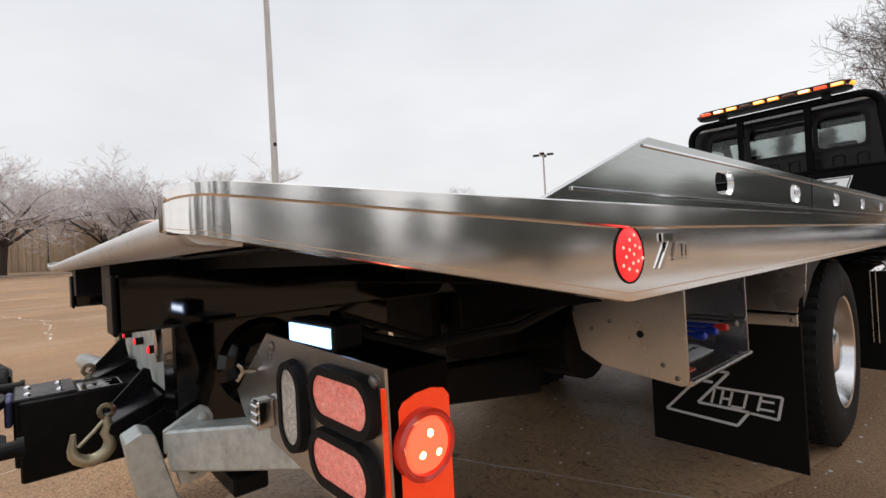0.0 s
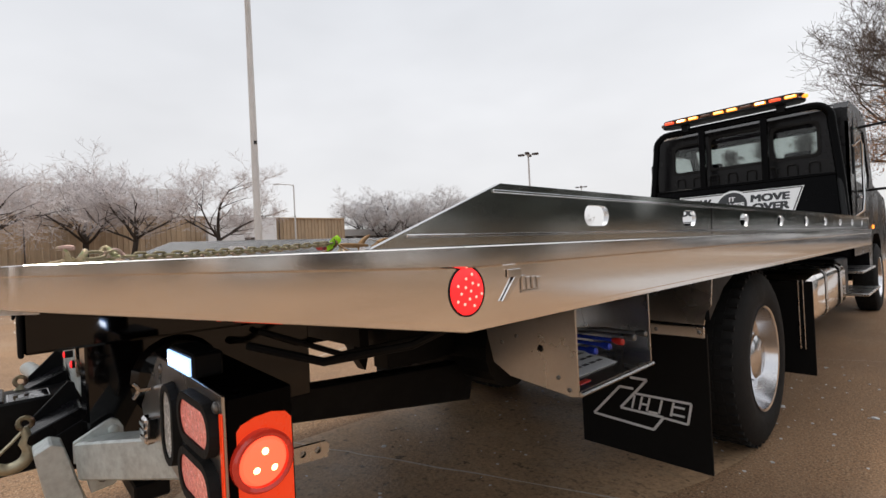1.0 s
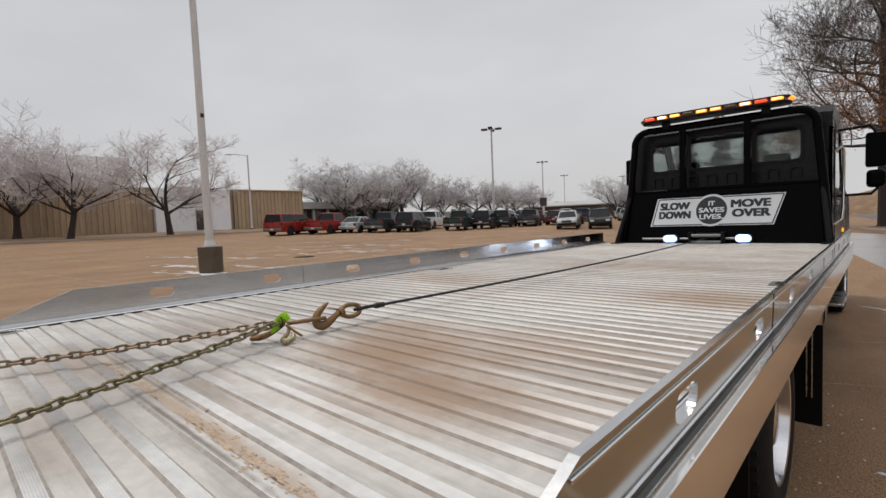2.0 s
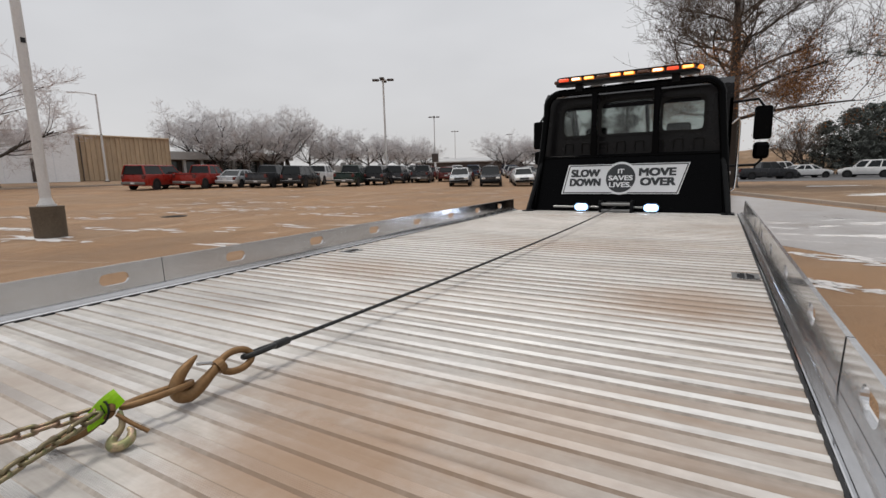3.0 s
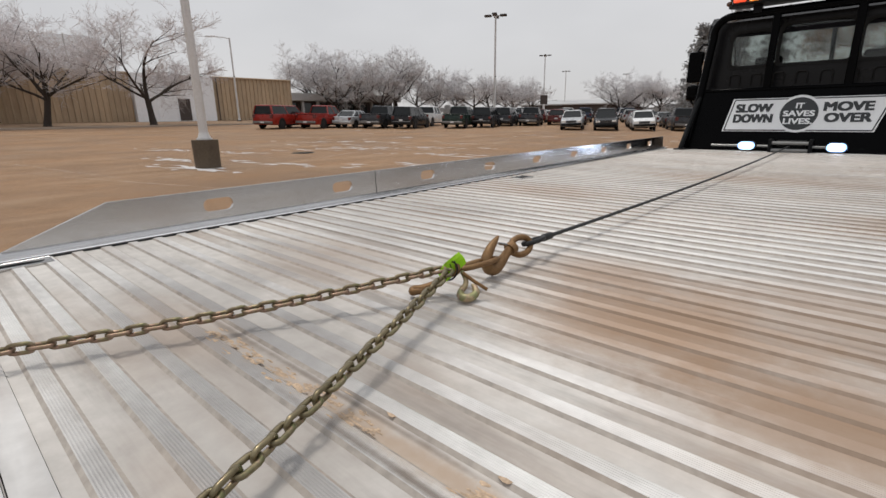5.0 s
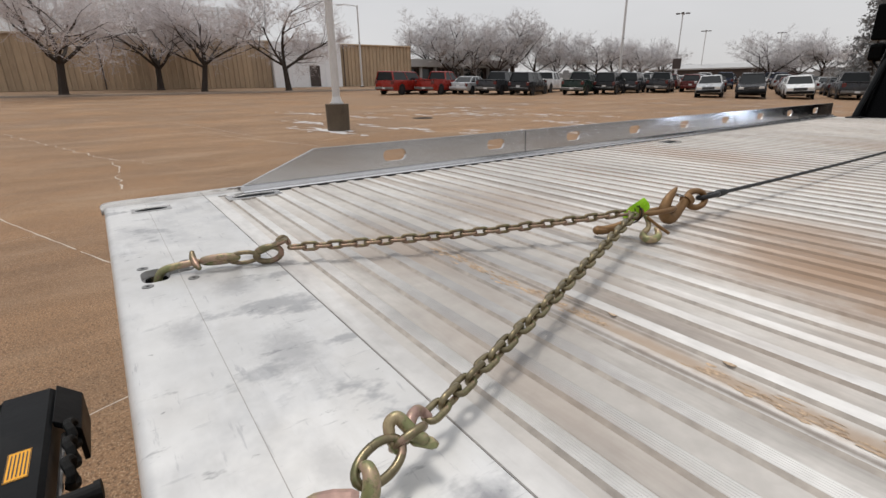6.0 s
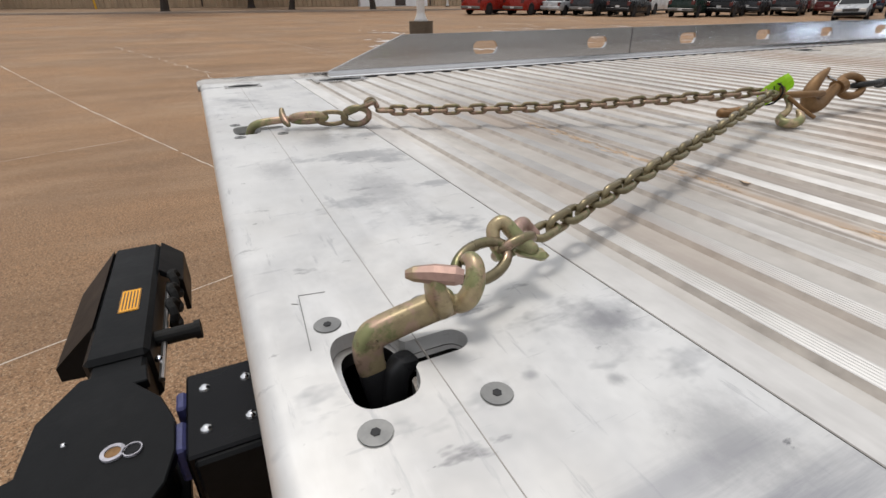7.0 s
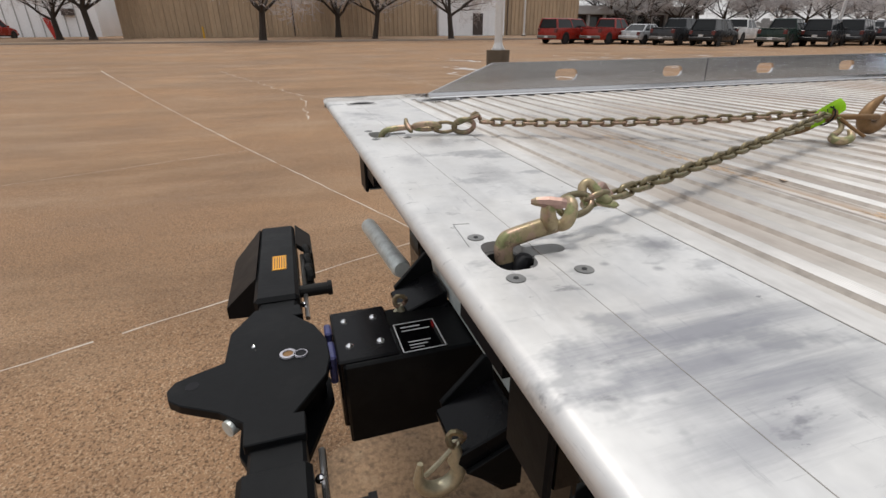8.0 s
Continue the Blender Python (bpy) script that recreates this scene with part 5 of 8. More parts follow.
def oval_lamp(cx, cz, hx, hz, lens):
    bm = holed(oval(cx, cz, hx, hz), [oval(cx, cz, hx - 0.013, hz - 0.013)], "y", 0.213, 0.2275)
    for v in bm.verts:
        if v.co.y < 0.22:
            v.co.x, v.co.z = cx + (v.co.x - cx) * 0.97, cz + (v.co.z - cz) * 0.96
    part("grommet", bm, M_RUBBER, tail, "black rubber grommet")
    part("lens", a_prism(oval(cx, cz, hx - 0.0125, hz - 0.0125), "y", 0.2165, 0.2274, 0.002), lens, tail, "ribbed oval lens")


oval_lamp(1.080, 0.889, 0.090, 0.043, M_LENSRED)
oval_lamp(1.072, 0.797, 0.090, 0.043, M_LENSRED)
oval_lamp(0.917, 0.848, 0.045, 0.076, M_LENSCLR)
part("side_reflector", a_prism([(0.247, 0.742), (0.331, 0.742), (0.331, 0.890), (0.322, 0.901), (0.300, 0.906), (0.275, 0.904), (0.254, 0.897), (0.247, 0.888)], "x", 1.1765, 1.1785, 0.0005), M_REFLECT, tail, "orange-red reflector strip glowing in place of lamp light")
part("side_reflector", a_box(1.172, 1.1815, 0.2255, 0.2275, 0.742, 0.920), M_REFLECT, tail)
part("stop_lamp", lathe(bmesh.new(), [(0.0, 0.046), (0.012, 0.046), (0.016, 0.042), (0.014, 0.037), (0.006, 0.036)], (1.1785, 0.281, 0.839), 32), M_REDLENS, tail, smooth=True)
part("stop_lens", lathe(bmesh.new(), [(0.006, 0.037), (0.014, 0.032), (0.018, 0.018), (0.019, 0.0005)], (1.1785, 0.281, 0.839), 32), M_LITSTOP, tail, "glowing red stop lamp lens", smooth=True)
for dy, dz in ((0.000, 0.016), (-0.013, -0.007), (0.012, -0.010)):
    part("led", dome((1.1955, 0.281 + dy, 0.839 + dz), (1, 0, 0), 0.0062, 0.002, 10), M_HOTRED, tail)
    part("led_glint", dome((1.1965, 0.281 + dy + 0.001, 0.839 + dz), (1, 0, 0), 0.0030, 0.002, 8), M_LITWARM, tail)
for bx, bz in ((0.826, 0.934), (1.155, 0.925)):
    part("bolt", dome((bx, 0.227, bz), (0, -1, 0), 0.0095, 0.005, 10), M_SCREW, tail)
part("clamp", a_box(0.790, 0.825, 0.196, 0.2275, 0.790, 0.842, 0.004), M_CHROME, tail, "chrome spring clamp")
for k in range(3):
    part("clamp_rib", a_box(0.7885, 0.8265, 0.1935, 0.196, 0.797 + 0.014 * k, 0.805 + 0.014 * k), M_CHROME, tail)
bm = a_tube([(0.738, 0.226, 0.879), (0.733, 0.205, 0.879)], 0.0045, 8)
for sg in (-1, 1):
    tube(bm, [(0.733, 0.205, 0.879), (0.733 + 0.005 * sg, 0.200, 0.879 + 0.011 * sg), (0.733 + 0.004 * sg, 0.194, 0.879 + 0.017 * sg)], 0.0038, 6)
part("wing_nut", bm, M_CHROME, tail)
work = part("work_lamp", a_box(0.920, 1.066, 0.222, 0.27, 0.952, 0.992, 0.004), M_SATIN, truck, "lit white flood lamp on the tail lamp box")
part("lens", a_box(0.926, 1.060, 0.218, 0.2215, 0.957, 0.985), M_LITBLUE, work, "cool white lit lens")
for k in range(5):
    part("led", a_prism(oval(0.943 + 0.025 * k, 0.971, 0.0095, 0.0085, 4), "y", 0.2168, 0.2179), M_LITWHITE, work)
part("lamp_stem", a_tube([(0.985, 0.25, 0.93), (0.985, 0.25, 0.955)], 0.01, 8), M_SATIN, work)
bar = part("perforated_bar", holed([(0.34, 0.735), (0.487, 0.724), (0.492, 0.748), (0.485, 0.757), (0.34, 0.768)], [oval(0.40 + 0.033 * k, 0.748 - 0.002 * k, 0.007, 0.007, 3) for k in range(3)], "x", 0.990, 0.998), M_STEEL, truck, "steel bar with three holes")

# galvanised bracket that carries the lamp box
gm = Matrix.Translation((0.50, 0.145, 0.695)) @ Matrix.Rotation(radians(22), 4, "Z") @ Matrix.Rotation(radians(-9.5), 4, "Y")
galv = part("galvanised_bracket", a_box(-0.005, 0.42, -0.034, 0.034, -0.043, 0.043, 0.005, gm), M_GALV, truck, "dull galvanised steel bracket")
part("ear", a_prism([(0.110, 0.738), (0.137, 0.752), (0.170, 0.769), (0.186, 0.775), (0.199, 0.768), (0.208, 0.750), (0.208, 0.700), (0.110, 0.690)], "x", 0.494, 0.508, 0.0015), M_GALV, galv)
part("bolt", dome((0.508, 0.188, 0.748), (1, 0, 0), 0.012, 0.006, 14), M_GALV, galv)
part("leg", a_prism([(0.040, 0.733), (0.071, 0.748), (0.093, 0.738), (0.130, 0.600), (0.205, 0.38), (0.12, 0.38), (0.056, 0.636)], "x", 0.430, 0.507, 0.003), M_GALV, galv, "slanting galvanised leg")
part("under_plate", a_prism([(0.130, 0.655), (0.235, 0.690), (0.215, 0.640), (0.185, 0.615), (0.140, 0.610)], "x", 0.47, 0.50, 0.002), M_GALV, galv)
part("bolt", dome((0.501, 0.165, 0.640), (1, 0, 0), 0.012, 0.007, 12), M_SCREW, galv)
part("under_bar", a_box(0.42, 0.66, 0.20, 0.27, 0.615, 0.655, 0.004), M_SATIN, galv)

# identification lamps on a small plate in the middle
idp = part("identification_plate", a_box(-0.34, 0.34, 0.157, 0.165, 0.772, 0.935, 0.002), M_GALV, truck, "steel plate with three small red lamps")
for x in (-0.205, 0.007, 0.216):
    lampring = part("lamp", a_disc((x, 0.157, 0.873), (0, -1, 0), 0.011, 0.020, 18), M_RUBBER, idp)
    part("led", dome((x, 0.136, 0.873), (0, -1, 0), 0.0105, 0.004, 10), M_LITRED, idp)
part("hasp", a_prism([(0.27, 0.90), (0.29, 0.935), (0.31, 0.90), (0.30, 0.85), (0.28, 0.85)], "y", 0.140, 0.154), M_STEEL, idp)

# wheel lift: boom, pivot head, cross bar and arms
lift = part("lift_boom", a_box(-0.145, 0.055, -0.125, 0.60, 0.56, 0.765, 0.005), M_SATIN, truck, "black steel wheel-lift boom")
part("end_block", a_box(-0.155, 0.045, -0.135, -0.005, 0.60, 0.772, 0.004), M_SEMI, lift)
for bx in (-0.105, -0.005):
    for by in (-0.105, -0.038):
        part("bolt", dome((bx, by, 0.772), (0, 0, 1), 0.0095, 0.007, 12), M_CHROME, lift)
decal = part("data_plate", a_box(-0.068, 0.048, -0.001, 0.099, 0.7655, 0.7668), M_GLOSS, lift, "dark data plate with a pale border")
bm = bmesh.new()
for a, b, c, d in ((-0.066, 0.046, 0.001, 0.0035), (-0.066, 0.046, 0.0945, 0.097), (-0.066, -0.0635, 0.001, 0.097), (0.0435, 0.046, 0.001, 0.097), (-0.050, -0.046, 0.015, 0.060), (-0.035, -0.032, 0.015, 0.080),
                   (0.010, 0.013, 0.02, 0.07), (0.022, 0.025, 0.02, 0.06), (0.033, 0.035, 0.02, 0.05)):
    box(bm, a, b, c, d, 0.7669, 0.7674)
part("border", bm, M_GREYMARK, lift)
for z in (0.72, 0.66):
    part("slide_pad", a_box(-0.125 if z < 0.7 else -0.045, -0.08 if z < 0.7 else 0.020, -0.152, -0.1362, 0.70, 0.764 if z < 0.7 else 0.769, 0.004), M_BLUEPAD, lift, "worn blue slide pad")
head = [(-0.22, -0.305), (-0.22, -0.200), (-0.172, -0.195), (-0.172, -0.215), (-0.115, -0.172), (-0.05, -0.150), (0.02, -0.148), (0.075, -0.160), (0.165, -0.222), (0.165, -0.205), (0.22, -0.205), (0.22, -0.305), (0.165, -0.308),
        (0.125, -0.350), (0.085, -0.420), (0.065, -0.442), (0.035, -0.450), (0.012, -0.440), (-0.005, -0.405), (-0.025, -0.355), (-0.132, -0.352)]
part("pivot_head", a_prism(head, "z", 0.755, 0.775, 0.002), M_SATIN, lift, "thick black pivot plate with a lug")
part("pivot_head", a_prism([(-0.20, -0.300), (-0.172, -0.205), (-0.05, -0.152), (0.02, -0.150), (0.165, -0.210), (0.20, -0.300), (0.125, -0.335), (-0.13, -0.340)], "z", 0.650, 0.668, 0.002), M_SATIN, lift)
part("pivot_core", a_disc((-0.005, -0.225, 0.655), (0, 0, 1), 0.062, 0.10, 24), M_SATIN, lift)
part("lug_hole", a_disc((0.034, -0.406, 0.7745), (0, 0, 1), 0.0125, 0.0008, 16), M_PIT, lift)
for px, py, pr, pw, pm in ((-0.012, -0.231, 0.0165, 0.0055, M_RUST), (-0.006, -0.205, 0.0135, 0.002, M_PIT)):
    pin = part("pivot_pin", holed(oval(px, py, pr, pr), [oval(px, py, pr - pw, pr - pw)], "z", 0.7752, 0.779), M_WORN, lift, "worn bright pivot pin")
    part("pin_centre", a_disc((px, py, 0.7752), (0, 0, 1), pr - pw, 0.0018, 16), pm, lift)
part("grease_nipple", dome((-0.06, -0.30, 0.775), (0, 0, 1), 0.005, 0.006, 8), M_CHROME, lift)
part("stop_bolt", a_tube([(0.128, -0.318, 0.752), (0.146, -0.338, 0.752)], 0.015, 16), M_GALV, lift)
for s in (-1, 1):
    x0, x1 = sorted((s * 0.20, s * 0.81))
    arm = part("cross_arm", a_box(x0, x1, -0.300, -0.208, 0.660, 0.7615, 0.006), M_SATIN, lift, "black square cross arm")
    part("spring_rod", a_tube([(s * 0.22, -0.185, 0.73), (s * 0.62, -0.185, 0.73)], 0.006, 8), M_STEEL, lift)
    x0, x1 = sorted((s * 0.27, s * 0.80))
    sleeve = part("arm_sleeve", a_box(x0, x1, -0.312, -0.200, 0.648, 0.7745, 0.010), M_SATIN, lift, "black arm sleeve with an amber label")
    flap_bm = bmesh.new()
    for fx, fy, fz in ((0.40, -0.311, 0.7735), (0.79, -0.311, 0.7735), (0.41, -0.400, 0.690), (0.735, -0.400, 0.690), (0.41, -0.400, 0.655), (0.735, -0.400, 0.655), (0.40, -0.311, 0.655), (0.79, -0.311, 0.655)):
        flap_bm.verts.new((s * fx, fy, fz))
    bmesh.ops.convex_hull(flap_bm, input=list(flap_bm.verts))
    part("sloped_plate", flap_bm, M_SATIN, lift)
    part("front_plate", a_prism([(-0.198, 0.774), (-0.150, 0.730), (-0.150, 0.64), (-0.162, 0.64), (-0.162, 0.724), (-0.198, 0.756)], "x", *sorted((s * 0.62, s * 0.80)), 0.002), M_SATIN, lift)
    for k in range(3):
        part("chain_ring", a_tube([(s * (0.46 + 0.075 * k) + 0.030 * math.cos(q), -0.168 + 0.004 * math.sin(3 * q), 0.73 + 0.030 * math.sin(q)) for q in (2 * math.pi * j / 14 for j in range(15))], 0.010, 8), M_RUBBER, lift)
    part("lock_pin", a_tube([(s * 0.36, -0.205, 0.735), (s * 0.36, -0.120, 0.735)], 0.017, 14), M_RUBBER, lift)
    part("pin_head", a_tube([(s * 0.36, -0.124, 0.735), (s * 0.36, -0.112, 0.735)], 0.021, 14), M_RUBBER, lift)
    part("bolt", dome((s * 0.285, -0.192, 0.735), (0, 1, 0), 0.008, 0.008, 8), M_CHROME, lift)
label = part("warning_label", a_box(-0.535, -0.435, -0.268, -0.228, 0.7747, 0.7755), M_YELLOW, lift, "amber warning label")
for k in range(5):
    part("label_bar", a_box(-0.525, -0.445, -0.262 + 0.0065 * k, -0.2595 + 0.0065 * k, 0.7756, 0.7759), M_INK, label)
for a, b, c, d in ((-0.534, -0.436, -0.2675, -0.266), (-0.534, -0.436, -0.230, -0.2285), (-0.534, -0.5325, -0.266, -0.230), (-0.4375, -0.436, -0.266, -0.230)):
    part("label_edge", a_box(a, b, c, d, 0.7756, 0.7759), M_INK, label)

# chain brackets either side of the boom, each with a safety hook
for bx, dz in ((-0.240, 0.035), (0.180, 0.0)):
    br = part("chain_bracket", a_prism([(0.030, 0.722 + dz), (0.140, 0.768 + dz), (0.152, 0.768 + dz), (0.152, 0.610), (0.120, 0.610), (0.034, 0.700 + dz)], "x", bx, bx + 0.122, 0.003), M_SEMI, truck, "black wedge-shaped chain bracket with a fin")
    part("fin", a_prism([(0.042, 0.731 + dz), (0.100, 0.790 + dz), (0.130, 0.822 + dz), (0.144, 0.815 + dz), (0.152, 0.760 + dz), (0.046, 0.715 + dz)], "x", bx - 0.014, bx - 0.001, 0.0015), M_SATIN, br, "black slanting fin")
    part("fin", a_prism([(0.046, 0.690 + dz), (0.152, 0.740 + dz), (0.152, 0.630), (0.110, 0.640)], "x", bx + 0.123, bx + 0.132, 0.0015), M_SATIN, br)
    hx = bx + 0.112
    hz = dz + 0.024
    arc = [(hx, 0.002 + 0.036 * math.cos(a), 0.661 + hz + 0.034 * math.sin(a)) for a in (radians(40 - 22 * k) for k in range(11))]
    hk = part("safety_hook", a_tube([(hx, 0.030, 0.722 + hz), (hx, 0.036, 0.700 + hz)] + arc + [(hx, -0.030, 0.695 + hz)], 0.012, 12,
                                     [0.009, 0.0105, 0.0115, 0.0125, 0.0135, 0.0145, 0.0150, 0.0150, 0.0145, 0.0140, 0.0130, 0.0115, 0.0095, 0.0050]), M_HOOKZ, truck, "zinc safety hook with a latch", smooth=True)
    part("latch", a_tube([(hx, 0.032, 0.718 + hz), (hx, 0.006, 0.690 + hz), (hx, -0.022, 0.664 + hz)], 0.0045, 6), M_HOOKZ, hk)
    part("hook_eye", a_tube([(hx + 0.004 * math.sin(2 * q), 0.034 + 0.014 * math.cos(q), 0.732 + hz + 0.014 * math.sin(q)) for q in (2 * math.pi * j / 12 for j in range(13))], 0.006, 6), M_ZINC, hk)
part("stow_handle", a_tube([(-0.36, 0.092, 0.756), (-0.38, 0.091, 0.754), (-0.85, 0.072, 0.716), (-0.872, 0.071, 0.7145)], 0.03, 16, [0.024, 0.029, 0.029, 0.018]), M_GALV, truck, "pale galvanised stow tube", smooth=True)
part("red_pin", a_tube([(0.30, 0.10, 0.42), (0.34, 0.07, 0.42)], 0.015, 10), M_REDKNOB, truck)

# headboard, hoop and sign behind the cab
def hb(z):
    return 6.565 + 0.29 * (z - 1.332)


panel = bmesh.new()
prism(panel, [(CX - 1.03, 1.10), (CX + 1.06, 1.10), (CX + 1.0, 1.765), (CX - 0.965, 1.765)], "y", 0.0, 0.012)
for v in panel.verts:
    v.co.y += hb(v.co.z)
part("headboard", panel, M_BLACK, truck, "gloss black steel headboard")
hoop = []
for s in (1, -1):
    leg = [(CX + s * 1.065, hb(1.12), 1.10), (CX + s * 1.005, hb(1.77), 1.77), (CX + s * 0.95, hb(1.77) + 0.02, 2.34)]
    corner = [(CX + s * (0.95 - 0.17 * (1 - math.cos(a))), hb(1.77) + 0.02, 2.38 + 0.17 * math.sin(a)) for a in (math.pi / 2 * k / 6 for k in range(7))]
    hoop.append(leg + corner)
hp = part("hoop", a_tube(hoop[0] + hoop[1][::-1], 0.042, 12), M_BLACK, truck, "black tubular cab guard hoop", smooth=True)
part("hoop_rail", a_tube([(CX - 1.0, hb(1.77), 1.775), (CX + 1.04, hb(1.77), 1.775)], 0.018, 10), M_BLACK, hp)
for bx in (-0.315, 0.37):
    part("hoop_bar", a_box(bx - 0.035, bx + 0.035, hb(1.77) - 0.01, hb(1.77) + 0.05, 1.77, 2.55, 0.006), M_BLACK, hp)
for s in (1, -1):
    part("strut", a_tube([(CX + s * 1.075, 6.36, DECK), (CX + s * 1.0, hb(1.72) - 0.01, 1.72)], 0.026, 10), M_SATIN, hp)
    part("foot_plate", a_box(CX + s * 1.07 - 0.06, CX + s * 1.07 + 0.06, 6.30, 6.52, DECK, DECK + 0.012), M_SATIN, hp)
    part("panel_side", a_prism([(hb(1.1) - 0.05, 1.10), (hb(1.1) + 0.012, 1.10), (hb(1.765) + 0.012, 1.765), (hb(1.765) - 0.02, 1.765)], "x", *sorted((CX + s * 1.03, CX + s * 1.045))), M_BLACK, hp)

sign = bmesh.new()
prism(sign, [(-0.662, 1.332), (0.640, 1.332), (0.740, 1.677), (-0.600, 1.677)], "y", -0.004, -0.001)
prism(sign, [(0.020 + 0.188 * math.cos(a), 1.512 + 0.188 * math.sin(a)) for a in (2 * math.pi * k / 40 for k in range(40))], "y", -0.006, -0.0035)
for v in sign.verts:
    v.co.y += hb(v.co.z)
slow = part("warning_sign", sign, M_SIGN, truck, "white slow-down road safety sign with dark letters")
tilt = math.degrees(math.atan(0.29))


def on_sign(x, z, off):
    return pose(x, hb(z) - off, z, 90 - tilt, 0, 0)


rim = bmesh.new()
for pts in ([(-0.640, 1.345), (0.626, 1.345), (0.722, 1.664), (-0.582, 1.664)],):
    for a, b in zip(pts, pts[1:] + pts[:1]):
        stroke(rim, a, b, 0.012, -0.0042)
for v in rim.verts:
    v.co.y += hb(v.co.z)
part("border_line", rim, M_INK, slow)
roundel = bmesh.new()
prism(roundel, [(0.020 + 0.164 * math.cos(a), 1.512 + 0.164 * math.sin(a)) for a in (2 * math.pi * k / 40 for k in range(40))], "y", -0.008, -0.0062)
for v in roundel.verts:
    v.co.y += hb(v.co.z)
part("roundel", roundel, M_INK, slow, "dark round centre")
for txt, x, z, size, mt, off, w, bold in (("SLOW", -0.388, 1.571, 0.122, M_INK, 0.0052, 0.345, 0.0075), ("DOWN", -0.385, 1.463, 0.122, M_INK, 0.0052, 0.368, 0.0075), ("MOVE", 0.412, 1.574, 0.122, M_INK, 0.0052, 0.390, 0.0075),
                                          ("OVER", 0.422, 1.466, 0.122, M_INK, 0.0052, 0.372, 0.0075), ("IT", 0.020, 1.590, 0.076, M_SIGN, 0.0092, 0.070, 0.0032), ("SAVES", 0.020, 1.512, 0.080, M_SIGN, 0.0092, 0.270, 0.0032), ("LIVES.", 0.022, 1.434, 0.080, M_SIGN, 0.0092, 0.250, 0.0032)):
    letters("lettering", txt, size, on_sign(x, z, off), mt, slow, bold, w)

# winch, fairlead and two white flood lamps at the foot of the headboard
winch = part("winch", a_tube([(-0.10, 6.47, 1.20), (0.14, 6.47, 1.20)], 0.05, 18), M_SATIN, truck, "winch drum with roller fairlead")
for z in (1.150, 1.222):
    part("roller", a_tube([(-0.14, 6.385, z), (0.17, 6.385, z)], 0.018, 12), M_SCREW, winch)
for x in (-0.155, 0.185):
    part("side_plate", a_box(x - 0.014, x + 0.014, 6.35, 6.50, DECK, 1.26, 0.003), M_SATIN, winch)
part("cross_tube", a_tube([(-0.72, 6.44, 1.185), (-0.16, 6.44, 1.185)], 0.012, 10), M_SCREW, winch)
part("cross_tube", a_tube([(0.19, 6.44, 1.185), (0.42, 6.44, 1.185)], 0.012, 10), M_SCREW, winch)
for x in (-0.36, 0.395):
    fl = part("flood_lamp", a_prism(oval(x, 1.192, 0.085, 0.048), "y", 6.335, 6.40, 0.003), M_SATIN, truck, "lit white oval flood lamp")
    lens = part("lens", a_prism(oval(x, 1.192, 0.078, 0.042), "y", 6.330, 6.3345), M_LITBLUE, fl, "cool blue-white lens rim")
    part("lamp_core", a_prism(oval(x, 1.192, 0.060, 0.028), "y", 6.327, 6.3297), M_LITWHITE, lens, "glaring white core")

# light bar over the hoop
lb = part("light_bar", a_prism(oval(0.003, 6.70, 0.785, 0.135, 5), "z", 2.628, 2.655, 0.004), M_SATIN, truck, "amber warning light bar with lit modules")
part("cap", a_prism(oval(0.003, 6.70, 0.775, 0.125, 5), "z", 2.700, 2.712, 0.003), M_SATIN, lb)
for k, kind in enumerate("YWADAADWYA"):
    x0 = -0.735 + 0.1476 * k
    mt = {"A": M_LITAMBER, "Y": M_LITREDDISH, "W": M_LITWARM, "D": M_AMBER}[kind]
    module = part("module", a_box(x0 + 0.018, x0 + 0.130, 6.568, 6.60, 2.662, 2.693, 0.006), {"W": M_LITAMBER}.get(kind, mt), lb, "lit amber module" if kind == "A" else "")
    if kind in "AW":
        part("led_strip", a_box(x0 + 0.030, x0 + 0.118, 6.5655, 6.5679, 2.668, 2.687, 0.001), M_LITCORE if kind == "A" else M_LITWARM, lb)
    part("module_back", a_box(x0 + 0.004, x0 + 0.144, 6.601, 6.82, 2.656, 2.699, 0.003), M_AMBER, lb)
for x in (-0.778, 0.784):
    part("end_lens", dome((x, 6.69, 2.676), (1 if x > 0 else -1, 0, 0), 0.026, 0.03, 14), M_LITAMBER if x > 0 else M_AMBER, lb, "rounded amber end lens")
for x in (-0.5, 0.55):
    part("mount", a_box(x - 0.04, x + 0.04, 6.66, 6.74, 2.55, 2.628), M_SATIN, lb)

# cab
CABX0, CABX1 = CX - 1.06, CX + 1.06
cabp = [(6.92, 0.85), (6.92, 2.36), (6.96, 2.52), (7.08, 2.605), (8.10, 2.64), (8.42, 2.56), (8.95, 1.76), (10.35, 1.62), (10.55, 1.45), (10.62, 0.70), (9.6, 0.66), (9.55, 0.95), (9.35, 1.08), (8.75, 1.08), (8.55, 0.95), (8.5, 0.66), (8.2, 0.66), (8.2, 0.85)]


def inset(pts, d):
    """A cab window outline with clipped corners."""
    (x0, x1, z0, z1) = pts
    x0, x1, z0, z1 = x0 + d, x1 - d, z0 + d, z1 - d
    return [(x0 + 0.05, z0), (x1 - 0.05, z0), (x1 - 0.012, z0 + 0.013), (x1, z0 + 0.05), (x1, z1 - 0.07), (x1 - 0.02, z1 - 0.02), (x1 - 0.07, z1), (x0 + 0.07, z1), (x0 + 0.02, z1 - 0.02), (x0, z1 - 0.07), (x0, z0 + 0.05), (x0 + 0.012, z0 + 0.013)]


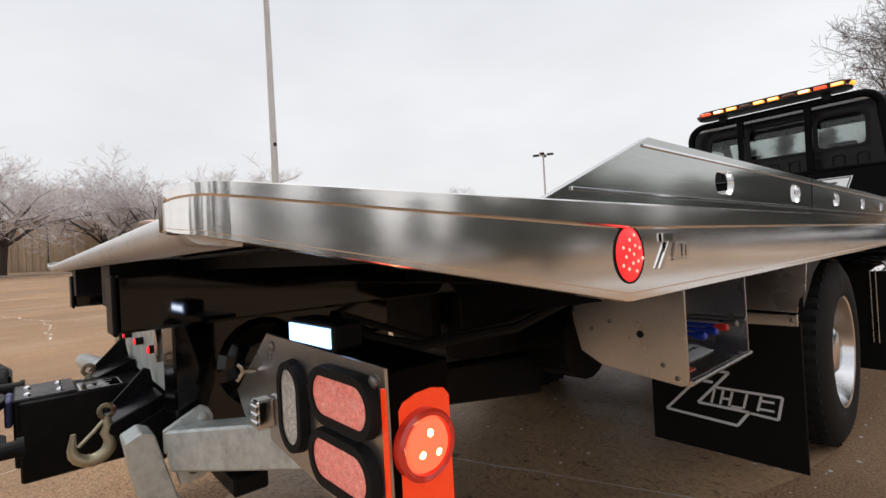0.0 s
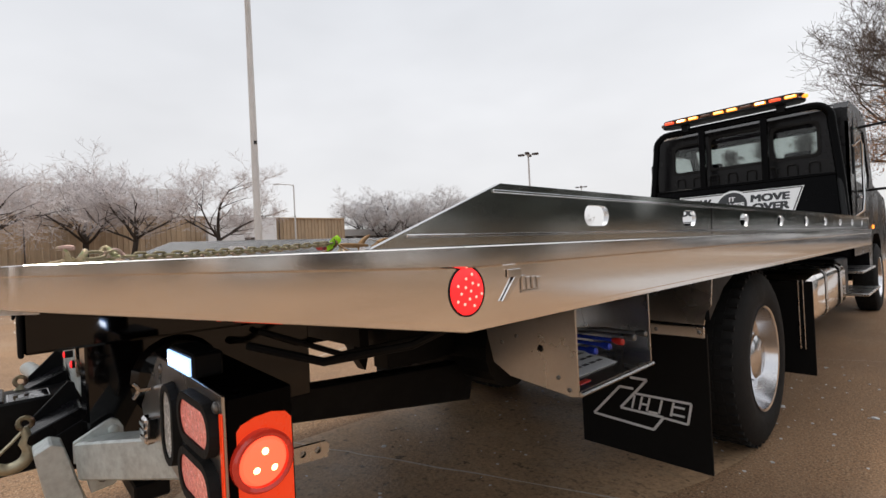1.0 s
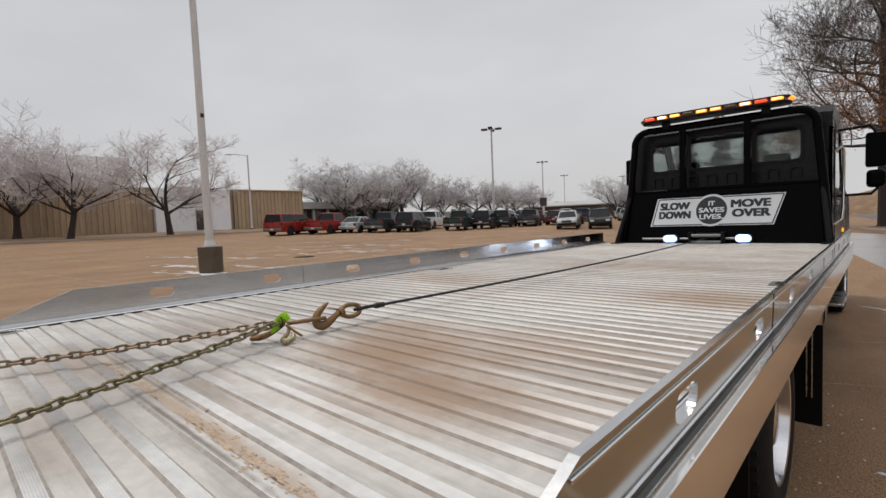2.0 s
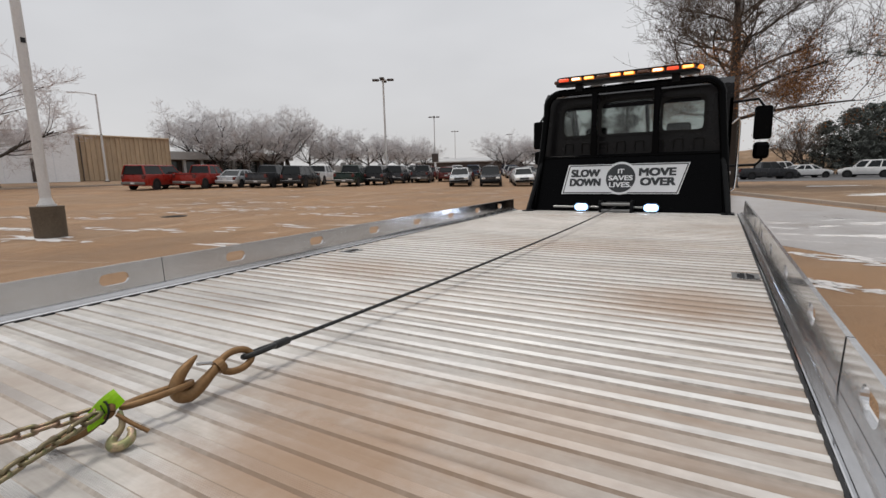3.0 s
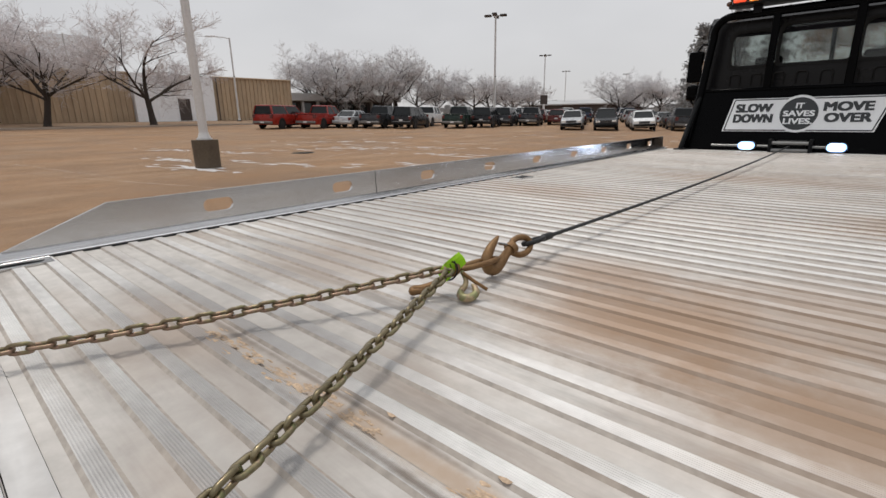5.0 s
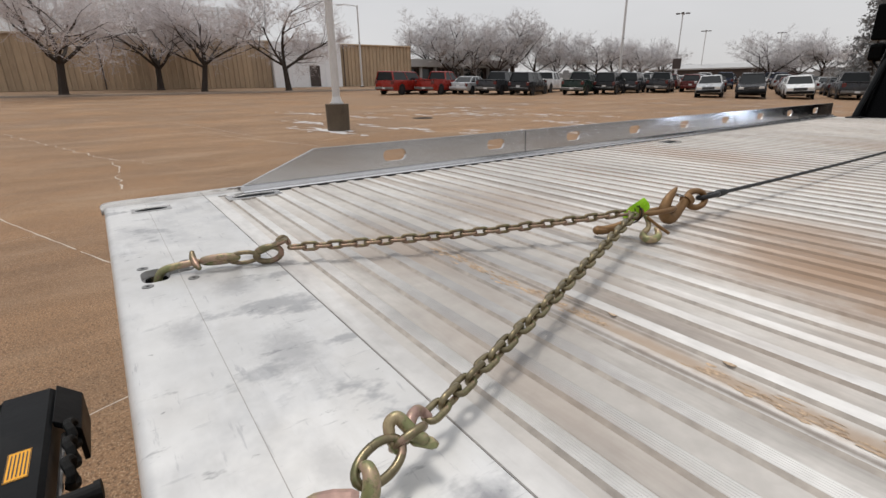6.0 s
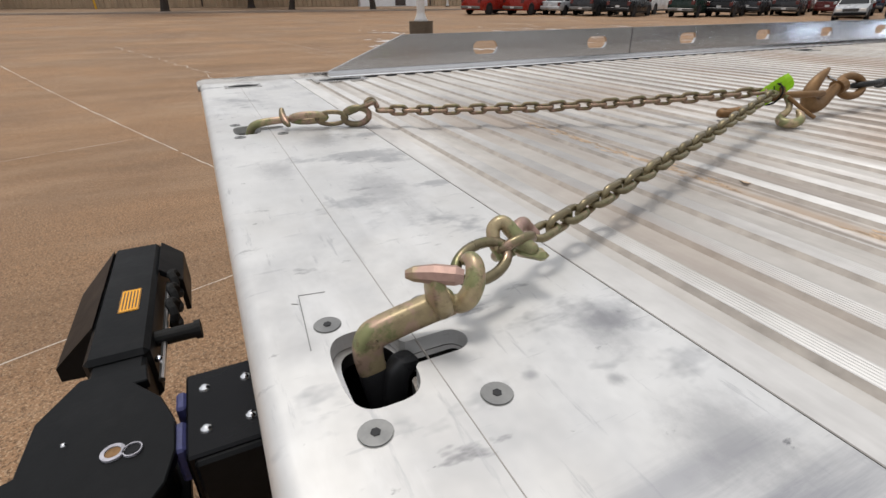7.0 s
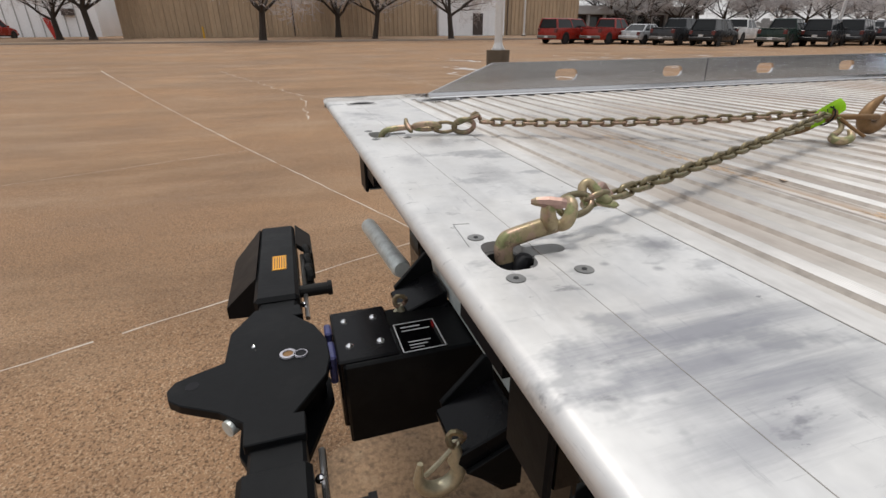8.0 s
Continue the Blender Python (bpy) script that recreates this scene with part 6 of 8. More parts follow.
REAR_PANES = ((-0.745, -0.355, 2.035, 2.40), (-0.285, 0.345, 2.035, 2.44), (0.405, 0.845, 2.035, 2.41))
cab = part("cab", holed([(CABX0, 0.85), (CABX1, 0.85), (CABX1, 2.47), (CABX1 - 0.05, 2.52), (CABX0 + 0.05, 2.52), (CABX0, 2.47)], [inset(q, 0.0) for q in REAR_PANES], "y", 6.92, 6.955), M_CAB, truck, "black lorry cab with tinted rear windows")
for q in REAR_PANES:
    part("window_seal", holed(inset(q, -0.022), [inset(q, 0.010)], "y", 6.905, 6.9195), M_RUBBER, cab)
    pane = part("rear_window", a_prism(inset(q, 0.004), "y", 6.930, 6.935), M_TINT, cab, "tinted rear window")
    pane.visible_shadow = False
# roof, bonnet and nose: one folded skin over the outline, open at the windscreen
skin = bmesh.new()
for a, b in zip(cabp, cabp[1:]):
    if a == (8.42, 2.56) or a == (6.92, 0.85):
        continue
    vs = [skin.verts.new((x, *p)) for p in (a, b) for x in (CABX0 + 0.03, CABX1 - 0.03)]
    skin.faces.new((vs[0], vs[1], vs[3], vs[2]))
bmesh.ops.remove_doubles(skin, verts=skin.verts, dist=0.0005)
bmesh.ops.recalc_face_normals(skin, faces=skin.faces)
bmesh.ops.solidify(skin, geom=list(skin.faces), thickness=0.025)
part("roof_and_bonnet", skin, M_CAB, cab)
screen = part("windscreen", a_prism([(8.425, 2.55), (8.945, 1.77), (8.951, 1.774), (8.431, 2.554)], "x", CABX0 + 0.06, CABX1 - 0.06), M_SCREEN, cab, "clear raked windscreen")
screen.visible_shadow = False
part("screen_pillar", a_prism([(8.40, 2.55), (8.94, 1.75), (8.975, 1.77), (8.435, 2.575)], "x", CX - 0.025, CX + 0.025), M_RUBBER, cab)
part("bulkhead", a_box(CABX0 + 0.05, CABX1 - 0.05, 8.80, 8.84, 0.86, 1.70), M_SATIN, cab)
part("dashboard", a_box(CABX0 + 0.06, CABX1 - 0.06, 8.38, 8.80, 1.42, 1.74, 0.05), M_SATIN, cab, "dark dashboard")
part("steering_wheel", a_tube(ring_pts((CX - 0.50, 8.22, 1.72), (1, 0, 0), (0, 0.45, 0.9), 0.23, 0.23, 28), 0.016, 8), M_RUBBER, cab)
for sx in (-0.50, 0.50):
    seat = part("seat_back", a_box(CX + sx - 0.25, CX + sx + 0.25, 7.42, 7.56, 1.15, 1.98, 0.05, None, 2), M_SEATS, cab, "dark cloth seat back", smooth=True)
    part("headrest", a_box(CX + sx - 0.14, CX + sx + 0.14, 7.41, 7.50, 2.00, 2.17, 0.035, None, 2), M_SEATS, seat, smooth=True)
part("floor_pan", a_box(CABX0 + 0.05, CABX1 - 0.05, 6.96, 8.8, 0.855, 0.90), M_SATIN, cab)
for k in range(8):
    x = -0.72 + 0.21 * k
    part("vent_loop", a_tube([(x, 6.915, 1.83), (x, 6.905, 1.93), (x + 0.02, 6.90, 1.95), (x + 0.08, 6.90, 1.95), (x + 0.10, 6.905, 1.93), (x + 0.10, 6.915, 1.83)], 0.009, 6), M_RUBBER, cab)
# pale rounded strip along the cab's rear roof edge
rime = [(CX + 0.93 * k / 12, 6.945, 2.585 - 0.055 * abs(k / 12) ** 5) for k in range(-12, 13)]
part("roof_rime", a_tube(rime, 0.026, 8, [0.012] + [0.026 + 0.004 * math.sin(k * 1.9) for k in range(23)] + [0.012]), M_SNOW, cab, "pale strip along the roof edge", smooth=True)
for s in (1, -1):
    x0, x1 = sorted((CX + s * 1.0605, CX + s * 1.066))
    door_glass, quarter = [(7.35, 1.72), (8.50, 1.68), (8.58, 1.86), (8.22, 2.40), (7.35, 2.40)], [(7.05, 1.78), (7.23, 1.78), (7.23, 2.34), (7.08, 2.30)]
    w0, w1 = sorted((CX + s * 1.03, CX + s * 1.06))
    part("cab_side", holed(cabp, [door_glass, quarter], "x", w0, w1), M_CAB, cab)
    for nm, q in (("side_window", door_glass), ("quarter_window", quarter)):
        pane = part(nm, a_prism(q, "x", CX + s * 1.045 - 0.002, CX + s * 1.045 + 0.002), M_SCREEN, cab)
        pane.visible_shadow = False
    part("door_gap", a_prism([(7.27, 0.95), (7.285, 0.95), (7.285, 2.44), (7.27, 2.44)], "x", x0, x1), M_HOLE, cab)
    part("door_handle", a_box(*sorted((CX + s * 1.066, CX + s * 1.09)), 7.40, 7.55, 1.52, 1.56, 0.006), M_CHROME, cab)
    gx = CX + s * 1.13
    part("grab_handle", a_tube([(CX + s * 1.06, 7.16, 2.10), (gx, 7.17, 2.16), (gx + s * 0.01, 7.19, 2.10), (gx + s * 0.01, 7.19, 1.50), (gx, 7.17, 1.36), (CX + s * 1.06, 7.16, 1.30)], 0.016, 10), M_CHROME, cab, "chrome grab handle", smooth=True)
    mx = CX + s * 1.40
    mirror = part("mirror", a_box(mx - 0.095, mx + 0.095, 7.76, 7.86, 1.935, 2.335, 0.03, None, 2), M_BLACK, truck, "tall black side mirror on tubular arms")
    part("glass", a_box(mx - 0.08, mx + 0.08, 7.755, 7.7595, 1.95, 2.32), M_BLACK, mirror)
    part("convex_mirror", a_box(mx - 0.085, mx + 0.085, 7.77, 7.87, 1.70, 1.905, 0.04, None, 2), M_BLACK, mirror, "small convex mirror")
    part("arm", a_tube([(CX + s * 1.05, 7.80, 2.40), (mx - s * 0.06, 7.82, 2.42), (mx, 7.82, 2.33)], 0.016, 8), M_SATIN, mirror)
    part("arm", a_tube([(CX + s * 1.05, 7.80, 1.62), (mx - s * 0.04, 7.82, 1.63), (mx + s * 0.02, 7.82, 1.70)], 0.016, 8), M_SATIN, mirror)
    tank = part("fuel_tank", a_box(*sorted((CX + s * 0.66, CX + s * 1.09)), 4.62, 6.05, 0.44, 0.83, 0.07, None, 3), M_POLISH, truck, "polished aluminium fuel tank", smooth=True)
    for y in (5.0, 5.7):
        part("strap", a_box(*sorted((CX + s * 0.655, CX + s * 1.095)), y - 0.025, y + 0.025, 0.435, 0.835, 0.07, None, 3), M_STEEL, tank)
    steps = part("cab_step", a_box(*sorted((CX + s * 0.72, CX + s * 1.12)), 7.0, 8.15, 0.655, 0.685, 0.006), M_STEEL, truck, "bright diamond-plate cab step")
    part("lower_step", a_box(*sorted((CX + s * 0.76, CX + s * 1.16)), 7.0, 8.1, 0.40, 0.43, 0.006), M_STEEL, steps)
    part("step_frame", a_box(*sorted((CX + s * 0.72, CX + s * 0.76)), 6.95, 8.2, 0.38, 0.85, 0.004), M_SATIN, steps)
    part("battery_box", a_box(*sorted((CX + s * 0.55, CX + s * 1.0)), 6.2, 6.9, 0.45, 0.85, 0.02), M_SATIN, truck)
part("side_marker", a_box(CX + 1.06, CX + 1.075, 8.62, 8.72, 1.15, 1.20, 0.004), M_LITAMBER, cab, "lit amber side marker")

# ---- V-bridle chain, hooks and winch rope lying on the deck ----
def link_data(name, pitch, r, half_w, material):
    a = pitch / 2 + r - half_w
    path = []
    for s, c0 in ((1, a), (-1, -a)):
        for k in range(7):
            q = math.pi * (k / 6) - math.pi / 2
            path.append(Vector((c0 + s * half_w * math.cos(q), s * half_w * math.sin(q), 0)))
    n, sides = len(path), 8
    verts, faces = [], []
    for i, p in enumerate(path):
        d = (path[(i + 1) % n] - path[i - 1]).normalized()
        side = Vector((-d.y, d.x, 0))
        for k in range(sides):
            q = 2 * math.pi * k / sides
            verts.append(tuple(p + r * (math.cos(q) * side + math.sin(q) * Vector((0, 0, 1)))))
    for i in range(n):
        for k in range(sides):
            j = (i + 1) % n
            faces.append((i * sides + k, j * sides + k, j * sides + (k + 1) % sides, i * sides + (k + 1) % sides))
    me = mesh_of(name, verts, faces, material)
    me.shade_smooth()
    return me


def run_chain(name, label, p0, p1, me, pitch, twist0, twist1, sag):
    rgc = random.Random(round(100 * sag * 7))
    p0, p1 = Vector(p0), Vector(p1)
    t = thing(name, label, "chain", "bridle chains")
    n = max(2, round((p1 - p0).length / pitch))
    prev = p0
    for k in range(n):
        f0, f1 = k / n, (k + 1) / n
        a = p0.lerp(p1, f0) - Vector((0, 0, sag * 4 * f0 * (1 - f0)))
        b = p0.lerp(p1, f1) - Vector((0, 0, sag * 4 * f1 * (1 - f1)))
        d = (b - a).normalized()
        rot = d.to_track_quat("X", "Z").to_matrix().to_4x4()
        tw = Matrix.Rotation(radians((90 if k % 2 else 0) + twist0 + (twist1 - twist0) * f0 + rgc.gauss(0, 5)), 4, "X")
        o = new("link", me)
        o.parent = t
        o.matrix_basis = Matrix.Translation((a + b) / 2) @ rot @ tw @ Matrix.Rotation(radians(rgc.gauss(0, 2.5)), 4, "Z")
    return t


PITCH_C = 0.0284
link_green = link_data("link", PITCH_C, 0.0041, 0.0084, M_ZINCG)
link_me = link_data("link", PITCH_C, 0.0041, 0.0084, M_ZINC)
run_chain("tow_chain", "yellow-zinc chain leg stretched over the deck", (0.312, 0.258, 1.166), (0.004, 1.085, 1.196), link_green, PITCH_C, 4, 12, 0.006)
run_chain("tow_chain", "yellow-zinc chain leg stretched over the deck", (-0.368, 0.332, 1.164), (-0.016, 1.085, 1.196), link_me, PITCH_C, 6, 10, 0.010)


# near J-hook: forged bar out of the keyhole, T-head on it, oval ring and chain shortener
jh = thing("j_hook", "yellow-zinc forged J-hook set in the deck keyhole", "hook", "J-hooks")
part("shank", forged([(0.3635, 0.0738, 1.1125), (0.3625, 0.072, 1.122), (0.3615, 0.0720, 1.1325), (0.361, 0.0750, 1.1395), (0.3605, 0.082, 1.1435), (0.362, 0.112, 1.1510), (0.366, 0.140, 1.158)], 0.0088, 0.0112), M_ZINCT, jh, "tan zinc-plated shank", smooth=True)
# hook parts below the deck: pocket shade put into their dark colour
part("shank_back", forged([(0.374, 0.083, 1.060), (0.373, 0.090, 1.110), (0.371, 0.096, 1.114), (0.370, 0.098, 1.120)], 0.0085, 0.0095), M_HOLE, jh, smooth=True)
part("hook_tip", forged([(0.366, 0.080, 1.075), (0.3645, 0.0755, 1.100), (0.3633, 0.0735, 1.1135)], 0.0090, 0.0114), M_HOLE, jh, "lower bend with pocket shade put into its dark colour", smooth=True)
part("t_stem", forged([(0.3765, 0.122, 1.187), (0.3750, 0.1235, 1.178), (0.3720, 0.127, 1.166), (0.3690, 0.131, 1.156)], 0.0125, 0.0075, [0.75, 0.9, 1.05, 0.9]), M_ZINCT, jh, smooth=True)
t_bar = [Vector((0.3655, 0.104, 1.1905)), Vector((0.3685, 0.109, 1.191)), Vector((0.3765, 0.122, 1.1915)), Vector((0.3845, 0.135, 1.191)), Vector((0.3875, 0.140, 1.1905))]
part("t_head", a_tube(t_bar, 0.007, 8, [0.0032, 0.0058, 0.0076, 0.0074, 0.0050]), M_ZINCP, jh, "pink-tinged T-head")
part("claw", bend([(0.364, 0.134, 1.157), (0.370, 0.145, 1.156), (0.373, 0.152, 1.161), (0.370, 0.159, 1.171), (0.363, 0.163, 1.180), (0.354, 0.164, 1.183), (0.346, 0.163, 1.178)], 0.006, 12, [0.006, 0.0080, 0.0088, 0.0086, 0.0078, 0.0066, 0.0045]), M_ZINCT, jh, smooth=True)
part("oval_ring", a_tube(ring_pts((0.342, 0.182, 1.171), (-0.28, 0.94, 0.10), (0.75, 0.25, -0.60), 0.0290, 0.0150, 24), 0.0048, 12), M_ZINCG, jh, "oval coupling ring", smooth=True)
part("shortener", bend([(0.336, 0.206, 1.166), (0.327, 0.203, 1.176), (0.319, 0.206, 1.187), (0.319, 0.215, 1.191), (0.326, 0.221, 1.184), (0.334, 0.226, 1.176), (0.344, 0.233, 1.171)], 0.0055, 12,
                               [0.0050, 0.0058, 0.0064, 0.0068, 0.0072, 0.0076, 0.0060]), M_ZINCT, jh, "forged chain shortener", smooth=True)
part("shortener_ring", a_tube(ring_pts((0.329, 0.222, 1.170), (-0.1, 0.95, 0.1), (0.6, 0.1, 0.8), 0.019, 0.014, 20), 0.0048, 10), M_ZINCG, jh, smooth=True)
part("cross_arm", bend([(0.330, 0.222, 1.180), (0.320, 0.232, 1.184), (0.312, 0.243, 1.182), (0.308, 0.252, 1.174), (0.313, 0.258, 1.167)], 0.005, 12, [0.0060, 0.0064, 0.0062, 0.0056, 0.0048]), M_ZINCP, jh, smooth=True)
part("fin", a_prism([(0.326, 0.222), (0.336, 0.219), (0.354, 0.234), (0.356, 0.243), (0.344, 0.246), (0.330, 0.238)], "z", 1.162, 1.171, 0.004), M_ZINCT, jh)

# far J-hook lies the same way at the other keyhole
fh = thing("j_hook", "yellow-zinc forged J-hook lying flat at the far keyhole", "hook", "J-hooks")
part("shank", bend([(-0.458, 0.062, 1.085), (-0.456, 0.068, 1.120), (-0.452, 0.080, 1.140), (-0.446, 0.110, 1.147), (-0.436, 0.150, 1.150)], 0.011, 12, [0.0085, 0.0085, 0.0085, 0.008, 0.007]), M_ZINCT, fh, smooth=True)
part("t_head", bend([(-0.458, 0.142, 1.168), (-0.444, 0.140, 1.158), (-0.424, 0.142, 1.148), (-0.412, 0.146, 1.142)], 0.008, 10, [0.005, 0.0075, 0.0075, 0.005]), M_ZINC, fh, smooth=True)
part("eye", a_tube(ring_pts((-0.419, 0.190, 1.152), (0.36, 0.93, 0.05), (0.7, -0.3, 0.65), 0.036, 0.013), 0.0076, 10), M_ZINCT, fh, smooth=True)
part("oval_ring", a_tube(ring_pts((-0.403, 0.236, 1.150), (0.36, 0.93, 0.05), (0.4, -0.2, 0.9), 0.032, 0.016), 0.0048, 10), M_ZINC, fh, smooth=True)
part("shortener", a_tube(ring_pts((-0.385, 0.286, 1.153), (0.36, 0.93, 0.1), (0.1, -0.1, 1), 0.028, 0.018), 0.0068, 10), M_ZINC, fh, "forged chain shortener", smooth=True)
part("fin", a_box(-0.034, 0.034, -0.012, 0.012, -0.004, 0.006, 0.004, Matrix.Translation((-0.383, 0.298, 1.170)) @ Matrix.Rotation(radians(66), 4, "Z") @ Matrix.Rotation(radians(-22), 4, "Y")), M_ZINC, fh)
part("claw", bend([(-0.388, 0.310, 1.178), (-0.390, 0.320, 1.184), (-0.392, 0.330, 1.180), (-0.384, 0.334, 1.168)], 0.006, 8), M_ZINC, fh, smooth=True)

# grab hooks and lime tag where both legs meet
gh = thing("grab_hook", "brown zinc grab hook hanging from the bridle", "hook", "grab hooks")
part("hook", bend([(0.012, 1.118, 1.186), (0.026, 1.114, 1.172), (0.030, 1.108, 1.160), (0.026, 1.098, 1.148), (0.034, 1.086, 1.142), (0.048, 1.084, 1.140), (0.058, 1.094, 1.141), (0.060, 1.108, 1.147), (0.052, 1.116, 1.156), (0.045, 1.114, 1.163)], 0.009, 12,
                     [0.005, 0.006, 0.0065, 0.008, 0.0095, 0.0100, 0.0098, 0.0090, 0.0075, 0.0035]), M_ZINCT, gh, smooth=True)
part("strap", a_tube([(0.022, 1.108, 1.188), (0.046, 1.122, 1.168), (0.070, 1.138, 1.150)], 0.0042, 8), M_RUST, gh)
gh2 = thing("grab_hook", "brown zinc grab hook lying under the bridle", "hook", "grab hooks")
part("hook", bend([(-0.020, 1.100, 1.172), (-0.035, 1.075, 1.156), (-0.055, 1.050, 1.146), (-0.066, 1.036, 1.146), (-0.058, 1.026, 1.146), (-0.042, 1.040, 1.148)], 0.010, 10, [0.007, 0.010, 0.0115, 0.0115, 0.009, 0.005]), M_RUST, gh2, smooth=True)
part("eye_ring", a_tube(ring_pts((-0.008, 1.104, 1.193), (1, 0.2, 0), (0, 0.3, 1), 0.017, 0.014), 0.0062, 10), M_RUST, gh2, smooth=True)
tag = bmesh.new()
c00, c01, c11, c10 = Vector((-0.016, 1.072, 1.158)), Vector((-0.026, 1.074, 1.188)), Vector((0.004, 1.116, 1.234)), Vector((0.014, 1.130, 1.204))
rows = []
for j in range(7):
    v = j / 6
    row = []
    for k in range(5):
        u = k / 4
        wide = 0.95 + 0.25 * math.sin(math.pi * v)
        q = c00.lerp(c10, v).lerp(c01.lerp(c11, v), 0.5 + (u - 0.5) * wide)
        fold = 0.006 * math.sin(math.pi * u) + 0.003 * math.sin(7 * v + 3 * u)
        row.append(tuple(q + Vector((0.8, -0.35, 0.3)) * fold))
    rows.append(row)
gv = [[tag.verts.new(q) for q in r] for r in rows]
for a, b in zip(gv, gv[1:]):
    for k in range(4):
        tag.faces.new((a[k], a[k + 1], b[k + 1], b[k]))
bmesh.ops.solidify(tag, geom=list(tag.faces), thickness=0.0014)
ct = thing("chain_tag", "crumpled lime-green plastic chain tag", "tag")
part("sheet", tag, M_TAG, ct)
part("cable_tie", a_tube(ring_pts((-0.006, 1.096, 1.190), (1, 0.1, 0.2), (0, 0.2, 1), 0.021, 0.022), 0.002, 6), M_RUBBER, ct)
for j in (2, 3, 4):
    q0, q1 = Vector(rows[j][1]), Vector(rows[j][3])
    part("printed_bar", a_tube([q0 + Vector((0.0022, -0.0012, 0.001)), (q0 + q1) / 2 + Vector((0.003, -0.0015, 0.001)), q1 + Vector((0.0022, -0.0012, 0.001))], 0.0010, 4), M_INK, ct)

wh = thing("winch_hook", "rusty brown winch hook on a swivel eye", "hook")
part("long_link", a_tube(ring_pts((-0.006, 1.205, 1.182), (0, 1, -0.05), (1, 0, 0.15), 0.073, 0.019, 22), 0.0072, 10), M_RUST, wh, "brown oblong coupling link", smooth=True)
part("hook", bend([(-0.010, 1.352, 1.190), (-0.008, 1.325, 1.176), (-0.006, 1.296, 1.160), (-0.006, 1.270, 1.152), (-0.008, 1.248, 1.160), (-0.012, 1.246, 1.182), (-0.014, 1.262, 1.204), (-0.016, 1.284, 1.219), (-0.018, 1.304, 1.230)], 0.014, 12,
                     [0.011, 0.012, 0.015, 0.0175, 0.0165, 0.015, 0.0125, 0.009, 0.003]), M_RUST, wh, smooth=True)
part("swivel", a_tube([(-0.010, 1.345, 1.186), (-0.009, 1.362, 1.192)], 0.018, 14), M_RUST, wh)
part("latch", a_tube([(-0.012, 1.335, 1.202), (-0.013, 1.300, 1.212)], 0.004, 6), M_STEEL, wh)
part("eye", a_tube(ring_pts((-0.008, 1.398, 1.186), (0.1, 1, 0.05), (-0.45, 0.05, 0.9), 0.042, 0.024, 20), 0.0088, 10), M_RUST, wh, "worn swivel eye", smooth=True)
rope = thing("winch_rope", "taut black wire winch rope with a thimble", "rope")
part("thimble", a_tube(ring_pts((-0.008, 1.468, 1.186), (0, 1, 0), (1, 0, 0.25), 0.048, 0.017, 20), 0.0072, 10), M_WIRE, rope, smooth=True)
part("ferrule", a_tube([(-0.008, 1.512, 1.184), (-0.008, 1.522, 1.184), (-0.008, 1.565, 1.184)], 0.011, 12, [0.008, 0.0115, 0.0105]), M_WIRE, rope, smooth=True)
rp = [Vector((-0.008, 1.56, 1.184)).lerp(Vector((0.012, 6.39, 1.192)), k / 40) - Vector((0, 0, 0.022 * 4 * (k / 40) * (1 - k / 40))) for k in range(41)]
part("wire", a_tube(rp, 0.0062, 8), M_WIRE, rope, smooth=True)

# ---- parked vehicles ----
PAINT = {}


def paint(key):
    cols = {"red": (0.26, 0.019, 0.012), "silver": (0.42, 0.43, 0.44), "black": (0.012, 0.012, 0.014), "charcoal": (0.045, 0.047, 0.052), "green": (0.012, 0.028, 0.022), "white": (0.70, 0.70, 0.70), "blue": (0.03, 0.045, 0.085), "tan": (0.26, 0.22, 0.17), "maroon": (0.11, 0.018, 0.016)}
    if key not in PAINT:
        PAINT[key] = shader(key + "_car_paint", cols[key], 0.28, 0.25 if key in ("silver", "charcoal", "blue", "tan") else 0.0, var=0.10, scales=(1.2, 25), rvar=0.1, spec=0.3,
                            stain=(((0.20, 0.17, 0.14), 0.12, 1.6, (1, 1, 2)),))
    return PAINT[key]


def loft(bm, rows):
    """Closed skins through rows of equal length."""
    vs = [[bm.verts.new(p) for p in r] for r in rows]
    n = len(vs[0])
    for a, b in zip(vs, vs[1:]):
        for k in range(n):
            bm.faces.new((a[k], a[(k + 1) % n], b[(k + 1) % n], b[k]))
    bm.faces.new(vs[0][::-1])
    bm.faces.new(vs[-1])
    bmesh.ops.recalc_face_normals(bm, faces=bm.faces)


KINDS = {  # length, width, roof, belt, wheel radius, greenhouse: rear foot, rear top, front top, front foot; bed end
    "suv": (4.85, 1.92, 1.80, 1.08, 0.37, -2.30, -2.10, 0.55, 1.15, None),
    "pickup": (5.70, 1.98, 1.86, 1.16, 0.40, -0.75, -0.60, 0.75, 1.40, -0.85),
    "sedan": (4.80, 1.82, 1.45, 0.96, 0.33, -1.75, -1.05, 0.45, 1.20, None),
    "crossover": (4.55, 1.84, 1.64, 1.04, 0.35, -2.10, -1.75, 0.50, 1.15, None),
}


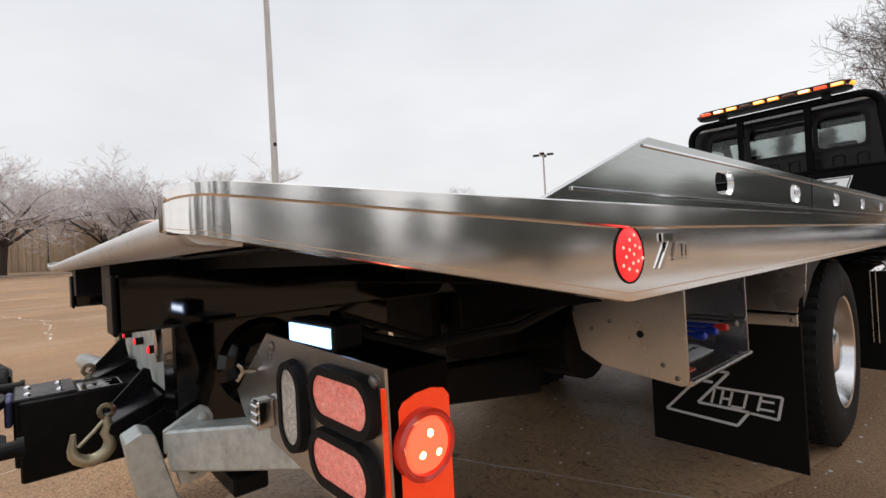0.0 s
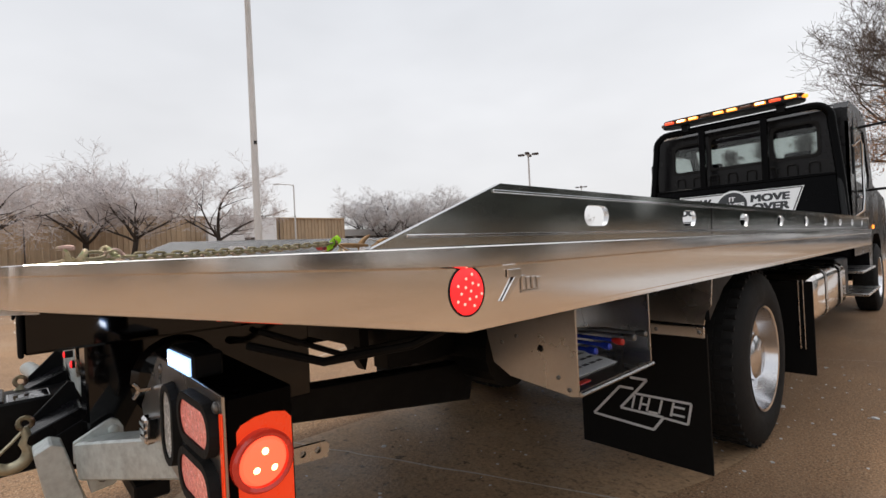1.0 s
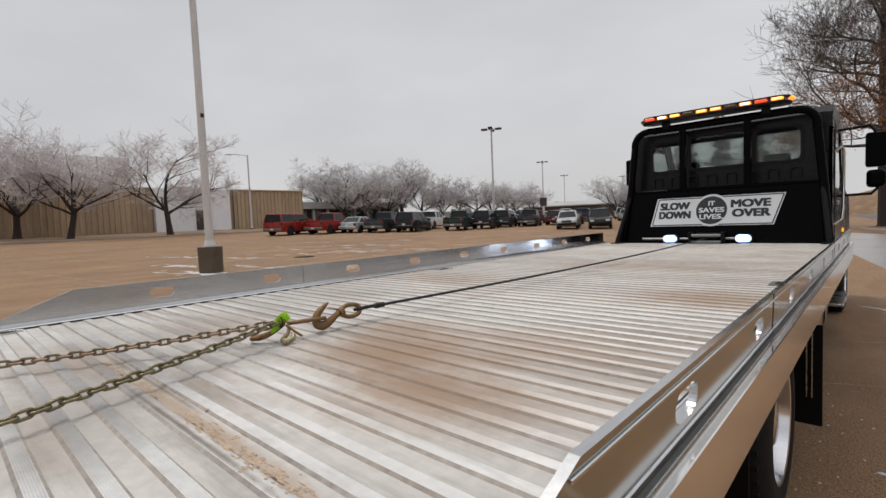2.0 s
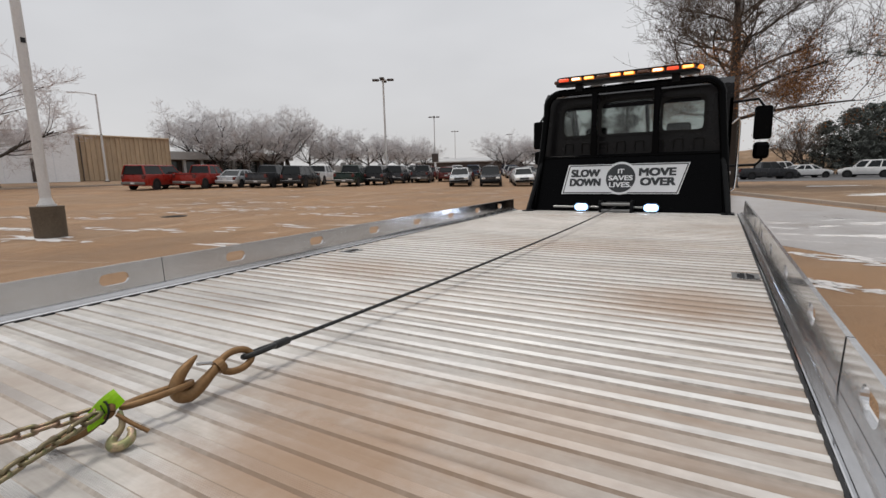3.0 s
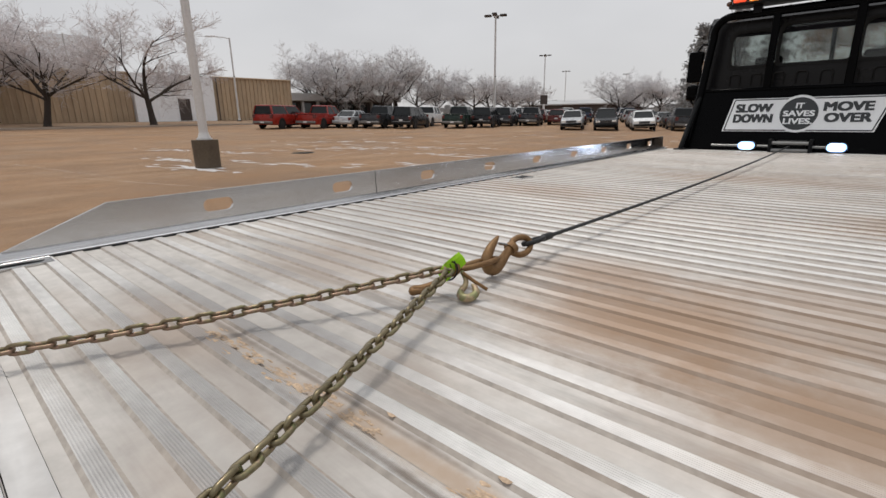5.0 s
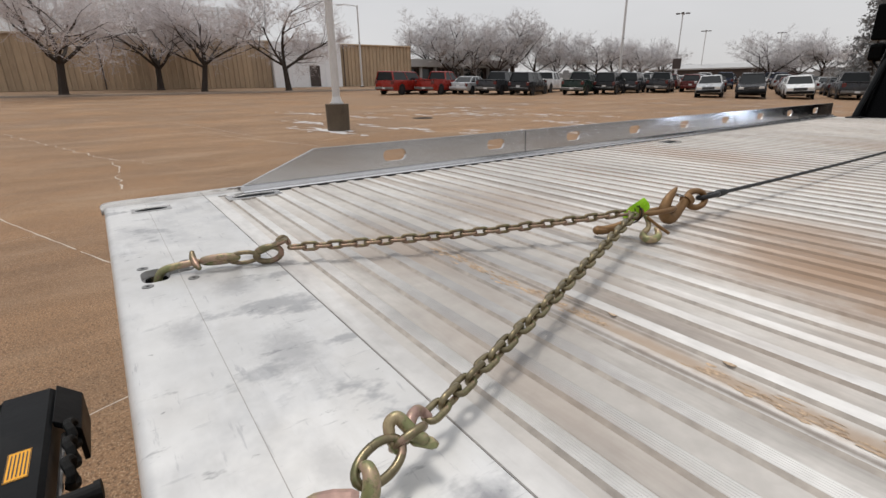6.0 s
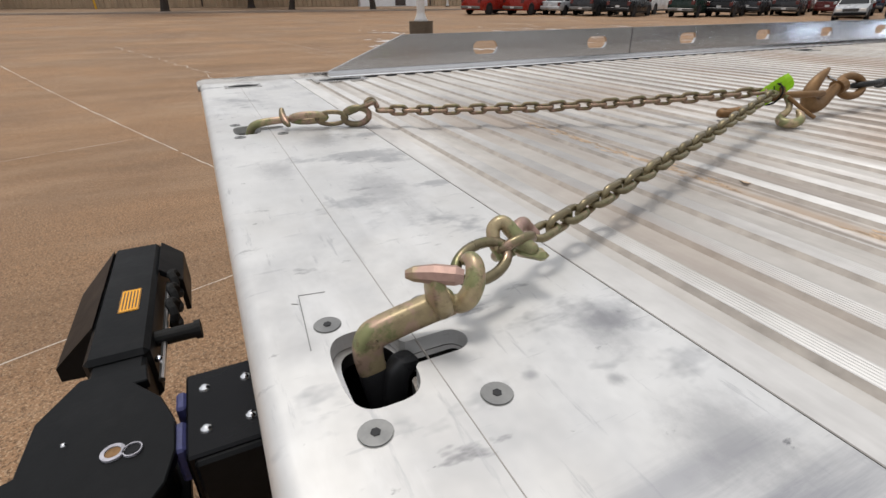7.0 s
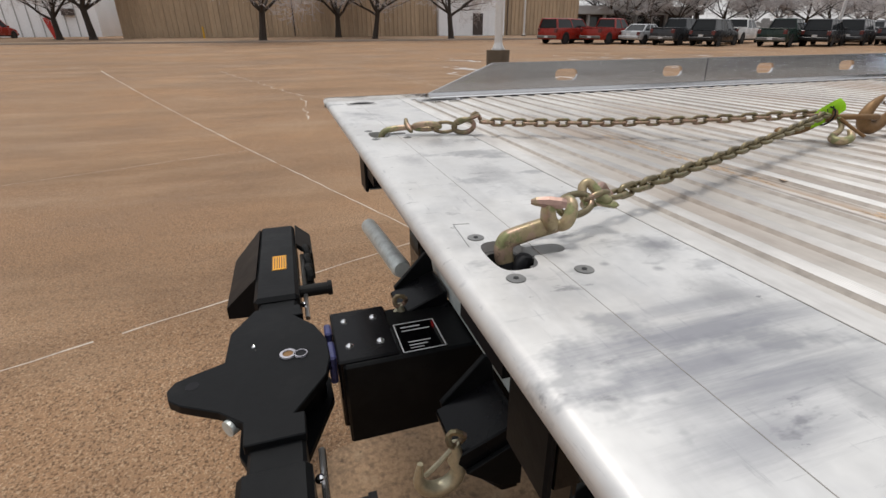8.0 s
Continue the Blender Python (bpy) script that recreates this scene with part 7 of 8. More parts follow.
def vehicle(kind, colour, topper=False):
    L, W, H, B, R, g0, g1, g2, g3, bed = KINDS[kind]
    hw = W / 2
    if topper:
        g0, g1, H = -2.72, -2.62, H - 0.02
    t = thing(kind if kind != "crossover" else "hatchback", f"{colour} parked {'camper-topped pickup' if topper else kind} dusted with road salt", "car", "parked vehicles")
    body_m = paint(colour)
    # lower body: stations along its length
    bm = bmesh.new()
    rows = []
    nose_drop = 0.16
    for y, top, w, low in ((-L / 2, B - 0.30, 0.88, 0.50), (-L / 2 + 0.06, B - 0.06, 0.95, 0.34), (-L / 2 + 0.35, B, 1.0, 0.30), (-L * 0.1, B, 1.0, 0.28), (L * 0.22, B, 1.0, 0.28), (L * 0.30, B - 0.03, 0.99, 0.28), (L / 2 - 0.5, B - nose_drop * 0.7, 0.97, 0.30), (L / 2 - 0.10, B - nose_drop - 0.08, 0.90, 0.32), (L / 2, B - 0.42, 0.80, 0.42)):
        a = hw * w
        mid = low + (top - low) * 0.62
        rows.append([(-a * 0.93, y, low), (-a, y, low + 0.10), (-a, y, mid), (-a * 0.955, y, top - 0.03), (-a * 0.90, y, top), (a * 0.90, y, top), (a * 0.955, y, top - 0.03), (a, y, mid), (a, y, low + 0.10), (a * 0.93, y, low)])
    loft(bm, rows)
    body = part("body", bm, body_m, t, smooth=True)
    # cabin glass and roof
    bm = bmesh.new()
    a0, a1 = hw * 0.90, hw * 0.72
    zt = H - 0.07
    loft(bm, [[(-a0, g0, B - 0.02), (a0, g0, B - 0.02), (a0, g3, B - 0.06), (-a0, g3, B - 0.06)], [(-a1, g1, zt), (a1, g1, zt), (a1, g2, zt), (-a1, g2, zt)]])
    part("glasshouse", bm, M_CARGLASS, t, "dark tinted glasshouse", smooth=False)
    bm = bmesh.new()
    loft(bm, [[(-a1 - 0.02, g1 - 0.05, zt - 0.005), (a1 + 0.02, g1 - 0.05, zt - 0.005), (a1 + 0.02, g2 + 0.06, zt - 0.015), (-a1 - 0.02, g2 + 0.06, zt - 0.015)], [(-a1 - 0.01, g1 - 0.02, zt + 0.04), (a1 + 0.01, g1 - 0.02, zt + 0.04), (a1 + 0.01, g2, zt + 0.03), (-a1 - 0.01, g2, zt + 0.03)],
              [(-a1 + 0.14, g1 + 0.12, H), (a1 - 0.14, g1 + 0.12, H), (a1 - 0.14, g2 - 0.14, H), (-a1 + 0.14, g2 - 0.14, H)]])
    part("roof", bm, body_m, t, smooth=False)
    posts = [0.0, 0.36, 0.70, 1.0] if kind in ("suv", "crossover", "sedan") else [0.0, 0.5, 1.0]
    for s in (-1, 1):
        for f in posts:
            yb, yt = g0 + (g3 - g0) * f, g1 + (g2 - g1) * f
            wd = 0.10 if f in (0.0, 0.70) else 0.05
            bm = bmesh.new()
            loft(bm, [[(s * (a0 - 0.03), yb - wd, B - 0.03), (s * (a0 + 0.012), yb - wd, B - 0.03), (s * (a0 + 0.012), yb + wd, B - 0.03), (s * (a0 - 0.03), yb + wd, B - 0.03)],
                      [(s * (a1 - 0.03), yt - wd, zt), (s * (a1 + 0.012), yt - wd, zt), (s * (a1 + 0.012), yt + wd, zt), (s * (a1 - 0.03), yt + wd, zt)]])
            part("pillar", bm, body_m, t)
        for y in (-L / 2 + 0.95 + (0.25 if kind == "pickup" else 0), L / 2 - 0.90):
            part("arch", a_disc((s * (hw - 0.06), y, R), (s, 0, 0), R + 0.07, 0.063, 22), M_HOLE, t)
            wh = part("wheel", lathe(bmesh.new(), [(s * -0.2, 0.55 * R), (s * -0.2, 0.95 * R), (s * -0.17, R), (s * -0.03, R), (0, 0.93 * R), (s * 0.005, 0.72 * R), (s * -0.01, 0.64 * R)], (s * (hw + 0.008), y, R), 22), M_RUBBER, t, smooth=True)
            part("rim", lathe(bmesh.new(), [(s * -0.012, 0.65 * R), (s * -0.03, 0.6 * R), (s * -0.05, 0.3 * R), (s * -0.03, 0.15 * R), (s * -0.03, 0.001)], (s * (hw + 0.008), y, R), 18), M_RIM, wh)
        part("tail_lamp", a_box(*sorted((s * hw * 0.70, s * hw * 0.94)), -L / 2 - 0.012, -L / 2 + 0.16, B - 0.34, B - 0.06, 0.02), M_CARTAIL, t, "red tail lamp")
        part("head_lamp", a_box(*sorted((s * hw * 0.48, s * hw * 0.84)), L / 2 - 0.26, L / 2 + 0.005, B - 0.44, B - 0.27, 0.03), M_LENSCLR, t, "clear head lamp")
        part("door_mirror", a_box(*sorted((s * (hw - 0.02), s * (hw + 0.17))), g3 - 0.35, g3 - 0.22, B + 0.0, B + 0.16, 0.03), body_m, t)
        part("sill", a_box(*sorted((s * (hw - 0.06), s * (hw + 0.004))), -L * 0.24, L * 0.24, 0.24, 0.36, 0.01), M_SATIN, t)
    part("rear_bumper", a_box(-hw * 0.93, hw * 0.93, -L / 2 - 0.07, -L / 2 + 0.12, 0.40, 0.60, 0.03), M_DULL if kind == "pickup" else body_m, t)
    grille = part("grille", a_box(-hw * 0.44, hw * 0.44, L / 2 - 0.10, L / 2 + 0.012, B - 0.46, B - 0.27, 0.015), M_HOLE, t, "dark front grille")
    for k in range(3):
        part("grille_bar", a_box(-hw * 0.42, hw * 0.42, L / 2 + 0.008, L / 2 + 0.02, B - 0.44 + 0.055 * k, B - 0.425 + 0.055 * k), M_DULL, grille)
    part("front_bumper", a_box(-hw * 0.90, hw * 0.90, L / 2 - 0.14, L / 2 + 0.06, 0.36, 0.56, 0.04), M_SATIN, t)
    part("number_plate", a_box(-0.16, 0.16, -L / 2 - 0.085, -L / 2 - 0.0705, 0.62, 0.76) if kind != "pickup" else a_box(-0.16, 0.16, -L / 2 - 0.085, -L / 2 - 0.0705, 0.44, 0.56), M_GREYMARK, t)
    if kind in ("suv", "crossover") or topper:
        bm = bmesh.new()
        f0, f1 = 0.18, 0.86
        loft(bm, [[(-a0 * 0.84, g0 + (g1 - g0) * f0 - 0.012, B + (zt - B) * f0), (a0 * 0.84, g0 + (g1 - g0) * f0 - 0.012, B + (zt - B) * f0), (a0 * 0.84, g0 + (g1 - g0) * f0 + 0.002, B + (zt - B) * f0), (-a0 * 0.84, g0 + (g1 - g0) * f0 + 0.002, B + (zt - B) * f0)],
                  [(-a1 * 0.9, g0 + (g1 - g0) * f1 - 0.012, B + (zt - B) * f1), (a1 * 0.9, g0 + (g1 - g0) * f1 - 0.012, B + (zt - B) * f1), (a1 * 0.9, g0 + (g1 - g0) * f1 + 0.002, B + (zt - B) * f1), (-a1 * 0.9, g0 + (g1 - g0) * f1 + 0.002, B + (zt - B) * f1)]])
        part("rear_screen", bm, M_CARGLASS, t, "salt-hazed rear screen")
    if bed is not None and not topper:
        part("bed_liner", a_box(-hw * 0.80, hw * 0.80, -L / 2 + 0.12, bed, B - 0.01, B + 0.004), M_HOLE, t, "dark open bed")
        for s in (-1, 1):
            part("bed_rail", a_box(*sorted((s * hw * 0.82, s * hw * 0.95)), -L / 2 + 0.05, bed, B - 0.02, B + 0.05, 0.015), body_m, t)
        part("tailgate_top", a_box(-hw * 0.85, hw * 0.85, -L / 2 + 0.03, -L / 2 + 0.10, B - 0.02, B + 0.045, 0.012), body_m, t)
    return t


FLEET = {}


def park_at(x, y, heading, kind, colour, topper=False):
    """heading: degrees to the left of +y."""
    m = pose(x, y, rise(x), 0, math.degrees(math.atan(rise(x - 0.5) - rise(x + 0.5))), heading)
    key = (kind, colour, topper)
    if key in FLEET:
        return copy_thing(FLEET[key], m)
    FLEET[key] = vehicle(kind, colour, topper)
    FLEET[key].matrix_basis = m
    return FLEET[key]


HEAD = 24
for x, y, kind, colour, topper in ((-37.2, 22.6, "pickup", "red", True), (-35.8, 25.6, "pickup", "red", False), (-34.6, 28.0, "sedan", "silver", False), (-32.8, 29.8, "pickup", "charcoal", False), (-30.6, 31.2, "suv", "black", False),
                                   (-33.6, 36.6, "pickup", "white", False), (-28.4, 35.4, "pickup", "green", False), (-27.8, 38.6, "suv", "black", False), (-28.6, 43.0, "suv", "charcoal", False), (-27.4, 46.0, "pickup", "charcoal", False),
                                   (-19.6, 40.2, "crossover", "silver", False), (-17.2, 41.6, "suv", "black", False), (-14.8, 43.6, "crossover", "white", False), (-12.3, 46.0, "pickup", "charcoal", False)):
    # the three cars in front of the rows stand nose out
    park_at(x, y, HEAD + (180 if -20 < x < -14 else 0), kind, colour, topper)
rg = random.Random(21)
pool = [("sedan", "white"), ("sedan", "silver"), ("crossover", "charcoal"), ("suv", "white"), ("sedan", "blue"), ("crossover", "maroon"), ("suv", "silver"), ("sedan", "black"), ("pickup", "blue"), ("crossover", "silver"), ("sedan", "maroon"), ("crossover", "black")]
hd = Vector((-math.sin(radians(HEAD)), math.cos(radians(HEAD)), 0))
for col, (x0, y0) in enumerate(((-19.6, 40.2), (-17.2, 41.6), (-14.8, 43.6), (-12.3, 46.0))):
    for k in range(1, 8):
        p = Vector((x0, y0, 0)) + hd * (6.6 * k + (4.5 if k > 2 else 0) + (4.5 if k > 5 else 0))
        park_at(p.x + rg.uniform(-0.3, 0.3), p.y, HEAD + rg.uniform(-1.5, 1.5), *rg.choice(pool))
for col, (x0, y0) in enumerate(((-26.5, 50.0), (-29.4, 49.5), (-32.4, 49.0), (-35.5, 50.0), (-38.5, 48.0))):
    for k in range(0, 4):
        p = Vector((x0, y0, 0)) + hd * (7.0 * k + (4.0 if k > 1 else 0))
        park_at(p.x, p.y, HEAD + rg.uniform(-1.5, 1.5), *rg.choice(pool))
for x, y, h, kind, colour in ((5.4, 63.0, -70, "pickup", "charcoal"), (7.2, 69.5, -60, "pickup", "white"), (9.4, 66.5, -65, "sedan", "white"), (14.6, 66.0, 65, "suv", "white"), (20.5, 68.5, 65, "crossover", "white"), (26.5, 71, 65, "suv", "silver")):
    park_at(x, y, h, kind, colour)
for k, (kind, colour) in enumerate((("suv", "white"), ("sedan", "silver"), ("pickup", "charcoal"), ("crossover", "silver"), ("sedan", "white"), ("suv", "black"), ("crossover", "white"))):
    park_at(25 + 0.4 * k, 38 - 4.6 * k, 78, kind, colour)
park_at(-61.5, -27.0, 80, "suv", "red")
park_at(-62.5, -31.5, 85, "crossover", "white")

# far side of the lot: flag poles, a pylon sign and a long low building in the mist
for x, y in ((-63.0, 70.8), (-66.5, 69.5)):
    fp = thing("flag_pole", "thin bare metal flag pole beyond the trees", "flag pole", "flag poles", (x, y, rise(x)))
    part("shaft", a_tube([(0, 0, -0.1), (0, 0, 8.3)], 0.06, 8, [0.07, 0.035]), M_DARKWALL, fp)
    part("finial", dome((0, 0, 8.35), (0, 0, 1), 0.08, 0.08, 8), M_DARKWALL, fp)
pylon = thing("pylon_sign", "dark blank pylon sign on a slim post", "sign", "", (-46.6, 81.4, rise(-46.6)))
part("post", a_box(-0.14, 0.14, -0.14, 0.14, -0.1, 2.4), M_GREYWALL, pylon)
part("panel", a_box(-0.65, 0.65, -0.16, 0.16, 2.4, 4.0, 0.04), M_DARKWALL, pylon).matrix_basis = pose(0, 0, 0, 0, 0, 30)
store = thing("far_store", "long low building with a pale roof in the mist", "building", "", (-66.0, 135.0, rise(-66)))
part("wall", a_box(-16, 16, -6, 6, -0.5, 2.6), M_DARKWALL, store).matrix_basis = pose(0, 0, 0, 0, 0, 24)
part("roof", a_prism([(-7, 2.6), (7, 2.6), (7, 2.9), (0, 4.1), (-7, 2.9)], "x", -16.6, 16.6), M_ROOF, store).matrix_basis = pose(0, 0, 0, 0, 0, 24)

# red and white gate barrier by the white shed
gate = thing("barrier_gate", "red and white leaning barrier beside the shed", "barrier", "", (-60.4, -21.3, rise(-60.4)))
part("panel", a_prism([(-0.25, 0.0), (0.30, 0.0), (-0.25, 1.9), (-0.75, 1.9)], "x", -0.04, 0.04), M_REDKNOB, gate, "dull red panel")
part("post", a_tube([(0, 0.38, 0), (0, -0.22, 1.95)], 0.05, 8), M_WHITEWALL, gate)
part("post", a_tube([(0, -0.32, 0), (0, -0.85, 1.95)], 0.05, 8), M_WHITEWALL, gate)

# ---- trees ----
def branches(seed, h, fork, limbs, levels, spread, up, thin, leader=0.0):
    """Grows a bare tree and returns its tubes: (points, radii, level)."""
    rg = random.Random(seed)
    tubes = []

    def grow(p, d, length, r, level):
        n = 5 if level < 2 else 3 if level < 5 else 2
        pts, rad = [p.copy()], [r]
        q, dd = p.copy(), d.normalized()
        for k in range(n):
            dd = (dd + Vector((rg.gauss(0, 0.16), rg.gauss(0, 0.16), rg.gauss(0, 0.12) + up * (0.5 if level == 1 else 0.8)))).normalized()
            q = q + dd * length / n
            pts.append(q.copy())
            rad.append(max(thin, r * (1 - 0.62 * (k + 1) / n)))
        tubes.append((pts, rad, level))
        if level >= levels:
            return
        kids = {1: rg.randint(6, 8), 2: rg.randint(5, 7), 3: rg.randint(4, 5) if leader else rg.randint(5, 6), 4: 3 if leader else 4}.get(level, 4)
        for k in range(kids):
            f = rg.uniform(0.25, 1.0)
            i = min(n - 1, int(f * n))
            base = pts[i].lerp(pts[i + 1], f * n - i)
            side = Vector((rg.gauss(0, 1), rg.gauss(0, 1), rg.gauss(0.25, 0.45) if leader else rg.gauss(0.15, 0.6))).normalized()
            nd = ((pts[i + 1] - pts[i]).normalized() * 0.75 + side * 0.85).normalized()
            grow(base, nd, length * rg.uniform(0.42, 0.68), max(thin, rad[i] * 0.55), level + 1)

    r0 = h * 0.026
    top = Vector((rg.gauss(0, 0.15), rg.gauss(0, 0.15), h * fork))
    tubes.append(([Vector((0, 0, -0.15)), Vector((0, 0, 0.15)), top * 0.5, top], [r0 * 1.7, r0 * 1.25, r0, r0 * 0.95], 0))
    if leader:
        tip = Vector((-0.35, 0.2, h * leader))
        tubes.append(([top, top.lerp(tip, 0.5) + Vector((0.05, -0.05, 0)), tip], [r0 * 0.95, r0 * 0.7, r0 * 0.35], 0))
        for k in range(25):
            f = -0.04 + 1.0 * k / 25
            a = k * 2.4 + rg.uniform(-0.3, 0.3)
            grow(top.lerp(tip, f), Vector((math.cos(a) * spread, math.sin(a) * spread, 0.06 + 0.9 * f)), h * (0.36 - 0.12 * f) * rg.uniform(0.85, 1.2), r0 * (0.27 - 0.10 * f), 1)
    for k in range(limbs):
        a = 2 * math.pi * (k + rg.uniform(-0.25, 0.25)) / limbs
        d = Vector((math.cos(a) * spread, math.sin(a) * spread, rg.uniform(0.55, 1.15)))
        grow(top * rg.uniform(0.82, 1.0), d, h * (1 - fork) * rg.uniform(0.62, 0.85), r0 * 0.55, 1)
    if not leader:
        grow(top, Vector((0.1, 0.05, 1)), h * (1 - fork) * 0.8, r0 * 0.7, 1)
    return tubes


def tubes_mesh(name, tubes, material):
    verts, faces = [], []
    for pts, rad, level in tubes:
        sides = 8 if level == 0 else 5 if level == 1 else 3
        ref = None
        start = len(verts)
        for i, p in enumerate(pts):
            d = (pts[min(i + 1, len(pts) - 1)] - pts[max(i - 1, 0)]).normalized()
            ref = d.orthogonal().normalized() if ref is None else (ref - d * ref.dot(d)).normalized()
            s2 = d.cross(ref)
            for k in range(sides):
                a = 2 * math.pi * k / sides
                verts.append(tuple(p + rad[i] * (math.cos(a) * ref + math.sin(a) * s2)))
        for i in range(len(pts) - 1):
            for k in range(sides):
                b = start + i * sides
                faces.append((b + k, b + (k + 1) % sides, b + sides + (k + 1) % sides, b + sides + k))
    return mesh_of(name, verts, faces, material)


def leaf_mesh(name, spots, size, material, seed):
    """Many small folded leaves at the given places."""
    rg = random.Random(seed)
    verts, faces = [], []
    for p in spots:
        a = Vector((rg.gauss(0, 1), rg.gauss(0, 1), rg.gauss(0, 0.7))).normalized()
        b = a.orthogonal().normalized()
        b.rotate(Euler((rg.uniform(0, 6), 0, 0)))
        c = a.cross(b)
        s = size * rg.uniform(0.6, 1.4)
        k = len(verts)
        verts += [tuple(p - a * s), tuple(p + b * s * 0.5 + c * s * 0.2), tuple(p + a * s), tuple(p - b * s * 0.5 + c * s * 0.2)]
        faces += [(k, k + 1, k + 2), (k, k + 2, k + 3)]
    return mesh_of(name, verts, faces, material)


def bare_tree(name, seed, h, fork, limbs, levels, spread, up, thin, bark, twig, label, dark=2, leader=0.0):
    tb = branches(seed, h, fork, limbs, levels, spread, up, thin, leader)
    t = thing(name, label, "tree", "bare trees")
    for nm, sel, mt in (("trunk", [q for q in tb if q[2] <= dark], bark), ("crown", [q for q in tb if q[2] > dark], twig)):
        o = new(nm, tubes_mesh(nm, sel, mt))
        o.parent = t
    return t, tb


FROSTY = "bare tree with rime-frosted twigs on a dark trunk"
protos = []
for sd, hh, fk, lb_, sp in ((11, 8.0, 0.26, 5, 0.95), (23, 8.0, 0.30, 6, 0.8), (37, 8.0, 0.22, 5, 1.1)):
    protos.append(bare_tree("frosted_tree", sd, hh, fk, lb_, 5, sp, 0.05, 0.010, M_BARK, M_TWIG, FROSTY, 2)[0])
# x, y, height, which, turn
TREES = [(-47.0, 15.7, 8.4, 0, 40), (-48.6, 8.6, 7.6, 1, 120), (-56.5, 6.0, 9.6, 2, 200), (-46.6, -1.5, 9.4, 0, 300), (-55.0, -16.6, 9.0, 1, 20), (-56.0, -19.6, 8.0, 2, 75),
         (-72, 49.0, 9.6, 1, 10), (-68, 50.5, 9.6, 2, 50), (-66, 53.8, 8.4, 0, 90), (-64.5, 57.5, 8.0, 2, 140), (-64.0, 61.0, 9.6, 1, 230), (-64, 66, 7.4, 0, 10), (-63, 70, 7.2, 2, 190), (-62, 74, 7.0, 1, 40),
         (-58.9, 76.2, 7.6, 0, 170), (-61, 84, 6.6, 2, 300), (-60, 88, 6.6, 1, 70), (-52.9, 80.5, 6.4, 0, 260), (-51, 84, 6.2, 1, 15), (-36.7, 92.3, 7.4, 2, 250), (-34, 97, 6.5, 0, 120), (-30.5, 95, 6.8, 1, 60), (-45, 120, 5.5, 2, 30)]
DARK = "bare dark tree with thin rime on its upper twigs"
near_protos = []
for sd, hh, fk, lb_, sp in ((11, 8.0, 0.26, 5, 0.95), (23, 8.0, 0.30, 6, 0.8), (37, 8.0, 0.22, 5, 1.1)):
    near_protos.append(bare_tree("bare_tree", sd, hh, fk, lb_, 5, sp, 0.05, 0.009, M_BARK, M_DIMTWIG, DARK, 2)[0])
used = set()
for x, y, h, w, a in TREES:
    near = x > -60 and y < 39
    m = pose(x, y, rise(x) + (0.1 if x < -46 and y < 38 else 0), 0, 0, a)
    proto = (near_protos if near else protos)[w]
    if (near, w) in used:
        t = copy_thing(proto, m)
    else:
        t = proto
        t.matrix_basis = m
        used.add((near, w))
    t.scale = (h / 8.0 * (1.15 if y > 40 else 1.1),) * 2 + (h / 8.0,)

# big oak with some dry leaves, on the east verge
oak, tb = bare_tree("oak_tree", 5, 17.0, 0.28, 0, 5, 1.0, 0.045, 0.009, M_BARK, M_OAKTWIG, "large oak keeping some dry brown leaves", 2, 0.8)
rg = random.Random(8)
ends = [q[0][j] for q in tb if q[2] in (3, 4) for j in (1, -1)]
spots = []
for p in ends:
    if p.z < 8.6 and noise.noise(p * 0.45) > -0.42 + 0.15 * max(0, p.z - 6.3) + 0.07 * max(0, math.hypot(p.x, p.y) - 3.0):
        for k in range(15):
            spots.append(p + Vector((rg.gauss(0, 0.42), rg.gauss(0, 0.42), rg.gauss(0, 0.28))))
o = new("leaves", leaf_mesh("leaves", spots, 0.062, M_LEAF, 3))
o.parent = oak
tagged(o, "dry rust-brown leaves")
oak.matrix_basis = pose(1.75, 38.5, 0.1, 0, 0, 0)
oak.scale = (0.85, 0.85, 1.0)


def conifer(name, seed, h, r, material, label, bushy):
    """A dense evergreen: trunk, boughs and many needle clumps with gaps."""
    rg = random.Random(seed)
    t = thing(name, label, "tree", "evergreen trees")
    part("trunk", a_tube([(0, 0, -0.1), (0, 0, h * 0.5), (0.05, 0.03, h * 0.96)], 0.2, 8, [h * 0.022, h * 0.014, 0.02]), M_BARK, t)
    spots, boughs = [], []
    for k in range(95):
        f = rg.uniform(0.04 if bushy else 0.08, 1.0)
        z = h * f
        reach = r * ((1 - f) ** (0.55 if bushy else 0.85)) * rg.uniform(0.65, 1.12) + 0.15
        a = rg.uniform(0, 2 * math.pi)
        tip = Vector((math.cos(a) * reach, math.sin(a) * reach, z + (0.25 if bushy else -0.12) * reach))
        boughs.append(([Vector((0, 0, z)), (Vector((0, 0, z)) + tip) / 2 + Vector((0, 0, 0.06 * reach)), tip], [0.03, 0.02, 0.008], 2))
        for j in range(52):
            u = rg.uniform(0.25, 1.05)
            q = Vector((0, 0, z)).lerp(tip, u)
            spots.append(q + Vector((rg.gauss(0, 0.16 * r * 0.5), rg.gauss(0, 0.16 * r * 0.5), rg.gauss(0, 0.12 * r * 0.5))))
    o1 = new("bough_frame", tubes_mesh("bough_frame", boughs, M_BARK))
    o2 = new("foliage", leaf_mesh("foliage", spots, 0.16, material, seed))
    o1.parent = o2.parent = t
    return t


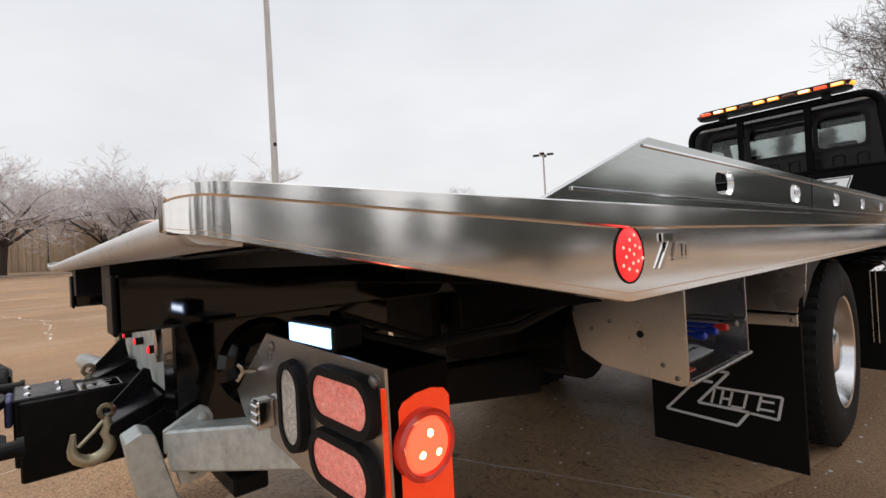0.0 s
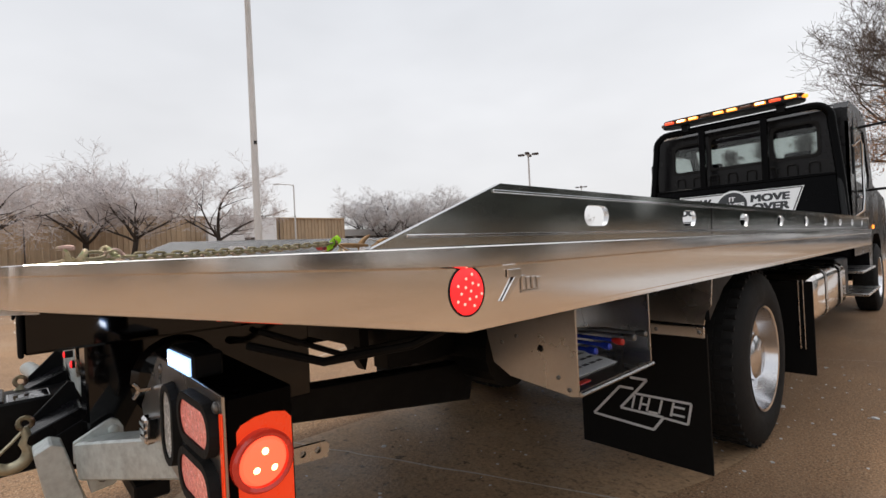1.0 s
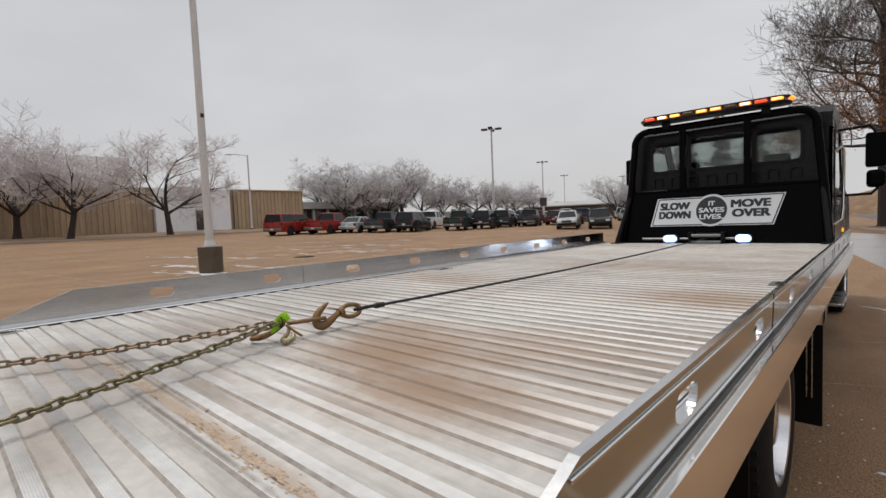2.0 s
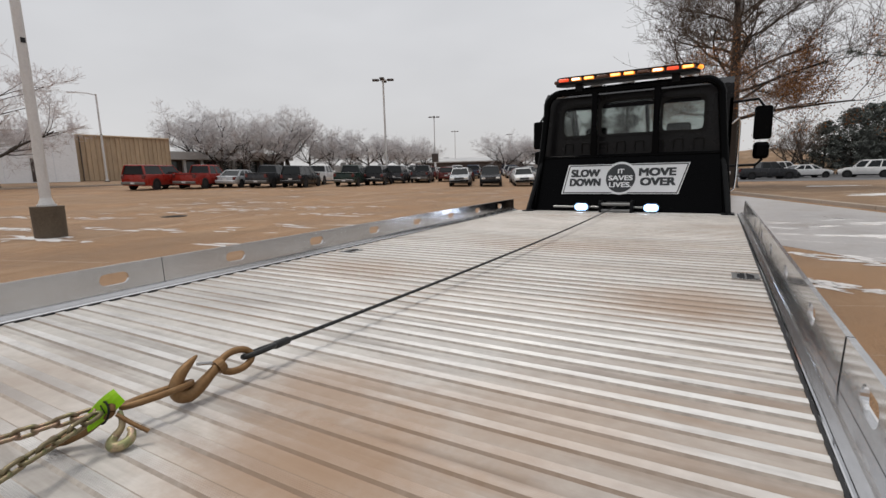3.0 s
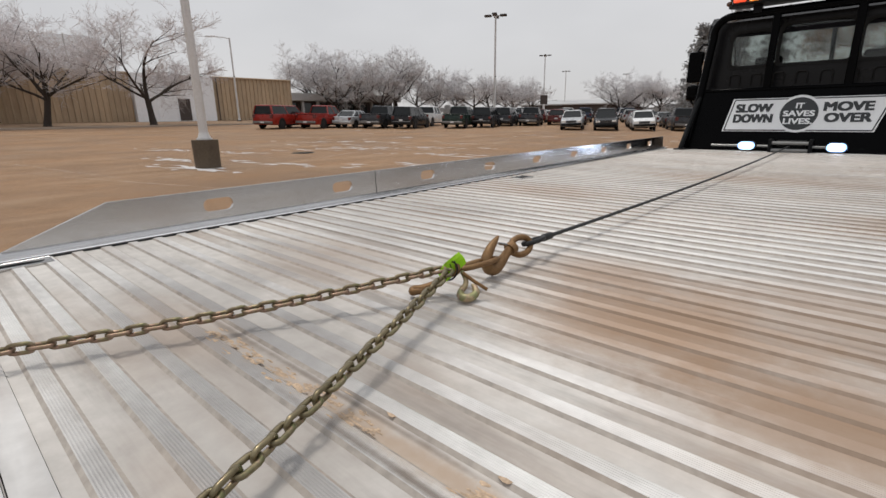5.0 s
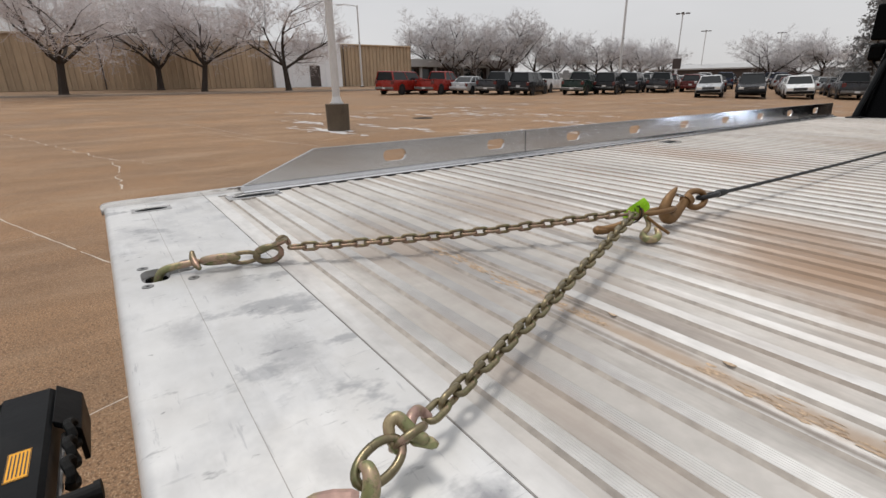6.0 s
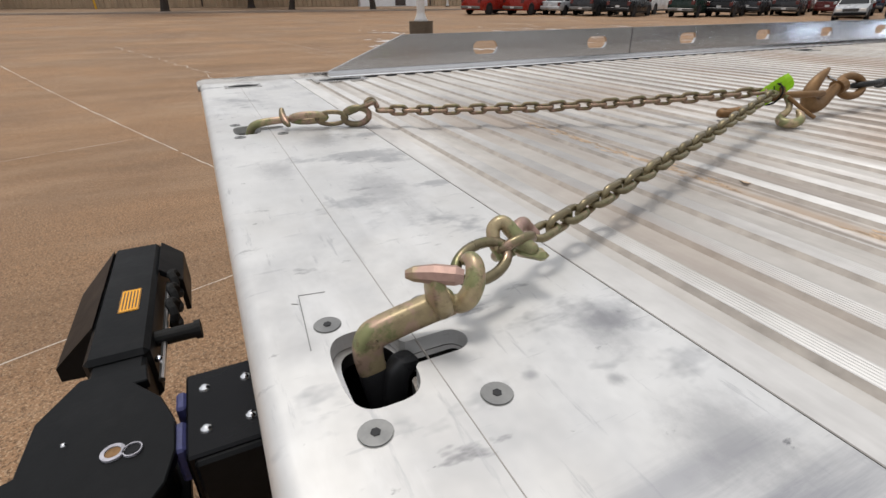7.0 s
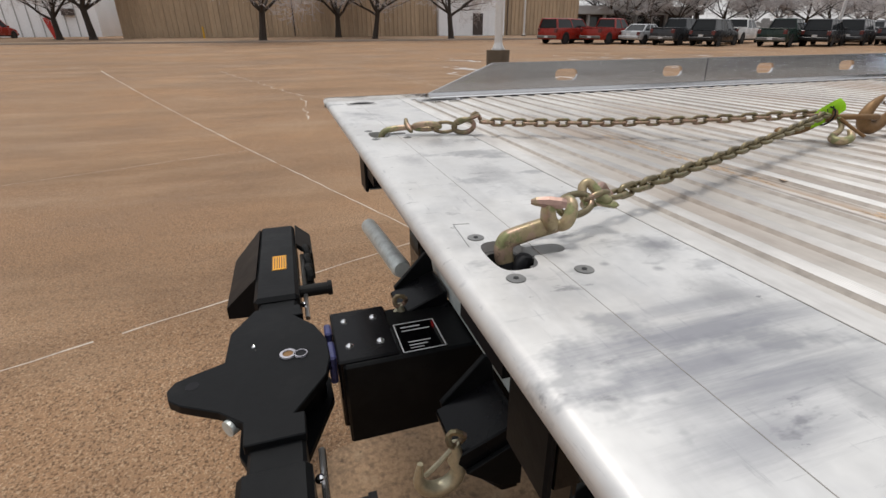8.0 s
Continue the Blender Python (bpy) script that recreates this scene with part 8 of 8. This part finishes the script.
pine = conifer("juniper", 4, 7.0, 3.0, M_PINE, "dense dark evergreen dusted with frost", True)
pine.matrix_basis = pose(15.2, 78, 0.05)
pine.scale = (1.15, 1.15, 1.12)
EAST_PINES = [(18.6, 80, 1.22, 70), (23, 83, 1.4, 150), (28, 86, 1.3, 220), (12.9, 80, 0.95, 20), (17.6, 84, 1.25, 100), (20.8, 79, 1.2, 10)]
# further rows out of view, added for the dark band reflected in the rail
EAST_PINES += [(30 + 5.0 * k + 1.5 * math.sin(k * 3.3), 90 - 3.0 * k + 2 * math.cos(k * 2.2), 1.25 + 0.3 * math.sin(k * 2.9), 33 * k) for k in range(9)]
EAST_PINES += [(26 + 4.1 * k + 2.0 * math.sin(k * 5.1), 96 - 2.6 * k + 5 * math.cos(k * 1.9), 0.9 + 0.55 * abs(math.sin(k * 1.3)), 71 * k) for k in range(11)]
EAST_PINES += [(40 + 3 * math.sin(k * 2.1), 62 - 5.2 * k, 1.15 + 0.25 * math.sin(k * 1.7), 47 * k) for k in range(19)]
for x, y, s, a in EAST_PINES:
    copy_thing(pine, pose(x, y, 0.05, 0, 0, a)).scale = (s, s, s)
fir = conifer("spruce", 9, 10.0, 3.2, M_FIR, "tall grey frost-covered spruce", False)
fir.matrix_basis = pose(-14.6, 58, rise(-14.6))
for x, y, s, a in ((-12.0, 61, 1.15, 80), (-9.3, 66, 1.2, 190), (-17.5, 70, 0.8, 30)):
    copy_thing(fir, pose(x, y, rise(x), 0, 0, a)).scale = (s, s, s)
park = bare_tree("bare_tree", 61, 8.0, 0.2, 6, 4, 0.8, 0.1, 0.012, M_BARK, M_OAKTWIG, "bare brown multi-stemmed tree beyond the road")[0]
park.matrix_basis = pose(9.3, 77, 0.05, 0, 0, 15)
park.scale = (0.7, 0.7, 0.85)
for x, y, s, a in ((10.9, 82, 0.8, 200), (33, 100, 1.1, 60)):
    copy_thing(park, pose(x, y, 0.05, 0, 0, a)).scale = (s, s, s)

# tall pine beside the lot; only the tips of two low boughs reach over the truck
near_pine = conifer("pine_tree", 14, 11.0, 3.0, M_PINE, "dark pine with long low boughs", False)
near_pine.matrix_basis = pose(12.5, 15.5, 0.1)
rg = random.Random(77)
for nm, way, tufts in (("low_bough", ((0, 0, 4.8), (-4.0, -1.6, 4.6), (-7.2, -2.7, 3.75), (-9.0, -3.2, 3.36), (-9.55, -3.3, 3.50)), ((-9.52, -3.3, 3.49), (-9.40, -3.28, 3.44), (-9.12, -3.2, 3.42), (-8.95, -3.2, 3.37))),
                       ("high_bough", ((0, 0, 5.6), (-4.0, -1.5, 5.5), (-7.4, -2.7, 4.75), (-8.4, -3.1, 4.45), (-8.75, -3.2, 4.38)), ((-8.75, -3.2, 4.38), (-8.68, -3.15, 4.30), (-8.60, -3.2, 4.42), (-8.45, -3.1, 4.40)))):
    bough = new(nm, tubes_mesh(nm, [([Vector(p) for p in way], [0.05, 0.035, 0.02, 0.010, 0.005], 1)], M_BARK))
    bough.parent = near_pine
    needles = []
    for c in tufts:
        for k in range(70):
            d = Vector((rg.gauss(-0.3, 1), rg.gauss(0, 1), rg.gauss(0.1, 1))).normalized()
            needles.append(([Vector(c), Vector(c) + d * rg.uniform(0.07, 0.15)], [0.004, 0.002], 3))
    o = new("needle_tuft", tubes_mesh("needle_tuft", needles, M_PINE))
    o.parent = bough

# low misty woods on the skyline
rg = random.Random(77)
verts, faces = [], []
for k in range(5200):
    a = radians(rg.uniform(40, 152))
    d = rg.uniform(230, 330)
    x, y = d * math.cos(a), d * math.sin(a)
    z = rise(x) + abs(rg.gauss(0, 1)) * 2.2 * (0.5 + noise.noise(Vector((a * 9, 0, 3)))) + 0.4
    s = rg.uniform(0.7, 1.9)
    i = len(verts)
    for j in range(5):
        t = 2 * math.pi * j / 5 + rg.random()
        verts.append((x + s * 1.3 * math.cos(t) * math.sin(a), y - s * 1.3 * math.cos(t) * math.cos(a), z + s * math.sin(t)))
    faces.append((i, i + 1, i + 2, i + 3, i + 4))
tagged(new("far_woods", mesh_of("far_woods", verts, faces, M_FIR)), "pale misty woods on the skyline", "woods", kind="stuff")
